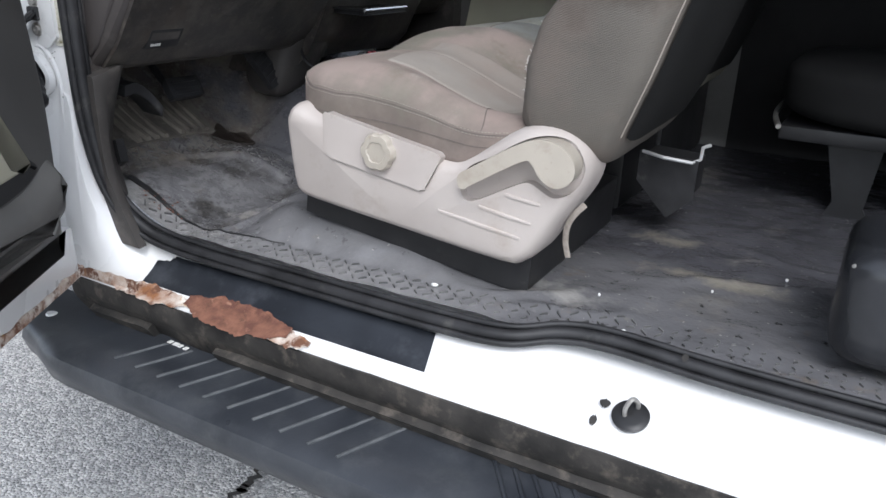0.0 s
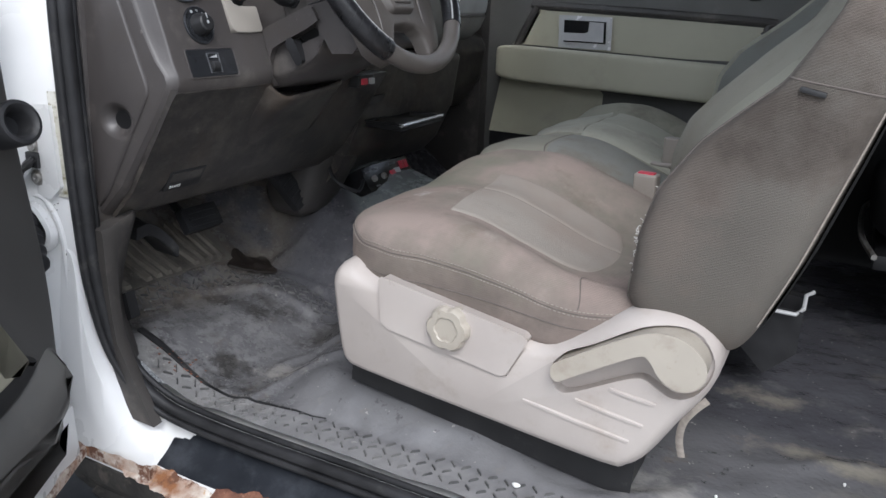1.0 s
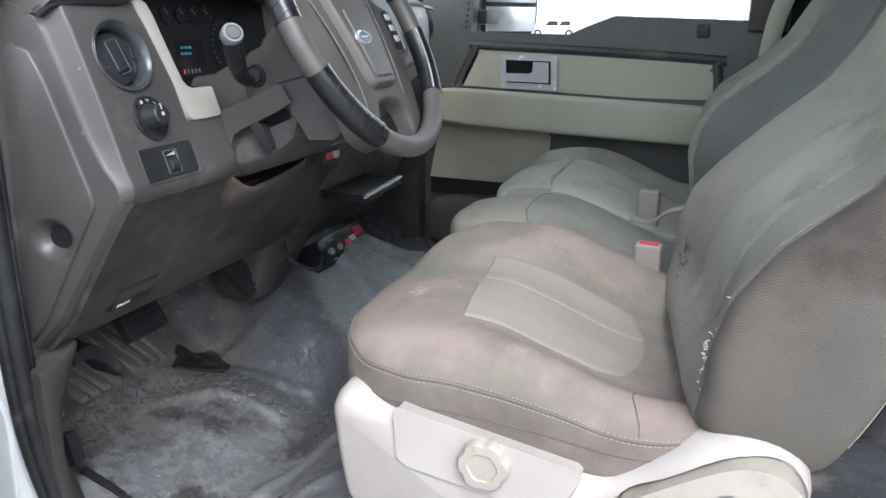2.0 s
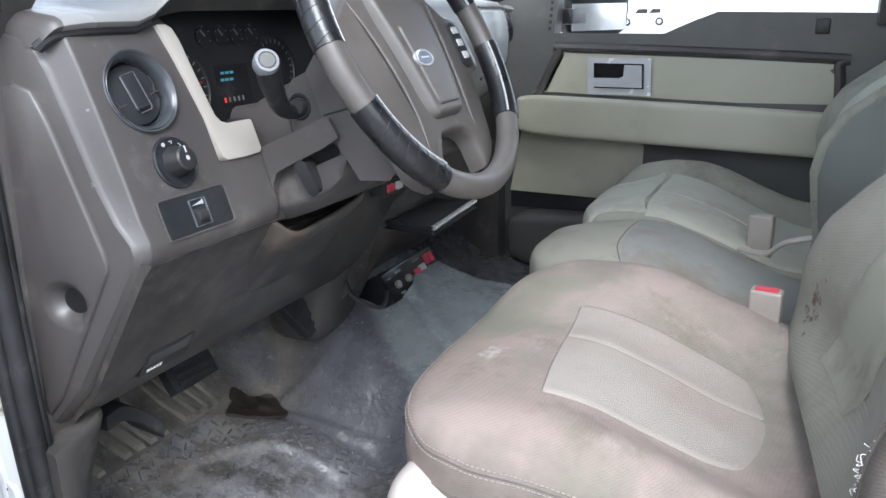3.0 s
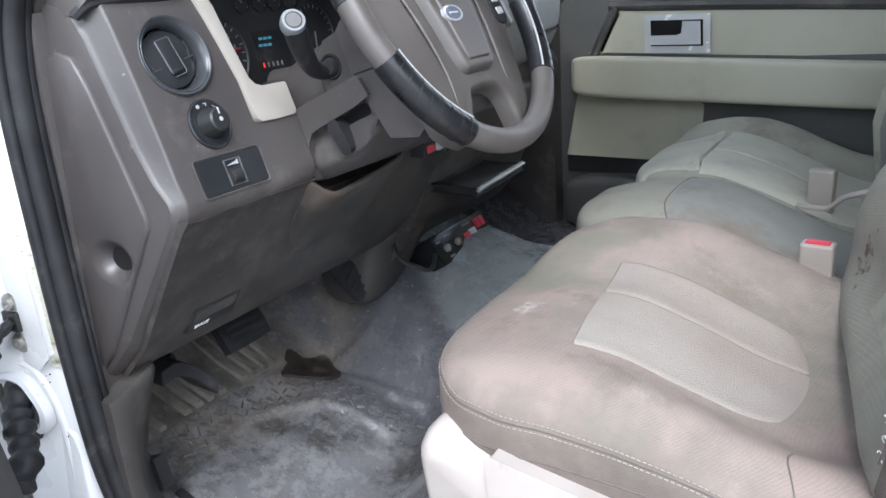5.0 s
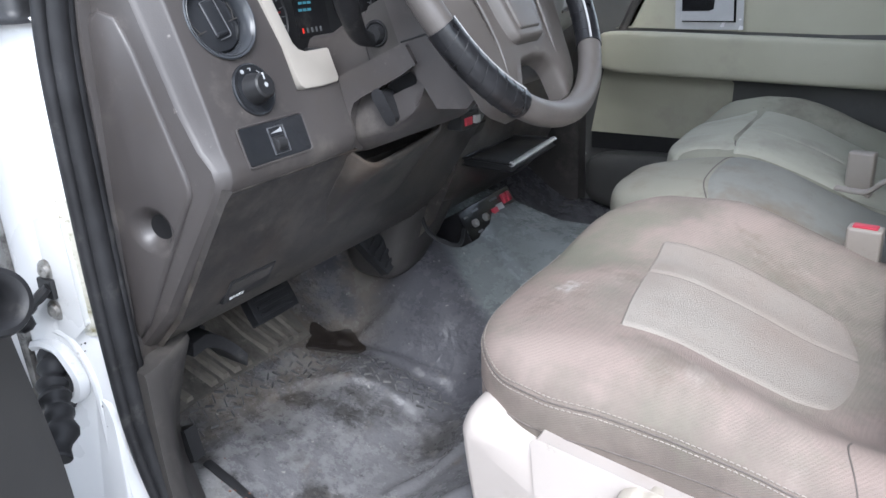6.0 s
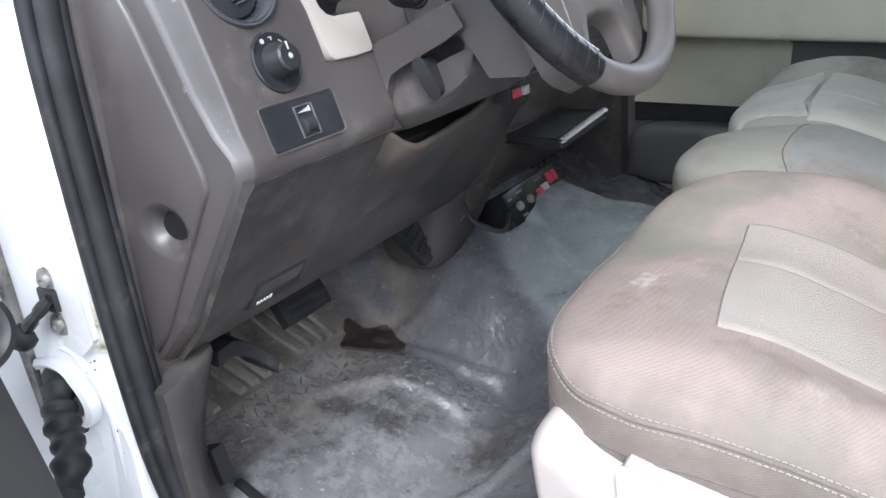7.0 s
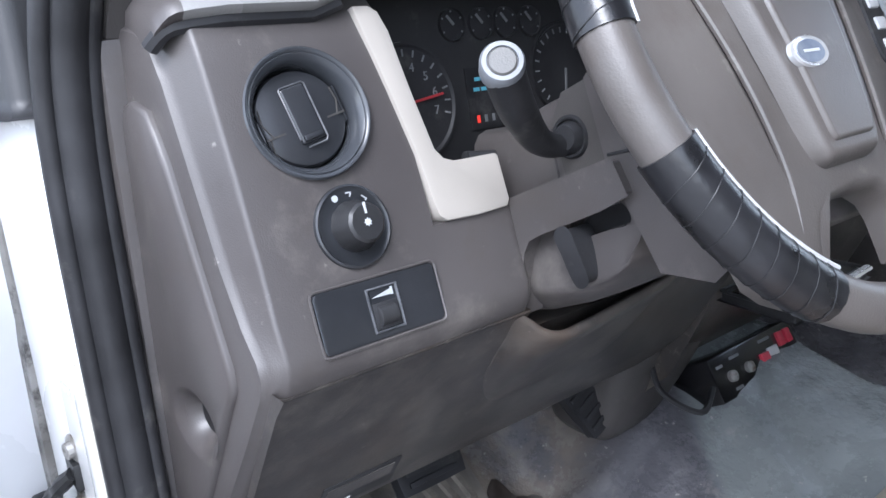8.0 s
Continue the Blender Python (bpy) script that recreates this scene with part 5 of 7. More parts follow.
for a, b in (((0.108, 0.868), (0.250, 0.850)), ((0.178, 0.888), (0.265, 0.876)), ((0.220, 0.914), (0.277, 0.908))):
    bm = bmesh.new()
    tube(bm, [(a[0], -0.651, a[1]), ((a[0] + b[0]) / 2, -0.6525, (a[1] + b[1]) / 2), (b[0], -0.651, b[1])], 0.003, 6)
    part("moulded_rib", bm, BEIGE, shield)
bm = bmesh.new()
prism(bm, [(-0.185, 0.86), (0.25, 0.84), (0.245, 0.742), (-0.190, 0.80)], "y", -0.605, -0.17)
part("seat_base", bm, BLACK, driver, "dark seat riser", bevel=0.004)
bm = bmesh.new()
tube(bm, smooth_path([(0.328, -0.60, 0.905), (0.314, -0.602, 0.888), (0.303, -0.598, 0.866), (0.300, -0.592, 0.838), (0.305, -0.588, 0.812)], 5), 0.0048, 8, flat=0.22, side=(0, 1, 0))
part("loose_strap", bm, STITCH, driver, "frayed pale cloth strap")
centre = thing("centre_seat", (0.05, 0.02, 0.76), "grey taupe cloth middle seat between the front seats", "seat", "front seats")
centre_fn = cushion(centre, 0.022, 0.142, GREYCLOTH, x0=-0.265, label="greyish worn cloth cushion", height=0.008)
insert(centre, centre_fn, SLATE, ((-0.415, -0.97), (-0.415, 0.97)), ((0.90, -0.97), (0.90, 0.97)), label="smoother blue grey rear half of the cushion", height=0.0015, groove=9)
seam_line(centre, surf_line(centre_fn, [(-0.42, -1, 0.3), (-0.42, -0.97, 0.9), (-0.42, -0.5, 1), (-0.42, 0.5, 1), (-0.42, 0.97, 0.9)], 8, -0.0003), SEAM, 0.0011)
back_panel(centre, backrest(centre, 0.018, 0.142, DARKSLATE, MIDDLE, UPRIGHT, "dark grey cloth upright middle backrest", deep=0.012))
pass_seat = thing("passenger_seat", (0.05, 0.42, 0.76), "olive grey cloth passenger seat with paler centre panel", "seat", "front seats")
PC, PW = 0.415, 0.240
pass_fn = cushion(pass_seat, PC, PW, OLIVE, x0=-0.26, label="olive grey cloth cushion")
front_roll = smooth_path([(-1.0, 0.05, 0), (-1.0, 0.45, 0), (-0.99, 0.85, 0), (-0.88, 1.0, 0), (-0.70, 1.0, 0), (-0.512, 1.0, 0)], 6)
bm = bmesh.new()


def roll_panel(u, v):
    """The pale panel that wraps over the cushion's front roll."""
    k = min(u, 0.9999) * (len(front_roll) - 1)
    q = front_roll[int(k)].lerp(front_roll[min(int(k) + 1, len(front_roll) - 1)], k - int(k))
    p = on_round(pass_fn, q.x, -0.985 + (1.285 + 0.18 * ss(-0.8, -0.535, q.x)) * v, q.y)
    mid = pass_fn(0, 0, 0)
    return p + (p - mid).normalized() * (-0.002 + 0.006 * ss(0, 0.05, min(u, 4 * (1 - u), v, 1 - v)))


sheet(bm, roll_panel, span(0, 1, 40), span(0, 1, 36))
part("front_panel", bm, OLIVELIGHT, pass_seat, "pale front panel of the cushion")
insert(pass_seat, pass_fn, OLIVELIGHT, ((-0.512, -0.97), (-0.512, 0.48)), ((0.70, -0.97), (0.70, 0.38)), label="pale centre panel of the cushion", height=0.004, groove=0.45)
seam_line(pass_seat, surf_line(pass_fn, [(-0.518, -0.9, 1), (-0.518, -0.4, 1), (-0.518, 0.2, 1), (-0.518, 0.50, 1)], 8, 0.0), SEAM, 0.0014)
back_panel(pass_seat, backrest(pass_seat, PC, PW, OLIVE, UPRIGHT, UPRIGHT, "olive grey backrest"))
bm = bmesh.new()
sheet(bm, lambda u, v: back_front(PC, PW, 0.33 + 0.2 * v, 1.1 + 0.3 * u, UPRIGHT, UPRIGHT, 0.004 * ss(0, 0.08, min(u, 1 - u, v, 1 - v))), span(0, 1, 12), span(0, 1, 12))
part("insert", bm, OLIVELIGHT, pass_seat, "pale centre panel of the backrest")
for x0, x1, y0, y1, par in ((-0.2, 0.24, -0.11, 0.15, centre), (-0.2, 0.24, 0.19, 0.67, pass_seat)):
    bm = bmesh.new()
    box(bm, (x0, y0, 0.75), (x1, y1, 0.95))
    part("seat_base", bm, BLACK, par, "dark seat riser", bevel=0.01)


def buckle(place, turn, lean, label, red=True):
    b = thing("seat_belt_buckle", place, label, "seat belt buckle", "seat belt buckles")
    m = Matrix.Translation(place) @ pose(0, 0, 0, lean, 0, turn)
    bm = bmesh.new()
    box(bm, (-0.021, -0.012, 0.0), (0.021, 0.012, 0.078), m)
    part("housing", bm, BUCKLE, b, bevel=0.005, seg=3)
    if red:
        bm = bmesh.new()
        box(bm, (-0.015, -0.008, 0.074), (0.015, 0.006, 0.0805), m)
        part("release_button", bm, RED, b, "red release button", bevel=0.002)
    bm = bmesh.new()
    box(bm, (-0.014, -0.005, -0.05), (0.014, 0.005, 0.004), m)
    part("stalk", bm, BUCKLE, b, bevel=0.002)
    return b


buckle((0.122, -0.150, 1.008), -8, 4, "beige seat belt buckle with red button between the seats")
buckle((0.085, 0.225, 1.018), -10, 0, "pale seat belt buckle beside the passenger seat", False)
belt = thing("belt_webbing", (0.12, 0.16, 1.04), "pale grey seat belt webbing lying between the seats", "seat belt")
bm = bmesh.new()
tube(bm, smooth_path([(0.055, 0.165, 1.046), (0.085, 0.150, 1.047), (0.105, 0.140, 1.052), (0.130, 0.130, 1.075), (0.17, 0.12, 1.090)], 6), 0.0034, 8, flat=2.0, side=(0, 1, 0.3))
part("webbing", bm, BUCKLE, belt)
bm = bmesh.new()
for i in range(5):
    blob(bm, lambda a, b, c: (0.084 + 0.005 * i * (1 if i % 2 else -0.6) + 0.007 * a * (1 + 0.5 * noise.noise(Vector((a * 5, b * 5, c * 5 + i)))), -0.146 + 0.01 * noise.noise(Vector((i, 2, 0))) + 0.008 * b * (1 + 0.6 * noise.noise(Vector((a * 4, b * 2, c * 4 + i)))), 1.034 + 0.006 * c * (1 + 0.5 * noise.noise(Vector((a * 6, b * 4, i)))) + 0.002 * i), 1.6, 8)
tagged(part("paper_scrap", bm, THREAD, sharp=20), "crumpled pale paper scrap tucked beside the buckle", "paper")


# ---- dashboard ----
def face_x(z):
    """Depth of the driver's dash face at a height."""
    return -0.396 - 0.33 * max(z - 1.25, -0.02)


dash = thing("dashboard", (-0.6, 0.0, 1.0), "brown grey moulded plastic dashboard, dusty and scuffed", "dashboard")
FN = Vector((1, 0, 0.33)).normalized()
bm = bmesh.new()
PROF = [(-0.60, 1.460), (-0.500, 1.463), (-0.478, 1.459), (-0.463, 1.447), (face_x(1.42), 1.42), (face_x(1.36), 1.36), (face_x(1.306), 1.306), (face_x(1.27), 1.27), (-0.3935, 1.252), (-0.393, 1.240), (-0.400, 1.226), (-0.43, 1.183), (-0.50, 1.080), (-0.545, 1.035), (-0.565, 1.025), (-0.60, 1.03)]
rows = []
for y, k, band in ((-0.7412, 0.016, 0.036), (-0.7410, 0.013, 0.0265), (-0.7404, 0.009, 0.0238), (-0.7368, 0.0065, 0.0226), (-0.7350, 0.004, 0.0200), (-0.7315, 0.002, 0.0115), (-0.7282, 0.001, 0.0030), (-0.7274, 0.0005, 0.0014), (-0.7262, 0.0003, 0.0003), (-0.7245, 0.0, 0.0), (-0.70, 0.0, 0.0), (-0.66, 0.0, 0.0), (-0.601, 0.0, 0.0), (-0.5995, 0.0, 0.0), (-0.57, 0.0, 0.0), (-0.536, 0.0, 0.0), (-0.531, 0.001, 0.0), (-0.528, 0.004, 0.0), (-0.527, 0.010, 0.0), (-0.522, 0.018, 0.0)):
    ring_ = []
    for x, z in PROF:
        w = ss(1.235, 1.29, z)
        x, z = x + (-0.50 - x) * k / 0.10 * (1 - w) - band * w * (x > -0.55), z + (1.25 - z) * k / 0.20 - 0.35 * band * ss(1.43, 1.46, z)
        if y > -0.600 and z > 1.306:
            x, z = (face_x(1.306) if x > -0.46 else -0.60), 1.306
        if y > -0.600 and z < 1.20:
            x, z = -0.44 - 0.1 * (x < -0.5), 1.20
        ring_.append((x, y, z))
    rows.append(ring_)
loft(bm, rows)
end_part = part("driver_end", bm, DASH, dash, sharp=34)
bm = bmesh.new()
lathe(bm, [(0.0, -0.04), (0.0395, -0.04), (0.0395, 0.02), (0.0, 0.02)], facing(Vector((face_x(1.388) + 0.0015, -0.671, 1.388)), (1, -0.05, 0.33)), 64)
carve(end_part, bm)
bm = bmesh.new()
lathe(bm, [(0.0, -0.03), (0.0215, -0.03), (0.0215, 0.02), (0.0, 0.02)], facing((-0.493, -0.741, 1.185), (0, -1, 0)), 40)
carve(end_part, bm)
# end cover with its screw recess
bm = bmesh.new()
CO = [(-0.530, 1.403), (-0.497, 1.400), (-0.485, 1.388), (-0.436, 1.240), (-0.435, 1.226), (-0.530, 1.062), (-0.545, 1.050), (-0.552, 1.055)]
HX, HZ = -0.493, 1.185


def spread_out(d):
    """The cover's outline moved inwards by d, cut by rays from the screw hole."""
    pts = offset(CO, d)
    out = []
    for i in range(72):
        a = 2 * math.pi * i / 72
        u = Vector((math.cos(a), math.sin(a)))
        best = None
        for p, q in zip(pts, pts[1:] + pts[:1]):
            p, q = Vector(p) - Vector((HX, HZ)), Vector(q) - Vector((HX, HZ))
            e = q - p
            den = u.x * e.y - u.y * e.x
            if abs(den) > 1e-9:
                k, w = (p.x * e.y - p.y * e.x) / den, (p.x * u.y - p.y * u.x) / den
                if k > 0 and -1e-6 <= w <= 1.000001:
                    best = k if best is None else min(best, k)
        out.append((HX + u.x * best, HZ + u.y * best))
    return out


def hole(r):
    return [(HX + 1.08 * r * math.cos(2 * math.pi * i / 72), HZ + 0.95 * r * math.sin(2 * math.pi * i / 72)) for i in range(72)]


loft(bm, [[(x, y, z) for x, z in o] for o, y in ((spread_out(0), -0.737), (spread_out(0), -0.7435), (spread_out(0.0012), -0.7452), (spread_out(0.0035), -0.7462), (hole(0.0285), -0.7462), (hole(0.0262), -0.7455), (hole(0.0205), -0.7415), (hole(0.0160), -0.7362), (hole(0.0140), -0.7320))], caps=False)
cover = part("end_cover", bm, DASH, dash, "snap-on end cover with a screw recess", sharp=60)
# sleeve coloured black in place of the shade deep in the hole
bm = bmesh.new()
loft(bm, [[(x, y, z) for x, z in o] for o, y in ((hole(0.0142), -0.7322), (hole(0.0138), -0.728), (hole(0.0138), -0.715), (hole(0.004), -0.713))])
recess = part("recess", bm, RUBBER, cover, "round screw recess, the shade of its depth in the black colour")
for turned in (end_part, cover, recess):
    for v in turned.data.vertices:
        if v.co.y < -0.690:
            v.co.y -= 0.12 * max(-0.425 - v.co.x, 0) * ss(-0.690, -0.735, v.co.y)
bm = bmesh.new()
loft(bm, [[(x0, -0.776, z), (x0 + w, -0.766, z), (x0 + w, -0.72, z), (x0, -0.72, z)] for x0, w, z in ((-0.575, 0.030, 1.022), (-0.568, 0.024, 1.05), (-0.566, 0.028, 1.22), (-0.566, 0.040, 1.38), (-0.566, 0.046, 1.44))])
part("end_flange", bm, DASH, dash, bevel=0.006)

# knee panel that slopes away under the dash
bm = bmesh.new()
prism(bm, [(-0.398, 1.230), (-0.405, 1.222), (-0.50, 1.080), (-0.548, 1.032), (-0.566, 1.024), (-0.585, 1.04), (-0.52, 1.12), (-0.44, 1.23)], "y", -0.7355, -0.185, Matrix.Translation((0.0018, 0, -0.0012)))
knee = part("knee_panel", bm, KNEE, dash, "scuffed knee panel with shade in its dark colour", bevel=0.0125, seg=5, min_angle=20)
bm = bmesh.new()
box(bm, (-0.46, -0.526, 1.206), (-0.35, -0.345, 1.26))
carve(knee, bm)
bm = bmesh.new()
rings = []
LIP = smooth_path([(-0.540, 0.000, 1.229), (-0.530, 0.004, 1.222), (-0.518, 0.010, 1.211), (-0.502, 0.014, 1.205), (-0.48, 0.015, 1.206), (-0.42, 0.015, 1.212), (-0.37, 0.014, 1.218), (-0.352, 0.010, 1.222), (-0.342, 0.004, 1.226), (-0.336, 0.000, 1.228)], 4)
for y, k, z in LIP:
    x = -0.4005 + k
    foot = 1.155 - 2.5 * k
    fx = -0.402 - (1.222 - foot) * 0.669
    rings.append([(x - 0.010, y, z - 0.004), (x - 0.006, y, z + 0.0015), (x - 0.002, y, z + 0.002), (x, y, z - 0.001), (x - 0.001, y, z - 0.006), (x * 0.75 + fx * 0.25 - 0.001, y, z * 0.75 + foot * 0.25 - 0.003), (x * 0.4 + fx * 0.6, y, z * 0.4 + foot * 0.6 - 0.002), (fx - 0.003, y, foot - 0.003), (fx - 0.03, y, foot + 0.02), (x - 0.03, y, z - 0.03)])
loft(bm, rings)
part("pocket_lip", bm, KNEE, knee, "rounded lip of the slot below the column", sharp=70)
bm = bmesh.new()
box(bm, (-0.46, -0.528, 1.200), (-0.445, -0.343, 1.262))
part("pocket_slot", bm, RUBBER, knee, "dark back of the slot below the column")


def knee_quad(y0, y1, d0, d1, lift):
    o = Vector((-0.5, 0, 1.080))
    t = Vector((0.095, 0, 0.142)).normalized()
    nn = Vector((0.142, 0, -0.095)).normalized()
    return [o + t * d + nn * lift + Vector((0, y, 0)) for y, d in ((y0, d0), (y1, d0), (y1, d1), (y0, d1))]
def knee_block(bm, y0, y1, d0, d1, low, high):
    a, b = knee_quad(y0, y1, d0, d1, low), knee_quad(y0, y1, d0, d1, high)
    va, vb = [bm.verts.new(p) for p in a], [bm.verts.new(p) for p in b]
    bm.faces.new(va), bm.faces.new(vb)
    for i in range(4):
        bm.faces.new((va[i], va[(i + 1) % 4], vb[(i + 1) % 4], vb[i]))
bm = bmesh.new()
knee_block(bm, -0.668, -0.592, -0.020, 0.022, -0.002, 0.0035)
handle = part("brake_release", bm, BLACK, knee, "black parking brake release handle", bevel=0.004)
bm = bmesh.new()
knee_block(bm, -0.664, -0.600, 0.000, 0.017, 0.002, 0.0042)
part("finger_recess", bm, DARK, handle)
q = knee_quad(-0.668, -0.63, -0.016, -0.004, 0.0048)
tx = (q[1] - q[0]).normalized()
ty = (q[3] - q[0]).normalized()
mm = Matrix((tx, ty, tx.cross(ty))).transposed().to_4x4()
mm.translation = (q[0] + q[2]) / 2
bm = bmesh.new()
words("brake_lettering", "BRAKE", mm, 0.0078, LABELWHITE, handle)

# round air vent
vent = Vector((face_x(1.388) + 0.0015, -0.680, 1.388))
vent.y = -0.671
VM = facing(vent, (1, -0.05, 0.33))
VS = VM @ Matrix.Translation((0, 0, -0.010)) @ pose(0, 0, 0, 0, 0, 13)
bm = bmesh.new()
lathe(bm, [(0.036, -0.03), (0.0385, -0.004), (0.0412, -0.0005), (0.0422, 0.0016), (0.0412, 0.0030), (0.0396, 0.0026), (0.0388, 0.0012), (0.0381, 0.0018), (0.0352, -0.0010), (0.0335, -0.006), (0.0328, -0.012), (0.0326, -0.03), (0.036, -0.03)], VM, 64)
ring = part("vent_ring", bm, VENTRING, dash, "satin black concave vent ring", sharp=60)
bm = bmesh.new()
lathe(bm, [(0.0, 0.0022), (0.012, 0.0019), (0.024, 0.0006), (0.0300, -0.001), (0.0315, -0.003), (0.0315, -0.02)], VS, 56)
disc = part("vent_disc", bm, VENTBLACK, ring, "black louvre disc")
bm = bmesh.new()
box(bm, (-0.0090, -0.0165, -0.002), (0.0090, 0.0205, 0.0040), VS)
tab = part("louvre_tab", bm, VENTBLACK, disc, "raised louvre tab", bevel=0.0022, seg=3)
# pale line round the edge of the tab
bm = bmesh.new()
tube(bm, [VS @ Vector(p) for p in ((-0.0092, -0.0130, 0.0036), (-0.0092, 0.0195, 0.0036), (-0.0080, 0.0208, 0.0034), (0.0080, 0.0208, 0.0034), (0.0092, 0.0195, 0.0036), (0.0092, -0.0165, 0.0036), (0.0075, -0.0188, 0.0032), (-0.0060, -0.0188, 0.0032))], 0.0006, 6)
part("tab_edge", bm, EDGEGREY, tab, "pale edge line of the tab")
for sx, y0, y1 in ((-1, -0.024, -0.006), (-1, -0.006, 0.014), (1, -0.006, 0.012)):
    bm = bmesh.new()
    tube(bm, [VS @ Vector((sx * 0.0235, y0, 0.0009)), VS @ Vector((sx * 0.0275, (y0 + y1) / 2, 0.0002)), VS @ Vector((sx * 0.0262, y1, 0.0004))], 0.0005, 6)
    part("louvre_line", bm, UNDER, disc)
bm = bmesh.new()
box(bm, (-0.0072, -0.0150, 0.001), (0.0072, -0.0110, 0.0058), VS)
part("thumb_tab", bm, VENTBLACK, disc, bevel=0.0014)
for sx in (-1, 1):
    bm = bmesh.new()
    box(bm, (min(sx * 0.0095, sx * 0.029), -0.0062, -0.002), (max(sx * 0.0095, sx * 0.029), -0.0050, 0.0022 - 0.0008), VS)
    part("louvre_line", bm, UNDER, disc)
    bm = bmesh.new()
    box(bm, (sx * 0.0285 - 0.0006, -0.012, -0.004), (sx * 0.0285 + 0.0006, 0.012, 0.0008), VS)
    part("pivot_edge", bm, VENTBLACK, disc)

# light switch
LM = facing(Vector((face_x(1.319) + 0.001, -0.660, 1.317)), FN) @ Matrix.Diagonal((0.78, 0.78, 0.8, 1))
bm = bmesh.new()
lathe(bm, [(0.0, 0.0022), (0.024, 0.0022), (0.031, 0.0018), (0.0328, 0.0030), (0.0345, 0.0022), (0.0352, -0.001)], LM, 48)
plate = part("light_switch", bm, VENTBLACK, dash, "round headlight switch")
bm = bmesh.new()
lathe(bm, [(0.0215, -0.002), (0.021, 0.006), (0.0185, 0.012), (0.0165, 0.022), (0.014, 0.024), (0.0, 0.024)], LM, 36, 10, 0.03)
knob = part("knob", bm, BLACK, plate)
bm = bmesh.new()
box(bm, (-0.0009, 0.007, 0.0235), (0.0009, 0.016, 0.0250), LM)
part("pointer", bm, MARK, knob)
bm = bmesh.new()
lathe(bm, [(0, 0.0238), (0.0036, 0.0240), (0.0036, 0.0246), (0, 0.0248)], LM, 16, 8, 0.35)
part("lamp_mark", bm, MARK, knob)
bm = bmesh.new()
lathe(bm, [(0.0019, 0.0024), (0.0028, 0.0024), (0.0028, 0.003), (0.0019, 0.003)], LM @ Matrix.Translation((-0.0115, 0.0245, 0)), 14)
part("position_mark", bm, MARK, plate)
for dx, dy, w, turn in ((0.0015, 0.0275, 0.0024, 0), (0.0030, 0.0255, 0.0016, 60), (0.0150, 0.0215, 0.0026, -40), (0.0165, 0.0195, 0.0012, 40)):
    bm = bmesh.new()
    box(bm, (-w, -0.0005, 0.0024), (w, 0.0005, 0.003), LM @ Matrix.Translation((dx, dy, 0)) @ pose(0, 0, 0, 0, 0, turn))
    part("position_mark", bm, MARK, plate)

# dimmer panel
SM = facing(Vector((face_x(1.266) + 0.0015, -0.656, 1.266)), FN)
bm = bmesh.new()
prism(bm, [(-0.0425, -0.0195), (0.0425, -0.0195), (0.0450, -0.0185), (0.046, -0.016), (0.046, 0.016), (0.0450, 0.0185), (0.0425, 0.0195), (-0.0425, 0.0195), (-0.0450, 0.0185), (-0.046, 0.016), (-0.046, -0.016), (-0.0450, -0.0185)], "z", -0.004, 0.0022, SM)
panel = part("switch_panel", bm, VENTBLACK, dash, "black rectangular switch panel", bevel=0.002)
bm = bmesh.new()
tube(bm, [SM @ Vector(p) for p in ((-0.0435, -0.0205, 0.001), (0.0435, -0.0205, 0.001), (0.0462, -0.0193, 0.001), (0.047, -0.0165, 0.001), (0.047, 0.0165, 0.001), (0.0462, 0.0193, 0.001), (0.0435, 0.0205, 0.001), (-0.0435, 0.0205, 0.001), (-0.0462, 0.0193, 0.001), (-0.047, 0.0165, 0.001), (-0.047, -0.0165, 0.001), (-0.0462, -0.0193, 0.001))], 0.0010, 6, closed=True)
part("panel_edge", bm, DASH, panel)
bm = bmesh.new()
tube(bm, [SM @ Vector(p) for p in ((-0.009, -0.0145, 0.0026), (0.013, -0.0145, 0.0026), (0.013, 0.013, 0.0026), (-0.009, 0.013, 0.0026))], 0.0011, 6, closed=True)
rocker_sw = part("dimmer_switch", bm, EDGEGREY, panel, "framed dimmer switch")
bm = bmesh.new()
box(bm, (-0.0075, -0.0130, 0.0015), (0.0115, 0.0035, 0.0030), SM)
part("wheel_well", bm, RUBBER, rocker_sw, bevel=0.001)
bm = bmesh.new()
lathe(bm, [(0.0055, -0.0068), (0.0068, -0.006), (0.0068, 0.006), (0.0055, 0.0068)], SM @ Matrix.Translation((0.002, -0.0050, 0.0010)) @ pose(0, 0, 0, 0, 90, 0), 24, 24, 0.05)
part("thumb_wheel", bm, BLACK, rocker_sw)
bm = bmesh.new()
prism(bm, [(-0.0065, 0.0072), (0.009, 0.0068), (0.009, 0.0105)], "z", 0.0022, 0.0030, SM)
part("dimmer_mark", bm, MARK, rocker_sw)
bm = bmesh.new()
box(bm, (0.0086, 0.0065, 0.0022), (0.0098, 0.0115, 0.0030), SM)
part("dimmer_mark", bm, MARK, rocker_sw)

# pale instrument bezel
def on_face(y, z, lift):
    return Vector((face_x(z), y, z)) + FN * lift
bm = bmesh.new()
OUT = [(-0.6215, 1.450), (-0.618, 1.434), (-0.609, 1.395), (-0.600, 1.352), (-0.596, 1.318), (-0.5945, 1.311), (-0.589, 1.3065), (-0.560, 1.3055), (-0.533, 1.3065), (-0.530, 1.311), (-0.5305, 1.342), (-0.533, 1.344), (-0.570, 1.344), (-0.579, 1.347), (-0.5845, 1.354), (-0.592, 1.395), (-0.5975, 1.433), (-0.6025, 1.446), (-0.609, 1.450)]
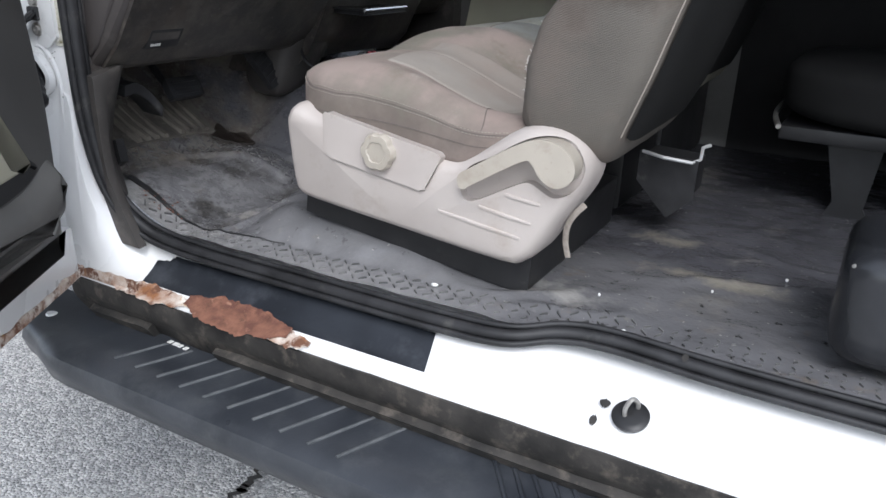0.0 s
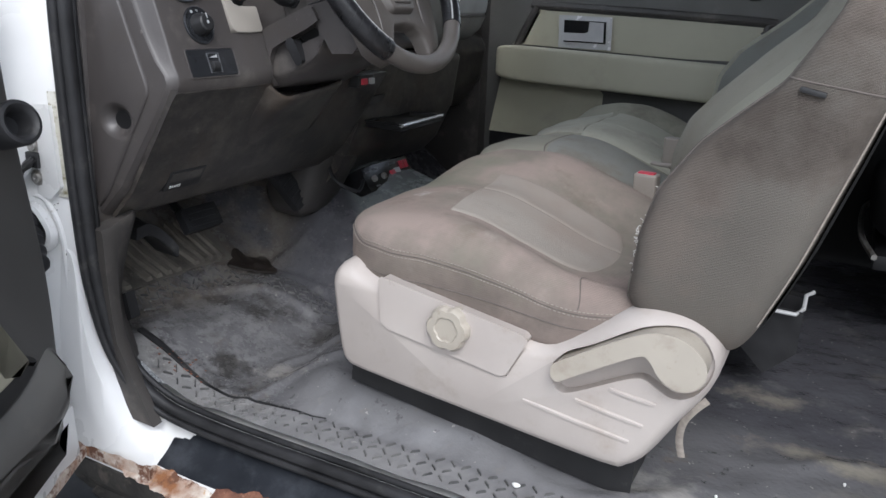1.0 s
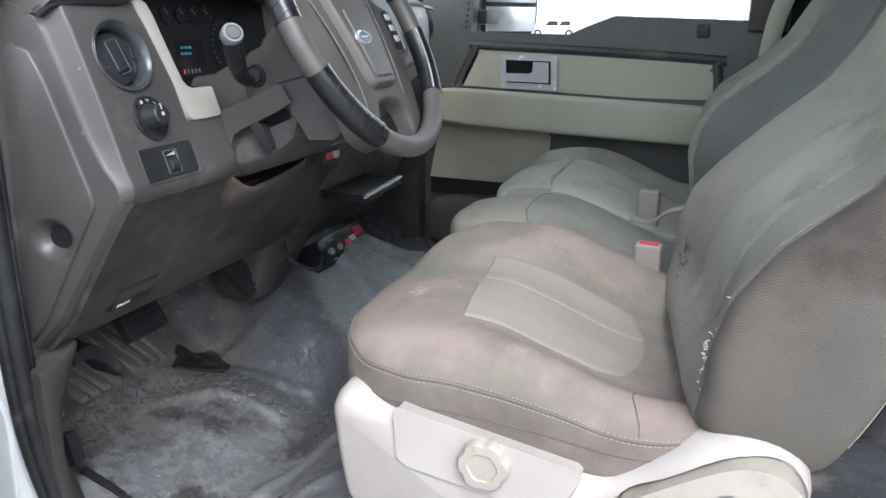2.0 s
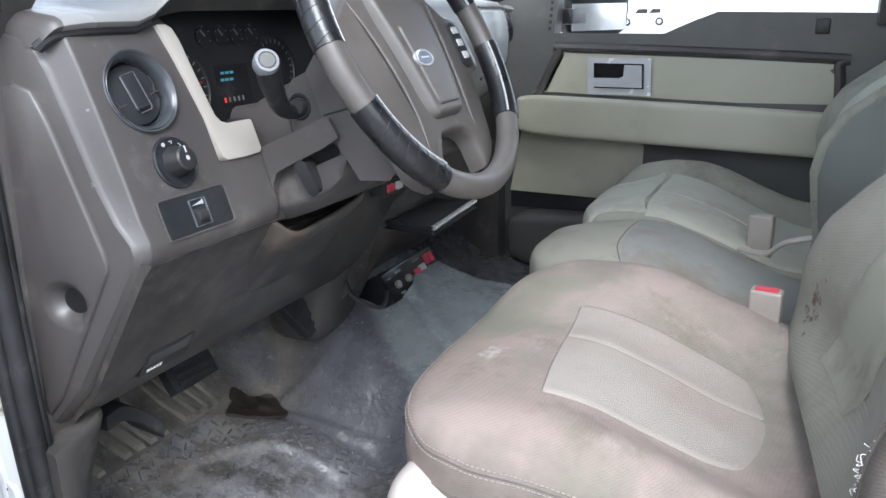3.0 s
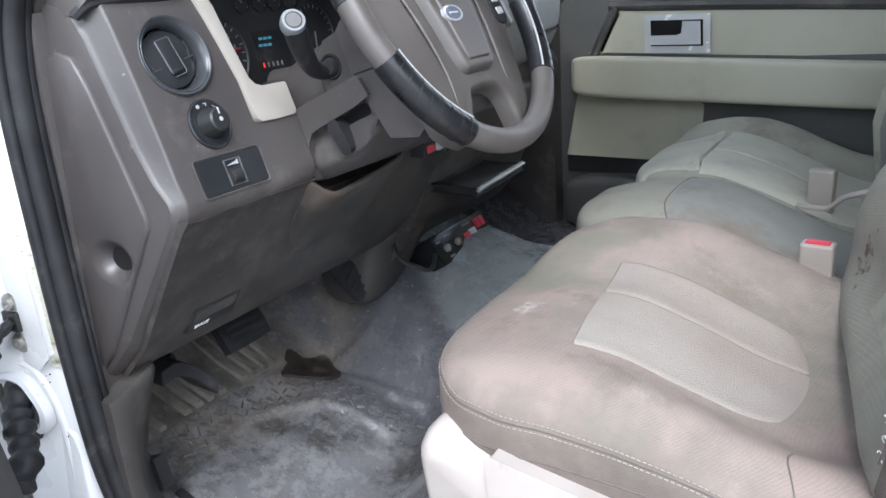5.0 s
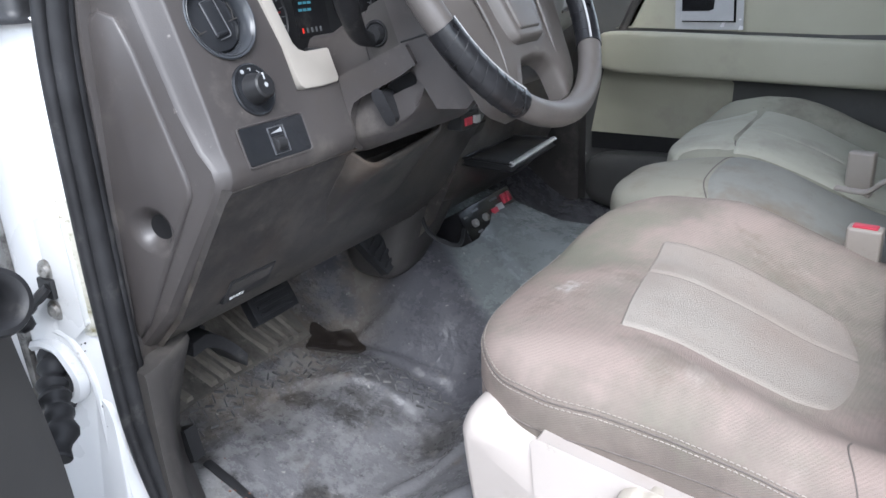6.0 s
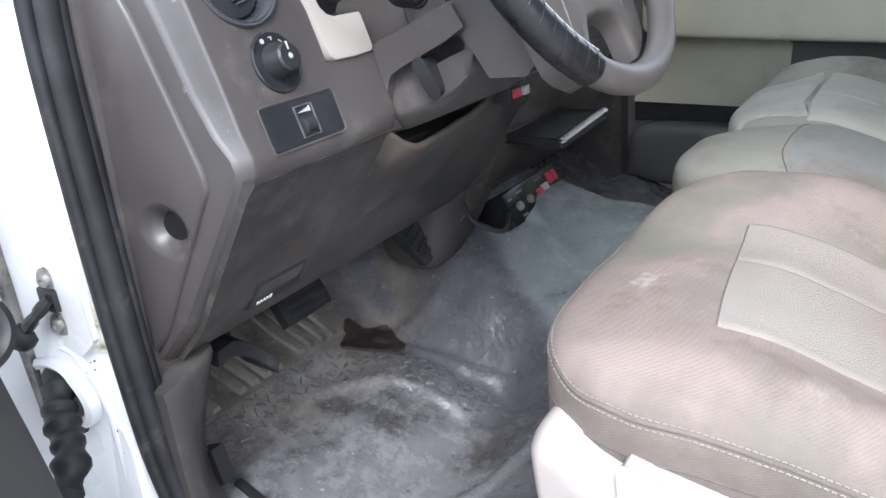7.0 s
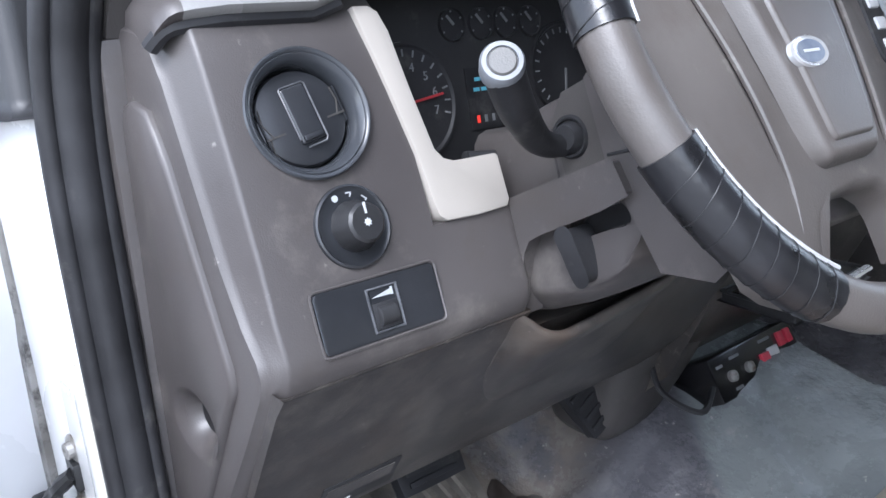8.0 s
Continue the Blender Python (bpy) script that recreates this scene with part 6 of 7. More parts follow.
lo = [bm.verts.new(on_face(y, z, -0.03)) for y, z in OUT]
hi = [bm.verts.new(on_face(y, z, 0.0035)) for y, z in OUT]
bm.faces.new(lo), bm.faces.new(hi)
for i in range(len(OUT)):
    bm.faces.new((lo[i], lo[(i + 1) % len(OUT)], hi[(i + 1) % len(OUT)], hi[i]))
part("instrument_bezel", bm, BEZEL, dash, "pale beige instrument bezel", bevel=0.0022, min_angle=40)

# instrument cluster
bm = bmesh.new()
CX = Vector((-0.515, -0.429, 1.377))
CM = facing(CX, (1, 0, 0.14)) @ Matrix.Scale(1.12, 4)
cbox = lambda bm, lo, hi: box(bm, lo, hi, CM)
cbox(bm, (-0.135, -0.055, -0.02), (0.20, 0.085, 0.0))
cluster = part("gauge_panel", bm, BLACK, dash, "black instrument cluster with gauges", bevel=0.004)
def gauge(cx, cy, r, a0, a1, ticks, needle, digits=()):
    bm = bmesh.new()
    lathe(bm, [(0, 0.0012), (r * 0.96, 0.0012), (r, 0.003), (r * 1.04, 0.003), (r * 1.05, 0.0)], CM @ Matrix.Translation((cx, cy, 0)), 40)
    g = part("gauge", bm, RUBBER, cluster)
    for i in range(ticks):
        a = radians(a0 + (a1 - a0) * i / (ticks - 1))
        bm = bmesh.new()
        box(bm, (r * 0.80, -0.0006, 0.0014), (r * 0.92, 0.0006, 0.0020), CM @ Matrix.Translation((cx, cy, 0)) @ pose(0, 0, 0, 0, 0, math.degrees(a)))
        part("tick", bm, TICKGREY, g)
    for i, d in enumerate(digits):
        a = radians(a0 + (a1 - a0) * i / (len(digits) - 1))
        words("digit", d, CM @ Matrix.Translation((cx + 0.62 * r * math.cos(a), cy + 0.62 * r * math.sin(a), 0.0016)), 0.0090, TICKGREY, g)
    bm = bmesh.new()
    a = needle
    box(bm, (0.0, -0.0009, 0.003), (r * 0.75, 0.0009, 0.004), CM @ Matrix.Translation((cx, cy, 0)) @ pose(0, 0, 0, 0, 0, a))
    part("needle", bm, DIMRED if r > 0.04 else TICKGREY, g, "needle")
gauge(-0.101, 0.0, 0.041, 194, -16, 15, 8, "01234567")
gauge(0.060, 0.012, 0.036, 225, -45, 19, 262)
for i, cx in enumerate((-0.052, -0.024, 0.001, 0.027)):
    gauge(cx, 0.052, 0.0115, 210, -30, 5, 130)
bm = bmesh.new()
box(bm, (-0.046, -0.026, 0.0), (0.008, 0.020, 0.0015), CM)
screen = part("message_screen", bm, RUBBER, cluster)
for i in range(2):
    for j in range(3):
        bm = bmesh.new()
        box(bm, (-0.038 + j * 0.0075 - 0.002 * i, 0.010 - i * 0.0075, 0.0016), (-0.0325 + j * 0.0075 - 0.002 * i, 0.0128 - i * 0.0075, 0.0022), CM)
        part("readout_bar", bm, GLOWCYAN, screen, "dim cyan readout")
for j in range(5):
    bm = bmesh.new()
    box(bm, (-0.040 + j * 0.0075, -0.021, 0.0016), (-0.0375 + j * 0.0075, -0.0155, 0.0022), CM)
    part("gear_mark", bm, GLOWRED if j == 0 else TICKGREY, screen)
bm = bmesh.new()
tube(bm, [CM @ Vector((x, -0.034 - 0.010 * math.cos(x * 20 + 1.2), 0.055)) for x in span(-0.10, 0.16, 14)], 0.0050, 10)
part("lens_rim", bm, BLACK, cluster, "glossy dark lower rim of the instruments")
# hood above the cluster, and the top pad
bm = bmesh.new()
rows, brow = [], []
for y in [-0.749, -0.7475, -0.745, -0.742, -0.738, -0.734] + list(span(-0.728, 0.72, 74)):
    bump = ss(-0.650, -0.555, y) * (1 - ss(-0.34, -0.235, y))
    e = max(abs(y + 0.016) / 0.736 - 0.9, 0) * 10
    z = 1.4605 + 0.012 * ss(-0.30, -0.15, y) + 0.062 * bump - 0.006 * e * e * (y > 0)
    xf = -0.453 - 0.032 * ss(-0.24, -0.10, y) - 0.12 * ss(0.28, 0.45, y) + 0.024 * bump + 0.02 * e * e * (y > 0)
    if y < -0.70:
        xf -= 3.0 * (-0.70 - y) ** 2 + 60 * max(-0.738 - y, 0) ** 2
        z -= 2.4 * (-0.70 - y) ** 2 + 70 * max(-0.738 - y, 0) ** 2
    brow.append((xf - 0.010, y, z - 0.0135))
    rows.append([(xf - 0.004, y, z - 0.011), (xf + 0.0005, y, z - 0.006), (xf - 0.002, y, z - 0.001), (xf - 0.010, y, z + 0.003), (xf - 0.05, y, z + 0.009), (-0.60, y, 1.488 + 0.046 * bump), (-0.72, y, 1.497 + 0.020 * bump), (-0.90, y, 1.494), (-1.10, y, 1.470), (-1.10, y, 1.43), (-0.60, y, 1.455 + 0.03 * bump), (xf - 0.05, y, z - 0.016)])
loft(bm, rows[5:])
part("top_pad", bm, PADTOP, dash, "top pad paled by a sky sheen in its colour, with hood over the instruments", sharp=60)
# the same pad's end, its shade put in with the darker dash colour
bm = bmesh.new()
loft(bm, [[(max(x, -0.62), y, z) for x, y, z in ring_] for ring_ in rows[:6]])
part("pad_end", bm, DASH, dash, "turned-down end of the pad, its shade in the brown grey colour", sharp=60)
# black tube that stands for the shadow line under the lip
bm = bmesh.new()
tube(bm, [p for p in brow if p[1] < -0.615], 0.0055, 8)
part("pad_shadow", bm, RUBBER, dash, "black tube drawn for the shadow under the pad's front lip")
bm = bmesh.new()
def lining(u, y):
    bump = ss(-0.650, -0.555, y) * (1 - ss(-0.34, -0.235, y))
    return (-0.464 + 0.024 * bump - 0.04 * u, y, 1.449 + 0.059 * bump - (0.004 + 0.040 * bump) * u)
sheet(bm, lining, span(0, 1, 4), span(-0.66, -0.235, 40))
part("hood_lining", bm, DARK, dash, "dark lining under the hood")
bm = bmesh.new()
loft(bm, [[(x, -0.761, z), (x + 0.016, -0.757, z + 0.003), (x + 0.012, -0.745, z + 0.01), (x - 0.006, -0.745, z + 0.006)] for x, z in ((-0.522, 1.462), (-0.516, 1.478), (-0.500, 1.505))])
part("post_clip", bm, RUBBER, dash, "small black clip at the windshield post")
# middle and passenger side: one long face that curves away towards the far door
def far_face(y):
    """Depth of the middle and passenger's dash face across the cab."""
    return -0.432 - 0.060 * ss(0.10, 0.42, y) - 0.05 * ss(0.36, 0.60, y) - 0.16 * ss(0.53, 0.715, y) ** 1.5


FARPROF = [(-0.11, 1.478), (-0.055, 1.483), (-0.022, 1.478), (-0.006, 1.462), (0.003, 1.435), (0.006, 1.40), (0.003, 1.36), (-0.006, 1.325), (-0.022, 1.295), (-0.048, 1.272), (-0.085, 1.258), (-0.15, 1.25)]


def on_far(y, z, lift=0.0):
    for (a, za), (b, zb) in zip(FARPROF[1:], FARPROF[2:]):
        if zb <= z <= za:
            return Vector((far_face(y) + a + (b - a) * (za - z) / (za - zb) + lift, y, z))
    return Vector((far_face(y) + lift, y, z))


bm = bmesh.new()
loft(bm, [[(far_face(y) + dx, y, z) for dx, z in FARPROF] for y in span(-0.245, 0.716, 56)])
part("middle_face", bm, TOPPAD, dash, "rounded face of the middle and passenger side, window light in its pale colour", sharp=60)
bm = bmesh.new()
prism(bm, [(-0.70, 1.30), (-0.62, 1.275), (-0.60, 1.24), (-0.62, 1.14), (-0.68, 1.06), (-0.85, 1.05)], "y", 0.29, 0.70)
part("glovebox_face", bm, KNEE, dash, "glovebox lid below the passenger's dash, shade in its dark colour", bevel=0.02, seg=4, min_angle=20)
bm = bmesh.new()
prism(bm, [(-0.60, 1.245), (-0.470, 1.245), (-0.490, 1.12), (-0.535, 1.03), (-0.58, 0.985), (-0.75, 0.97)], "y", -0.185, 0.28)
part("middle_lower", bm, KNEE, dash, "lower centre stack with shade in its dark colour", bevel=0.02, seg=4, min_angle=15)


def face_plate(y0, y1, z0, z1, lift, edge, slant=0.0):
    """A plate that follows the far face; slant widens it towards the bottom."""
    def put(u, v):
        z = z0 + (z1 - z0) * v
        y = y0 + (y1 - y0) * u + slant * (1 - v) * u
        k = min(u * (y1 - y0), (1 - u) * (y1 - y0), v * (z1 - z0), (1 - v) * (z1 - z0))
        return on_far(y, z, -0.004 + (lift + 0.004) * ss(0, edge, k))
    bm = bmesh.new()
    sheet(bm, put, span(0, 1, 40), span(0, 1, 24))
    return bm


trim = part("pale_trim", face_plate(0.18, 0.500, 1.335, 1.462, 0.004, 0.006, 0.035), SILVER, dash, "pale silver trim panel")
bm = bmesh.new()
tube(bm, [on_far(y, z, 0.0015) for y, z in [(y, 1.331) for y in span(0.18, 0.540, 14)] + [(0.538 - 0.035 * k, 1.333 + 0.130 * k) for k in span(0.05, 1, 8)] + [(y, 1.465) for y in span(0.50, 0.18, 14)]], 0.003, 6)
part("trim_frame", bm, DASH, dash, "dark joint round the trim panel")
for at, size in (((-0.275, 1.425), 1.0), ((0.585, 1.420), 0.85)):
    bm = bmesh.new()
    y, z = at
    d = (far_face(y + 0.02) - far_face(y - 0.02)) / 0.04
    m = facing((-0.415, y, z) if y < 0 else on_far(y, z, 0.002), (1, -d if y > 0 else 0, 0.15)) @ Matrix.Scale(size, 4)
    lathe(bm, [(0.0, -0.006), (0.028, -0.006), (0.032, 0.004), (0.040, 0.006), (0.044, 0.0), (0.044, -0.03)], m, 32)
    middle_vent = part("middle_vent", bm, VENTBLACK, dash, "round black air vent", sharp=60)
    bm = bmesh.new()
    box(bm, (-0.012, -0.022, -0.008), (0.012, 0.022, 0.0), m)
    part("louvre_tab", bm, VENTBLACK, middle_vent, bevel=0.003)
for y in (-0.13, -0.07, -0.01):
    bm = bmesh.new()
    lathe(bm, [(0.022, -0.005), (0.021, 0.012), (0.017, 0.018), (0, 0.018)], facing((-0.43, y, 1.33), (1, 0, 0.1)), 24, 12, 0.03)
    part("climate_knob", bm, BLACK, dash)

# ---- steering column and wheel ----
column = thing("steering_column", (-0.42, -0.42, 1.25), "brown grey plastic steering column shroud with ignition lock", "steering column")
bm = bmesh.new()
rings = []
for x, zt, zb, yl, r in ((-0.470, 1.354, 1.212, -0.512, 0.006), (-0.440, 1.358, 1.214, -0.512, 0.006), (-0.425, 1.366, 1.216, -0.512, 0.007), (-0.400, 1.378, 1.221, -0.508, 0.008), (-0.370, 1.390, 1.232, -0.499, 0.010), (-0.352, 1.393, 1.241, -0.489, 0.010), (-0.342, 1.386, 1.248, -0.482, 0.010), (-0.330, 1.366, 1.256, -0.473, 0.010), (-0.320, 1.352, 1.265, -0.466, 0.010), (-0.312, 1.345, 1.275, -0.463, 0.010), (-0.3085, 1.338, 1.285, -0.462, 0.008)):
    q = -0.826
    out = 0.008 * ss(-0.425, -0.39, x)
    half = [(-0.500, zt), (-0.508, zt - 0.003), (-0.5125, zt - 0.010), (-0.5135, zt - 0.02), (-0.5135, 1.322), (-0.5115, 1.303), (-0.5125 - 0.3 * out, 1.300 + 0.30 * (zb - 1.300)), (-0.5135 - out, 1.300 + 0.70 * (zb - 1.300)), (-0.5130 - out, 1.300 + 0.76 * (zb - 1.300)), (-0.511 - out, 1.300 + 0.80 * (zb - 1.300)), (yl + 0.3 * r, zb + 0.3 * r), (yl + r, zb)]
    rings.append([(x, y, z) for y, z in half] + [(x, q - y, z) for y, z in reversed(half)])
loft(bm, rings)
shroud = part("shroud", bm, DASH, column, sharp=55)
# wider rear half of the shroud, towards the wheel
bm = bmesh.new()
prism(bm, [(-0.346, 1.397), (-0.328, 1.346), (-0.286, 1.284), (-0.252, 1.286), (-0.246, 1.293), (-0.270, 1.345), (-0.302, 1.405), (-0.314, 1.425), (-0.322, 1.427), (-0.333, 1.415)], "y", -0.520, -0.306)
rear = part("rear_shroud", bm, DASH, column, "rear half of the column shroud", bevel=0.009, seg=4, min_angle=12, sharp=50)
bm = bmesh.new()
tube(bm, [(-0.330, -0.5203, 1.350), (-0.300, -0.5203, 1.358), (-0.284, -0.5203, 1.362)], 0.0011, 6)
part("shroud_joint", bm, RUBBER, rear, "dark joint between the shroud halves")
# raised rim that arches over the tilt lever
bm = bmesh.new()
prism(bm, [(-0.440, 1.2985), (-0.3215, 1.3480), (-0.3100, 1.3285), (-0.330, 1.3165), (-0.384, 1.2915), (-0.397, 1.284), (-0.4025, 1.273), (-0.4045, 1.255), (-0.405, 1.222), (-0.425, 1.218), (-0.440, 1.24)], "y", -0.5290, -0.505)
part("ledge", bm, DASH, shroud, "raised ledge arching over the tilt lever", bevel=0.0022, seg=3, min_angle=12, sharp=50)
bm = bmesh.new()
prism(bm, [(-0.3395, 1.345), (-0.356, 1.340), (-0.369, 1.334), (-0.381, 1.366), (-0.372, 1.386), (-0.352, 1.395), (-0.343, 1.386), (-0.331, 1.3585), (-0.327, 1.350)], "y", -0.5165, -0.505)
part("lever_housing", bm, DARK, shroud, "dark shift lever housing", bevel=0.002)
bm = bmesh.new()
tube(bm, [(-0.386, -0.5135, 1.362), (-0.384, -0.5135, 1.345), (-0.379, -0.5135, 1.326)], 0.0016, 6)
part("seam_edge", bm, DASH, shroud)
bm = bmesh.new()
prism(bm, rounded([(-0.373, 1.285), (-0.370, 1.294), (-0.360, 1.303), (-0.332, 1.317), (-0.3215, 1.314), (-0.3195, 1.306), (-0.336, 1.2985), (-0.352, 1.291), (-0.360, 1.282), (-0.367, 1.279)], 3), "y", -0.4985, -0.490)
lock = part("lever_slot", bm, RUBBER, column, "dark tilt lever slot")
bm = bmesh.new()
prism(bm, rounded([(-0.374, 1.284), (-0.371, 1.295), (-0.360, 1.304), (-0.332, 1.318), (-0.3205, 1.315), (-0.3185, 1.305), (-0.336, 1.2975), (-0.352, 1.290), (-0.360, 1.281), (-0.367, 1.278)], 3), "y", -0.53, -0.498)
carve(shroud, bm)
bm = bmesh.new()
prism(bm, rounded([(-0.364, 1.292), (-0.360, 1.2975), (-0.354, 1.297), (-0.347, 1.285), (-0.3385, 1.2695), (-0.3395, 1.264), (-0.345, 1.2625), (-0.351, 1.270), (-0.358, 1.282)], 3), "y", -0.533, -0.508)
part("tilt_lever", bm, RUBBER, lock, "worn black tilt lever", bevel=0.0025, min_angle=40)
# shift lever
bm = bmesh.new()
LEV = smooth_path([(-0.368, -0.499, 1.357), (-0.369, -0.520, 1.353), (-0.366, -0.546, 1.360), (-0.353, -0.576, 1.384), (-0.341, -0.598, 1.410)], 8)
tube(bm, LEV, [0.0078 + 0.0047 * ss(0.2, 0.9, i / (len(LEV) - 1)) for i in range(len(LEV))], 16)
lever = part("shift_lever", bm, RUBBER, column, "black curved shift lever")
d = (LEV[-1] - LEV[-5]).normalized()
bm = bmesh.new()
KM = facing(LEV[-1] + d * 0.002, d * 0.75 + Vector((0.75, -0.35, 0.1)))
lathe(bm, [(0.0, 0.006), (0.0088, 0.006), (0.0092, 0.0072), (0.0118, 0.0072), (0.0132, 0.0045), (0.0132, -0.006), (0.010, -0.012)], KM, 32)
part("lever_cap", bm, CAPGREY, lever, "silver cap with grey button")
bm = bmesh.new()
lathe(bm, [(0.0, 0.0076), (0.0076, 0.0076), (0.0086, 0.0066), (0.0086, 0.004)], KM, 28)
part("overdrive_button", bm, DOORGREY, lever, "grey push button")
bm = bmesh.new()
lathe(bm, [(0.0150, -0.003), (0.0150, 0.0015), (0.0135, 0.0035), (0.0120, 0.0030), (0.0112, 0.0010), (0.0098, 0.0055), (0.0084, 0.0085)], facing((-0.3645, -0.5165, 1.3585), (0.12, -1, 0.05)), 28)
part("lever_boot", bm, RUBBER, column, "round black boot of the shift lever")

wheel = thing("steering_wheel", (-0.27, -0.39, 1.40), "grey urethane steering wheel with black vinyl wrap and bare patches", "steering wheel")
WA = radians(27.9)
WN = Vector((math.cos(WA), 0, math.sin(WA)))
WC = Vector((-0.258, -0.428, 1.424))
WU = Vector((-math.sin(WA), 0, math.cos(WA)))
WR = Vector((0, 1, 0))
RR = 0.178


def wpos(r, deg, h=0.0):
    """Deg clockwise from the top as the driver sees it."""
    a = radians(deg)
    return WC + WR * (r * math.sin(a)) + WU * (r * math.cos(a)) + WN * h


def rim_arc(a0, a1, r, name, mat, label, ridges=False):
    bm = bmesh.new()
    n = int(abs(a1 - a0) / 3)
    tube(bm, [wpos(RR, a0 + (a1 - a0) * i / n) for i in range(n + 1)], r, 16)
    ob = part(name, bm, mat, wheel, label)
    if ridges:
        # edges of the spiral windings
        bm = bmesh.new()
        for k in range(int((a1 - a0) / 4.6)):
            a = a0 + 2 + 4.6 * k
            loop = []
            for j in range(18):
                q = 2 * math.pi * j / 18
                rr = RR - (r + 0.0002) * math.cos(q)
                loop.append(wpos(rr, a + 1.6 * math.sin(q + 0.6) + 0.5 * noise.noise(Vector((a, j * 0.4, 0))), (r + 0.0002) * math.sin(q)))
            tube(bm, loop, 0.00032, 5, closed=True)
        part("winding_edge", bm, BLACK, ob, "edges of the spiral wrap")
    return ob


rim_arc(0, 360, 0.0145, "rim", WHEELGREY, "grey urethane rim")
for a0, a1 in ((212, 251), (271, 345), (94, 130), (20, 76)):
    w = rim_arc(a0, a1, 0.0158, "rim_wrap", WRAP, "glossy black vinyl wrap", True)
    # thin pale line along the inner side of the wrap
    bm = bmesh.new()
    tube(bm, [wpos(RR - 0.0118, a, 0.0108) for a in span(a0, a1, 24)], 0.0015, 6)
    part("wrap_edge", bm, SILVER, w, "pale line along the inner edge of the wrap")
# hub plate with its four broad spokes in one moulding
WM = Matrix((WR, WU, WN)).transposed().to_4x4()
WM.translation = WC
HALF = [(0.030, 0.088), (0.070, 0.080), (0.100, 0.060), (0.125, 0.042), (0.170, 0.036), (0.173, 0.000), (0.170, -0.034), (0.140, -0.037), (0.128, -0.048), (0.121, -0.070), (0.113, -0.098), (0.101, -0.138), (0.075, -0.156), (0.056, -0.160), (0.050, -0.128), (0.030, -0.108)]
PLATE = [(0.008 - r, u) for r, u in HALF] + [(0.008 + r, u) for r, u in reversed(HALF)]


def plate_rise(r, u):
    """Height of the hub's face: full in the middle, falling towards the rim."""
    e = math.hypot((r - 0.008) / 0.150, (u + 0.02) / 0.140)
    return -0.010 * e * e


bm = bmesh.new()
outer = rounded(PLATE, 2)
vs = []
for d, n in ((0.0, -0.034), (0.0, -0.016), (0.002, -0.0105), (0.006, -0.008)):
    vs.append([(r, u, max(n, -0.034 + 0.022 * ss(0.10, 0.15, abs(r - 0.008))) + plate_rise(r, u)) for r, u in offset(outer, d)])
loft(bm, [[WM @ Vector(p) for p in ring_] for ring_ in vs], caps=False)
bm.faces.new([bm.verts.new(WM @ Vector(p)) for p in vs[0]])
lid = bm.faces.new([bm.verts.new(WM @ Vector(p)) for p in vs[-1]])
bmesh.ops.triangulate(bm, faces=[lid])
bmesh.ops.remove_doubles(bm, verts=bm.verts, dist=1e-5)
hub = part("hub", bm, WHEELGREY, wheel, "grey airbag hub moulded with its spokes", sharp=45)


def pad_sheet(rows, high, edge):
    """A raised pad on the hub: rows of height u and half width, with soft edges."""
    line = [(p.x, p.y) for p in smooth_path([(u, w, 0) for u, w in rows], 6)]
    def put(a, b):
        u, w = line[int(round(b * (len(line) - 1)))]
        k = min((1 - abs(a)) * w, abs(u - line[0][0]), abs(u - line[-1][0]))
        r = 0.008 + w * a
        return WM @ Vector((r, u, plate_rise(r, u) - 0.013 + (high + 0.013) * ss(-0.001, edge, k) ** 0.6))
    bm = bmesh.new()
    sheet(bm, put, [math.sin(k * math.pi / 2) for k in span(-1, 1, 36)], span(0, 1, len(line) - 1))
    return bm


part("hub_pad", pad_sheet([(0.086, 0.040), (0.083, 0.056), (0.060, 0.060), (0.020, 0.055), (-0.020, 0.049), (-0.060, 0.042), (-0.082, 0.036), (-0.090, 0.024)], 0.0005, 0.008), WHEELGREY, hub, "raised centre pad", sharp=60)
part("hub_panel", pad_sheet([(0.024, 0.030), (0.020, 0.038), (-0.020, 0.035), (-0.060, 0.030), (-0.074, 0.026), (-0.078, 0.016)], 0.0032, 0.004), WHEELGREY, hub, "lower raised panel of the pad", sharp=60)
for sx in (-1, 1):
    bm = bmesh.new()
    tube(bm, smooth_path([WM @ Vector((0.008 + sx * r, u, n + plate_rise(r, u))) for r, u, n in ((0.092, 0.066, -0.011), (0.084, 0.035, -0.0095), (0.074, -0.010, -0.009), (0.067, -0.055, -0.009), (0.064, -0.095, -0.010), (0.070, -0.140, -0.012))], 6), 0.0022, 8)
    part("hub_ridge", bm, WHEELGREY, hub, "raised moulded ridge")
    if sx < 0:
        continue
    bm = bmesh.new()
    prism(bm, rounded([(0.008 + sx * r, u) for r, u in ((0.118, 0.026), (0.136, 0.026), (0.142, 0.0), (0.139, -0.030), (0.124, -0.034), (0.112, -0.026), (0.112, 0.0))], 3), "z", -0.030, -0.0125, WM)
    pod = part("switch_pod", bm, BLACK, hub, "black cruise switch pod", bevel=0.002)
    for k in range(3):
        bm = bmesh.new()
        box(bm, (0.008 + sx * 0.127 - 0.0075, 0.012 - 0.017 * k, -0.016), (0.008 + sx * 0.127 + 0.0075, 0.022 - 0.017 * k, -0.0105), WM)
        part("cruise_button", bm, SILVER, pod, bevel=0.002)
bm = bmesh.new()
em_axes = Matrix((WR, WU, WN)).transposed().to_4x4()
em_axes.translation = WC - WR * 0.009 - WU * 0.020 + WN * 0.0025
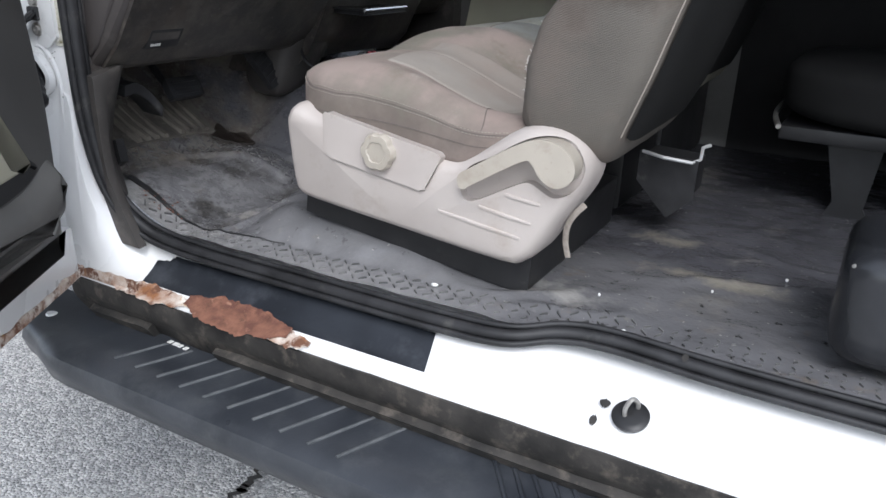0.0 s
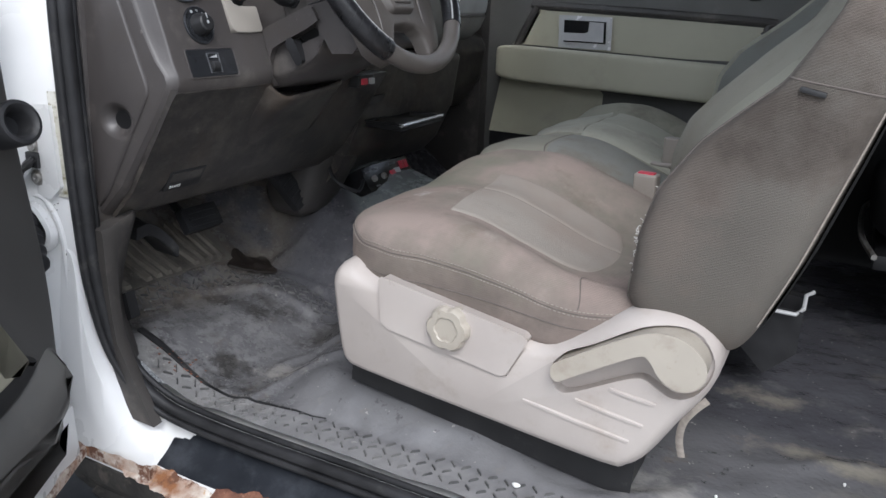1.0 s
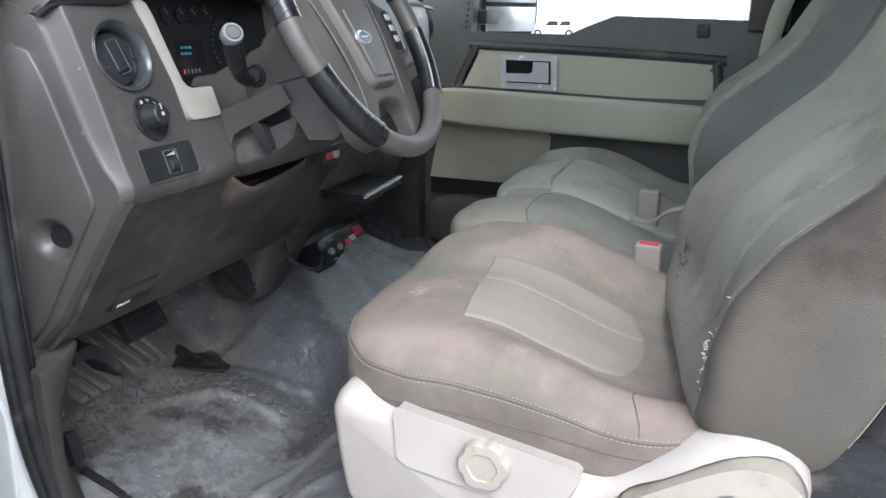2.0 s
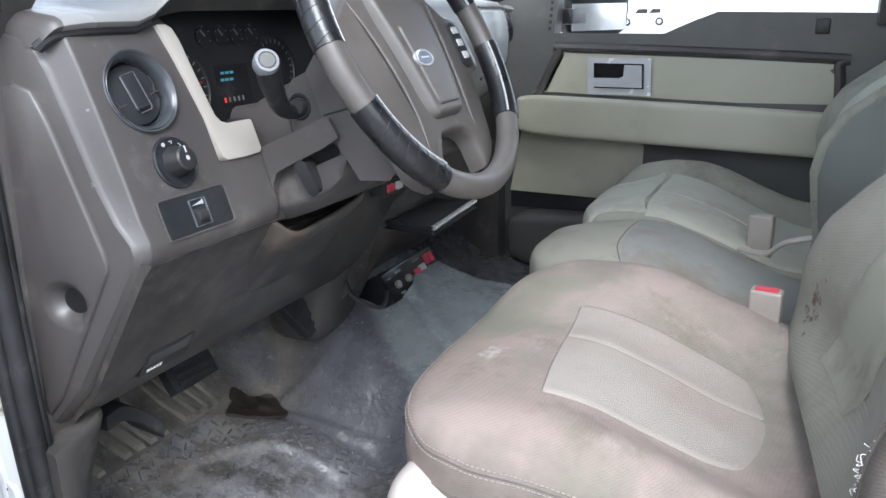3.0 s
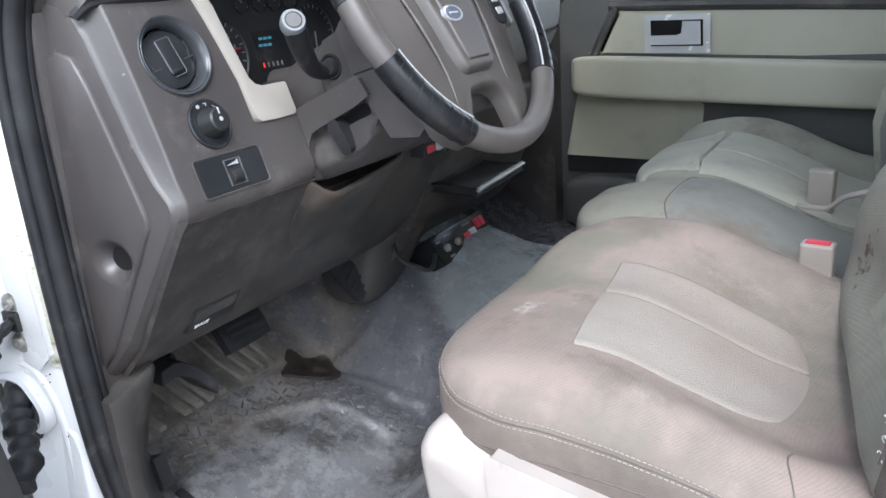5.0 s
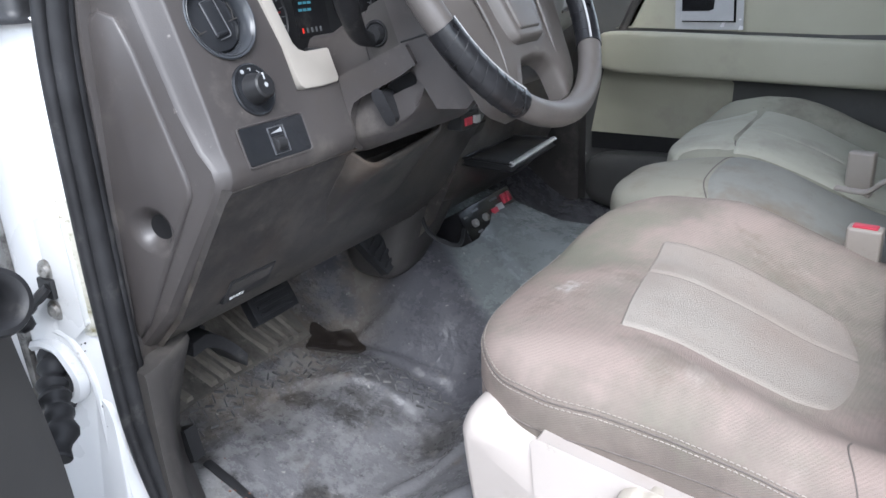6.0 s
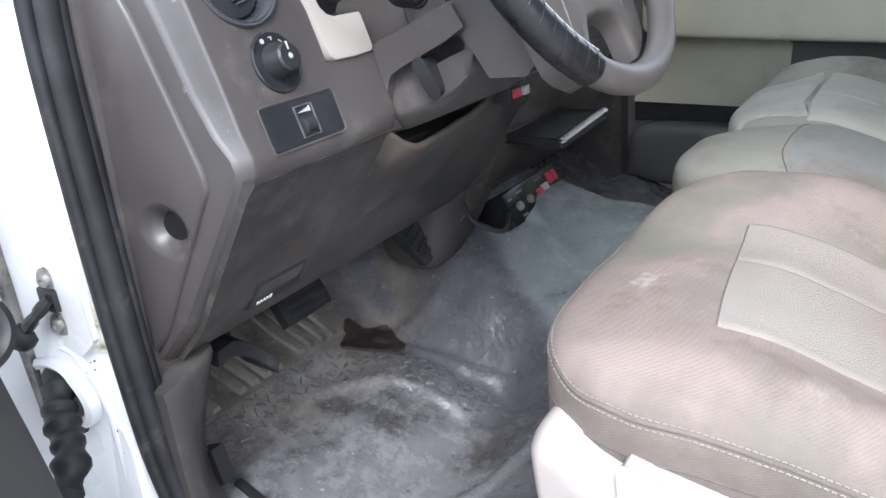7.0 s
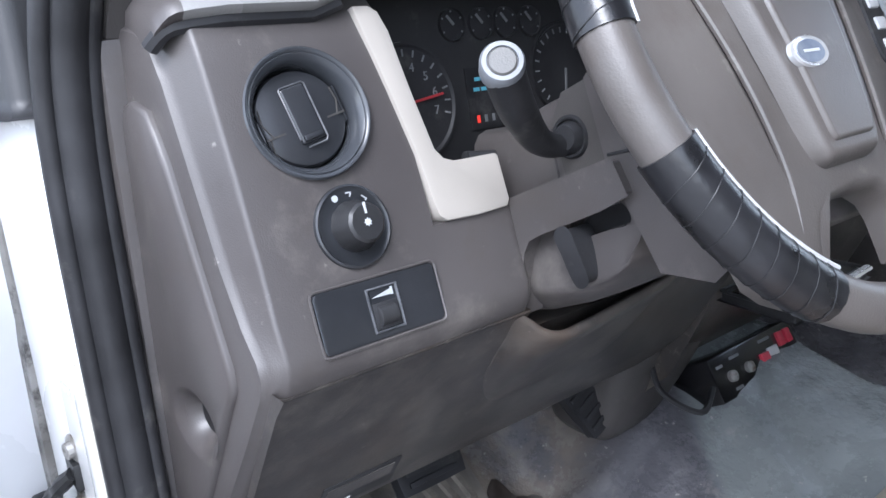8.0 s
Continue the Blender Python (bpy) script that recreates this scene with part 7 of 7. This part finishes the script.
lathe(bm, [(0.0, 0.0012), (0.0125, 0.0012), (0.0142, 0.0018), (0.0155, 0.0008), (0.016, -0.002)], em_axes @ Matrix.Diagonal((1.34, 0.68, 1, 1)), 32)
badge = part("emblem", bm, CHROME, hub, "oval silver emblem")
bm = bmesh.new()
lathe(bm, [(0.0, 0.0018), (0.0118, 0.0016), (0.0120, 0.0)], em_axes @ Matrix.Diagonal((1.30, 0.64, 1, 1)), 28)
part("emblem_field", bm, NAVY, badge, "dark blue field")
bm = bmesh.new()
box(bm, (-0.009, -0.0008, 0.0014), (0.009, 0.0010, 0.0021), em_axes)
part("emblem_mark", bm, SILVER, badge)
bm = bmesh.new()
lathe(bm, [(0.05, -0.09), (0.062, -0.03), (0.06, 0.0), (0.0, 0.004)], Matrix.Translation(WC - WN * 0.040) @ em_axes.to_3x3().to_4x4(), 28)
part("wheel_boss", bm, DASH, wheel)

# ---- under the dash ----
def pedal(name, label, c, w, h, tilt, turn=0.0, ribs=4, lean=0.0):
    p = thing(name, c, label, "pedal")
    m = Matrix.Translation(c) @ pose(0, 0, 0, lean, 0, 0) @ pose(0, 0, 0, 0, -tilt, turn)
    bm = bmesh.new()
    prism(bm, rounded([(-w * 0.40, -h / 2), (w * 0.40, -h / 2), (w / 2, -h * 0.40), (w / 2, h * 0.40), (w * 0.40, h / 2), (-w * 0.40, h / 2), (-w / 2, h * 0.40), (-w / 2, -h * 0.40)], 3), "x", -0.008, 0.008, m)
    pad = part("pad", bm, RUBBER, p, "black rubber pedal pad", bevel=0.003, seg=2)
    for i in range(ribs):
        bm = bmesh.new()
        z = -h / 2 + h * (i + 0.8) / (ribs + 0.6)
        box(bm, (0.0075, -w * 0.38, z - 0.003), (0.011, w * 0.38, z + 0.003), m)
        part("pad_rib", bm, RUBBER, pad, bevel=0.001)
    bm = bmesh.new()
    tube(bm, smooth_path([m @ Vector((-0.008, 0, h * 0.2)), m @ Vector((-0.05, 0, h * 0.9)), m @ Vector((-0.10, 0, 0.28))], 5), 0.009, 8)
    part("arm", bm, BLACK, p)
    return p


pedal("brake_pedal", "black brake pedal above the floor", (-0.655, -0.452, 0.950), 0.088, 0.046, 30, 0, 3)
pedal("accelerator_pedal", "tall black accelerator pedal with ribbed pad", (-0.604, -0.250, 0.982), 0.042, 0.105, 18, 0, 6, 30)
park = thing("parking_brake_pedal", (-0.635, -0.600, 0.945), "curved dusty black parking brake pedal at the kick panel", "pedal")
bm = bmesh.new()
sheet(bm, lambda u, v: (-0.655 + 0.062 * v + 0.010 * u, -0.652 + 0.080 * u, 0.994 - 0.004 * v - 0.058 * max(u - 0.25, 0) ** 1.6 * 1.5 - 0.02 * max(0.25 - u, 0)), span(0, 1, 12), span(0, 1, 6))
r = bmesh.ops.extrude_face_region(bm, geom=bm.faces[:])
bmesh.ops.translate(bm, vec=(-0.006, 0.002, -0.024), verts=[g for g in r["geom"] if isinstance(g, bmesh.types.BMVert)])
part("pad", bm, RUBBER, park, "curved dusty pedal pad", bevel=0.004)
bm = bmesh.new()
tube(bm, smooth_path([(-0.64, -0.60, 0.970), (-0.69, -0.60, 1.0), (-0.72, -0.60, 1.12)], 4), 0.008, 8)
part("arm", bm, BLACK, park)
foot = thing("dead_pedal", (-0.70, -0.56, 0.84), "ribbed brown dusty rubber foot rest", "foot rest")
bm = bmesh.new()
def toe(x, y, lift):
    return (x, y, floor_z(x, y) + lift)


loft(bm, [[toe(x, y, k) for x, k in ((-0.700, -0.006), (-0.698, 0.004), (-0.745, 0.006), (-0.795, 0.006), (-0.800, -0.006))] for y in span(-0.652, -0.325, 16)])
base = part("pad", bm, MUDMAT, foot, sharp=50)
for i in range(13):
    y = -0.640 + i * 0.0245
    if i % 5 == 3:
        continue
    bm = bmesh.new()
    skew = 0.018
    rings = []
    for x in span(-0.702, -0.792, 7):
        q = y + skew * (x + 0.70) / 0.09
        rings.append([toe(x, q - 0.0075, 0.003), toe(x, q - 0.0045, 0.0125), toe(x, q + 0.0045, 0.0125), toe(x, q + 0.0075, 0.003)])
    loft(bm, rings)
    part("pad_rib", bm, DUSTRUBBER, base, sharp=50)
bm = bmesh.new()
def scrap(u, v):
    """A ragged four-sided scrap draped over the foot of the toe board."""
    a, b, c, d = Vector((-0.678, -0.357)), Vector((-0.606, -0.290)), Vector((-0.712, -0.306)), Vector((-0.660, -0.262))
    p = (a * (1 - u) + b * u) * (1 - v) + (c * (1 - u) + d * u) * v
    p += Vector((0.010 * noise.noise(Vector((u * 3, v * 3, 8))), 0.010 * noise.noise(Vector((u * 3, v * 3, 2)))))
    return (p.x, p.y, floor_z(p.x, p.y) + 0.007 + 0.006 * noise.noise(Vector((u * 4, v * 4, 5))))


sheet(bm, scrap, span(0, 1, 16), span(0, 1, 12))
r = bmesh.ops.extrude_face_region(bm, geom=bm.faces[:])
bmesh.ops.translate(bm, vec=(-0.001, -0.001, -0.004), verts=[g for g in r["geom"] if isinstance(g, bmesh.types.BMVert)])
tagged(part("wet_leaf_scrap", bm, WETLEAF), "dark wet scrap lying on the rubber mat", "debris")
bm = bmesh.new()
rings = []
for z, x0, x1, y0, y1 in ((1.17, -0.70, -0.475, -0.25, -0.02), (1.10, -0.70, -0.505, -0.24, -0.03), (1.03, -0.70, -0.535, -0.230, -0.05), (0.97, -0.70, -0.556, -0.232, -0.085), (0.945, -0.69, -0.566, -0.236, -0.105), (0.925, -0.68, -0.576, -0.232, -0.125), (0.912, -0.67, -0.588, -0.222, -0.145), (0.905, -0.65, -0.602, -0.208, -0.165)):
    ring_ = []
    for i in range(20):
        a = 2 * math.pi * i / 20
        c, q = math.cos(a), math.sin(a)
        ring_.append(((x0 + x1) / 2 + (x1 - x0) / 2 * math.copysign(abs(c) ** 0.5, c), (y0 + y1) / 2 + (y1 - y0) / 2 * math.copysign(abs(q) ** 0.5, q), z))
    rings.append(ring_)
loft(bm, rings)
tagged(part("tunnel_side_panel", bm, DARK, sharp=60), "dark rounded side panel hanging below the centre stack", "trim panel", kind="structure")

ctrl = thing("brake_controller", (-0.50, -0.05, 0.96), "black trailer brake controller with red buttons under the dash", "controller")
BM_ = Matrix.Translation((-0.524, 0.006, 0.972)) @ pose(0, 0, 0, 0, -30, 0) @ Matrix.Diagonal((1, 1.32, 1.25, 1))
bm = bmesh.new()
box(bm, (-0.06, -0.075, -0.024), (0.012, 0.075, 0.024), BM_)
case = part("case", bm, GLOSSBLACK, ctrl, bevel=0.004)
for y, w, z in ((0.010, 0.007, -0.004), (0.046, 0.005, 0.009), (0.060, 0.005, 0.009)):
    bm = bmesh.new()
    box(bm, (0.010, y - w, z - 0.008), (0.017, y + w, z + 0.008), BM_)
    part("red_button", bm, RED, case, "red button", bevel=0.002)
bm = bmesh.new()
box(bm, (0.011, 0.018, -0.008), (0.015, 0.036, 0.006), BM_)
part("slide", bm, SILVER, case, bevel=0.001)
for y, z, w in ((-0.062, 0.012, 0.005), (-0.035, 0.015, 0.008), (0.02, 0.016, 0.010), (0.025, -0.016, 0.012), (-0.045, -0.016, 0.006)):
    bm = bmesh.new()
    box(bm, (0.011, y - w, z - 0.0015), (0.0132, y + w, z + 0.0015), BM_)
    part("label_bar", bm, TICKGREY, case)
for y in (-0.05, -0.02):
    bm = bmesh.new()
    lathe(bm, [(0.006, -0.002), (0.006, 0.006), (0.004, 0.008), (0, 0.008)], BM_ @ Matrix.Translation((0.012, y, -0.002)) @ pose(0, 0, 0, 0, 90, 0), 14)
    part("screw", bm, STEEL, case)
bm = bmesh.new()
tube(bm, smooth_path([(-0.50, -0.12, 0.985), (-0.49, -0.16, 0.97), (-0.53, -0.19, 1.0), (-0.56, -0.17, 1.06)], 6), 0.004, 6)
part("cable", bm, RUBBER, ctrl, "black cable")
tray = thing("cup_tray", (-0.44, -0.04, 1.11), "pulled-out black tray with a bright silver front edge", "cup holder")
bm = bmesh.new()
TR = [(-0.393, -0.140), (-0.408, 0.060), (-0.500, 0.062), (-0.490, -0.128)]
prism(bm, TR, "z", 1.105, 1.116)
plate = part("tray", bm, BLACK, tray, bevel=0.004)
bm = bmesh.new()
prism(bm, offset(TR, 0.012), "z", 1.1150, 1.1175)
part("tray_well", bm, GLOSSBLACK, plate, "black glossy well", bevel=0.001)
bm = bmesh.new()
tube(bm, [(*TR[0], 1.117), (*TR[1], 1.117)], 0.006, 8, flat=0.7)
part("bright_edge", bm, CHROME, plate, "bright metal edge")
for i, j in ((1, 2), (2, 3), (3, 0)):
    bm = bmesh.new()
    tube(bm, [(*TR[i], 1.117), (*TR[j], 1.117)], 0.0022, 6)
    part("frame_edge", bm, BLACK, plate, "thin black frame")

sw = thing("accessory_switch", (-0.40, -0.28, 1.215), "small red lit switch under the column", "switch")
bm = bmesh.new()
box(bm, (-0.41, -0.305, 1.205), (-0.385, -0.255, 1.228))
sb = part("case", bm, BLACK, sw, bevel=0.003)
bm = bmesh.new()
box(bm, (-0.387, -0.298, 1.211), (-0.382, -0.280, 1.222))
part("red_key", bm, RED, sb, bevel=0.001)
bm = bmesh.new()
box(bm, (-0.387, -0.274, 1.211), (-0.380, -0.260, 1.222))
part("clear_key", bm, SILVER, sb, bevel=0.001)

# ---- passenger door ----
pdoor = thing("passenger_door", (0.0, 0.78, 0.7), "closed passenger door with olive beige armrest and window", "door", kind="structure")
bm = bmesh.new()
prism(bm, [(-0.64, 0.70), (0.34, 0.70), (0.34, 1.425), (-0.085, 1.437), (-0.150, 1.412), (-0.205, 1.388), (-0.49, 1.393), (-0.64, 1.393)], "y", 0.752, 0.84)
part("panel", bm, DOORGREY, pdoor, "dark grey door panel", bevel=0.008, seg=3, min_angle=50)
bm = bmesh.new()
prism(bm, [(-0.64, 1.39), (-0.492, 1.39), (-0.476, 1.545), (-0.30, 1.90), (-0.40, 1.92), (-0.64, 1.50)], "y", 0.7545, 0.83)
part("window_post", bm, DOORGREY, pdoor, bevel=0.006)
bm = bmesh.new()
for k in range(9):
    z = 1.412 + 0.016 * k
    x = -0.500 + 0.103 * (z - 1.39)
    box(bm, (x - 0.004, 0.7525, z - 0.004), (x + 0.004, 0.757, z + 0.004))
part("perforation", bm, BLACK, pdoor, "row of small dark slots in the window post")
bm = bmesh.new()
box(bm, (0.245, 0.72, 1.41), (0.34, 0.84, 1.93))
part("rear_post", bm, DARK, pdoor, "dark rear post", bevel=0.006)
bm = bmesh.new()
box(bm, (-0.30, 0.70, 1.88), (0.34, 0.83, 1.95))
part("window_header", bm, DOORGREY, pdoor, bevel=0.006)
bm = bmesh.new()
box(bm, (-0.52, 0.80, 1.37), (0.26, 0.804, 1.92))
pane = part("window_pane", bm, GLASS, pdoor, "clear side window")
pane.visible_shadow = False
bm = bmesh.new()
prism(bm, rounded([(-0.500, 1.255), (-0.455, 1.345), (-0.425, 1.350), (0.140, 1.327), (0.163, 1.312), (0.170, 1.237), (-0.49, 1.252)], 3), "y", 0.748, 0.77)
part("upper_insert", bm, DOORPANEL, pdoor, "olive vinyl insert", bevel=0.006, seg=3)
bm = bmesh.new()
tube(bm, smooth_path([(-0.53, 0.752, 1.235), (-0.47, 0.75, 1.352), (-0.43, 0.75, 1.365), (0.15, 0.75, 1.340), (0.182, 0.75, 1.322), (0.19, 0.752, 1.22)], 6), 0.012, 8)
part("insert_surround", bm, DARK, pdoor, "dark moulded surround")
bm = bmesh.new()
blob(bm, lambda a, b, c: (-0.165 + 0.395 * a, 0.712 + 0.055 * b, 1.189 - 0.014 * a + (0.046 - 0.008 * b) * c), 9, 24)
arm = part("armrest", bm, DOORPANEL, pdoor, "padded olive beige armrest")
for x0, x1 in ((-0.39, -0.335), (-0.22, -0.10)):
    bm = bmesh.new()
    box(bm, (x0, 0.690, 1.236), (x1, 0.706, 1.2405 - 0.02 * (x0 + 0.3)))
    part("switch_slot", bm, DARK, arm, bevel=0.002)
bm = bmesh.new()
prism(bm, [(-0.56, 1.145), (-0.255, 1.13), (-0.245, 1.12), (-0.25, 0.985), (-0.59, 0.99)], "y", 0.735, 0.77)
part("lower_insert", bm, DOORPANEL, pdoor, "olive lower insert", bevel=0.008, seg=3)
# black strip that stands for the shade inside the slot
bm = bmesh.new()
box(bm, (-0.60, 0.742, 0.935), (-0.2, 0.76, 0.982))
part("pocket_slot", bm, BLACK, pdoor, "black strip for the shaded pocket slot", bevel=0.004)
bm = bmesh.new()
blob(bm, lambda a, b, c: (-0.30 + 0.30 * a, 0.725 + 0.045 * b, 0.86 + 0.078 * c), 5, 12)
part("map_pocket", bm, DOORGREY, pdoor, "moulded lower pocket")
bm = bmesh.new()
prism(bm, [(-0.387, 1.336), (-0.236, 1.334), (-0.233, 1.251), (-0.384, 1.253)], "y", 0.738, 0.76)
hb = part("handle_bezel", bm, SATIN, pdoor, "satin silver handle bezel", bevel=0.004)
bm = bmesh.new()
prism(bm, [(-0.370, 1.323), (-0.252, 1.321), (-0.250, 1.268), (-0.368, 1.270)], "y", 0.7355, 0.75)
part("handle_cup", bm, GLOSSBLACK, hb, "black handle cup", bevel=0.004)
bm = bmesh.new()
prism(bm, [(-0.366, 1.286), (-0.305, 1.286), (-0.290, 1.292), (-0.288, 1.318), (-0.256, 1.317), (-0.254, 1.274), (-0.366, 1.275)], "y", 0.722, 0.737)
part("handle_lever", bm, SILVER, hb, "chrome pull handle", bevel=0.006, seg=4)
bm = bmesh.new()
box(bm, (0.125, 0.742, 1.392), (0.155, 0.765, 1.425))
part("lock_pin", bm, BLACK, pdoor, "black lock knob", bevel=0.004)
far_belt = thing("seat_belt", (0.27, 0.70, 1.45), "brown seat belt webbing hanging at the far post", "seat belt")
bm = bmesh.new()
tube(bm, smooth_path([(0.333, 0.7, 1.522), (0.308, 0.7, 1.441), (0.295, 0.7, 1.344)], 6), 0.0035, 8, flat=6.0, side=(1, 0, 0.3))
part("webbing", bm, DOORPANEL, far_belt)
bm = bmesh.new()
blob(bm, lambda a, b, c: (0.295 + 0.03 * a, 0.7 + 0.012 * b, 1.344 - 0.01 + 0.018 * c), 4, 8)
part("guide", bm, DOORGREY, far_belt, "grey belt guide")
mirror = thing("side_mirror", (-0.44, 1.0, 1.4), "dark towing side mirror with two glasses outside the passenger window", "mirror")
MM = pose(-0.445, 1.035, 1.525, 0, 0, -42)
bm = bmesh.new()
blob(bm, lambda a, b, c: MM @ Vector((-0.035 + 0.035 * a, 0.105 * b, 0.140 * c)), 7, 12)
house = part("housing", bm, BLACK, mirror)
bm = bmesh.new()
box(bm, (-0.002, -0.090, -0.040), (0.003, 0.090, 0.125), MM)
part("mirror_glass", bm, CHROME, house, "upper mirror glass", bevel=0.002)
bm = bmesh.new()
box(bm, (-0.002, -0.090, -0.126), (0.003, 0.090, -0.052), MM)
part("mirror_glass", bm, CHROME, house, "lower wide mirror glass", bevel=0.002)
bm = bmesh.new()
box(bm, (-0.49, 0.83, 1.42), (-0.46, 0.96, 1.46))
part("arm", bm, BLACK, mirror, bevel=0.006)

# ---- far beyond the passenger window ----
car = thing("parked_car", (-15.0, 70.0, GROUND), "white parked car far across the lot", "car")
bm = bmesh.new()
loft(bm, [[(-15.0 + x, 70.0 + y, GROUND + z) for y, z in ((-w, 0.28), (-w - 0.04, 0.6), (-w, h), (w, h), (w + 0.04, 0.6), (w, 0.28))] for x, w, h in ((-2.25, 0.70, 0.72), (-2.1, 0.85, 0.84), (-1.0, 0.90, 0.98), (1.6, 0.90, 1.02), (2.1, 0.86, 0.98), (2.25, 0.78, 0.85))])
body = part("body", bm, WHITE, car, bevel=0.05)
bm = bmesh.new()
loft(bm, [[(-15.0 + x0, 69.18, GROUND + z), (-15.0 + x1, 69.18, GROUND + z), (-15.0 + x1, 70.82, GROUND + z), (-15.0 + x0, 70.82, GROUND + z)] for z, x0, x1 in ((0.97, -1.1, 2.05), (1.40, -0.45, 1.75), (1.52, -0.2, 1.5))])
part("cabin", bm, WHITE, car, bevel=0.05)
for x0, x1 in ((-0.75, 0.35), (0.45, 1.45)):
    bm = bmesh.new()
    prism(bm, [(-15.0 + x0, GROUND + 1.02), (-15.0 + x1, GROUND + 1.02), (-15.0 + x1, GROUND + 1.38), (-15.0 + x0 + 0.3, GROUND + 1.38)], "y", 69.15, 69.2)
    part("side_window", bm, BLACK, car, "dark side window")
for x in (-1.4, 1.4):
    bm = bmesh.new()
    lathe(bm, [(0.0, 0.0), (0.2, 0.0), (0.22, 0.03), (0.33, 0.03), (0.34, 0.0), (0.34, -0.2)], facing((-15.0 + x, 69.06, GROUND + 0.34), (0, -1, 0)), 24)
    wh = part("wheel", bm, RUBBER, car, "dark tyre")
    bm = bmesh.new()
    lathe(bm, [(0.0, 0.04), (0.06, 0.04), (0.18, 0.01), (0.205, 0.03)], facing((-15.0 + x, 69.055, GROUND + 0.34), (0, -1, 0)), 20, 5, 0.2)
    part("rim", bm, SILVER, wh)
shed = thing("far_building", (-18.0, 120.0, GROUND), "long pale low building beyond the lot", "building")
bm = bmesh.new()
box(bm, (-60.0, 118.0, GROUND - 0.2), (25.0, 130.0, 5.2))
wallp = part("wall", bm, WHITE, shed)
bm = bmesh.new()
prism(bm, [(117.3, 5.0), (117.3, 5.3), (124.0, 7.4), (130.7, 5.3), (130.7, 5.0)], "x", -60.6, 25.6)
part("roof", bm, DOORGREY, shed, "grey low roof")
for i in range(14):
    bm = bmesh.new()
    box(bm, (-57.0 + i * 5.8, 117.9, 1.3), (-54.6 + i * 5.8, 118.1, 3.0))
    part("window", bm, SILVER, wallp, "pale window")

# ---- rear of the cab ----
rear_seat = thing("rear_seat", (0.75, 0.4, 0.74), "dark grey folding rear seat on metal legs", "seat")
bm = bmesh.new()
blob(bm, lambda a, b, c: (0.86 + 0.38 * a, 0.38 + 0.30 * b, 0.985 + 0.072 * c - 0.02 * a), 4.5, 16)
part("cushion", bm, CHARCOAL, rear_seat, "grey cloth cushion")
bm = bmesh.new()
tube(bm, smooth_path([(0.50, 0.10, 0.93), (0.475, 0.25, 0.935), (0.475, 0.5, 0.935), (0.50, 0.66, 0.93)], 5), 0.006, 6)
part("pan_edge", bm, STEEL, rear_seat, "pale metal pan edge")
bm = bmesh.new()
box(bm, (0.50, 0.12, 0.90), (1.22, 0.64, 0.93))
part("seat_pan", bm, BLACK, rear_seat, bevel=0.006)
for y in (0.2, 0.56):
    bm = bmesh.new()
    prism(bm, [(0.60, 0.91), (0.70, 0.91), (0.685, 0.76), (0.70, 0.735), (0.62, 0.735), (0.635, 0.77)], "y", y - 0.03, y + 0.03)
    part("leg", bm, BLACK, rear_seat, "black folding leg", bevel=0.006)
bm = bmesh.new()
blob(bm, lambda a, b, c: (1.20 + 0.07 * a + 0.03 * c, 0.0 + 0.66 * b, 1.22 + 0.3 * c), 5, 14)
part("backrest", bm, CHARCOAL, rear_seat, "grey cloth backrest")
bm = bmesh.new()
blob(bm, lambda a, b, c: (0.80 + 0.125 * a, -0.50 + 0.125 * b - 0.006 * c, 0.835 + 0.085 * c), 6, 12)
boxy = thing("corner_cover", (0.8, -0.5, 0.74), "glossy black moulded plastic cover on the rear floor", "plastic cover")
part("cover", bm, VENTBLACK, boxy)
bm = bmesh.new()
lathe(bm, [(0.003, -0.002), (0.0025, 0.001), (0, 0.0015)], facing((0.69, -0.612, 0.895), (-0.6, -1, 0.2)), 10)
part("screw", bm, STEEL, boxy)
slide = thing("seat_release_bar", (0.36, -0.2, 0.86), "pale metal seat slide bar behind the front seat", "bar")
bm = bmesh.new()
tube(bm, [(0.30, -0.20, 0.905), (0.345, -0.22, 0.903), (0.395, -0.205, 0.897), (0.405, -0.18, 0.900), (0.405, -0.175, 0.922), (0.415, -0.16, 0.925)], 0.0035, 8)
part("bar", bm, SILVER, slide)
bm = bmesh.new()
prism(bm, [(0.30, 0.90), (0.40, 0.895), (0.40, 0.83), (0.36, 0.79), (0.30, 0.85)], "y", -0.20, -0.10)
part("mount", bm, RUBBER, slide, bevel=0.006)
for i, (x, y) in enumerate(((0.11, -0.66), (0.42, -0.645), (0.35, -0.55), (0.60, -0.30), (0.50, -0.42))):
    bm = bmesh.new()
    s = (0.006, 0.003, 0.002, 0.0025, 0.002)[i]
    blob(bm, lambda a, b, c: (x + s * a * (1 + 0.4 * b), y + s * 0.7 * b, floor_z(x, y) + 0.004 + 0.003 * c), 2.0, 4)
    tagged(part("litter_crumb", bm, LABELWHITE), "small pale crumb of litter on the rubber floor", "litter", "litter crumbs")
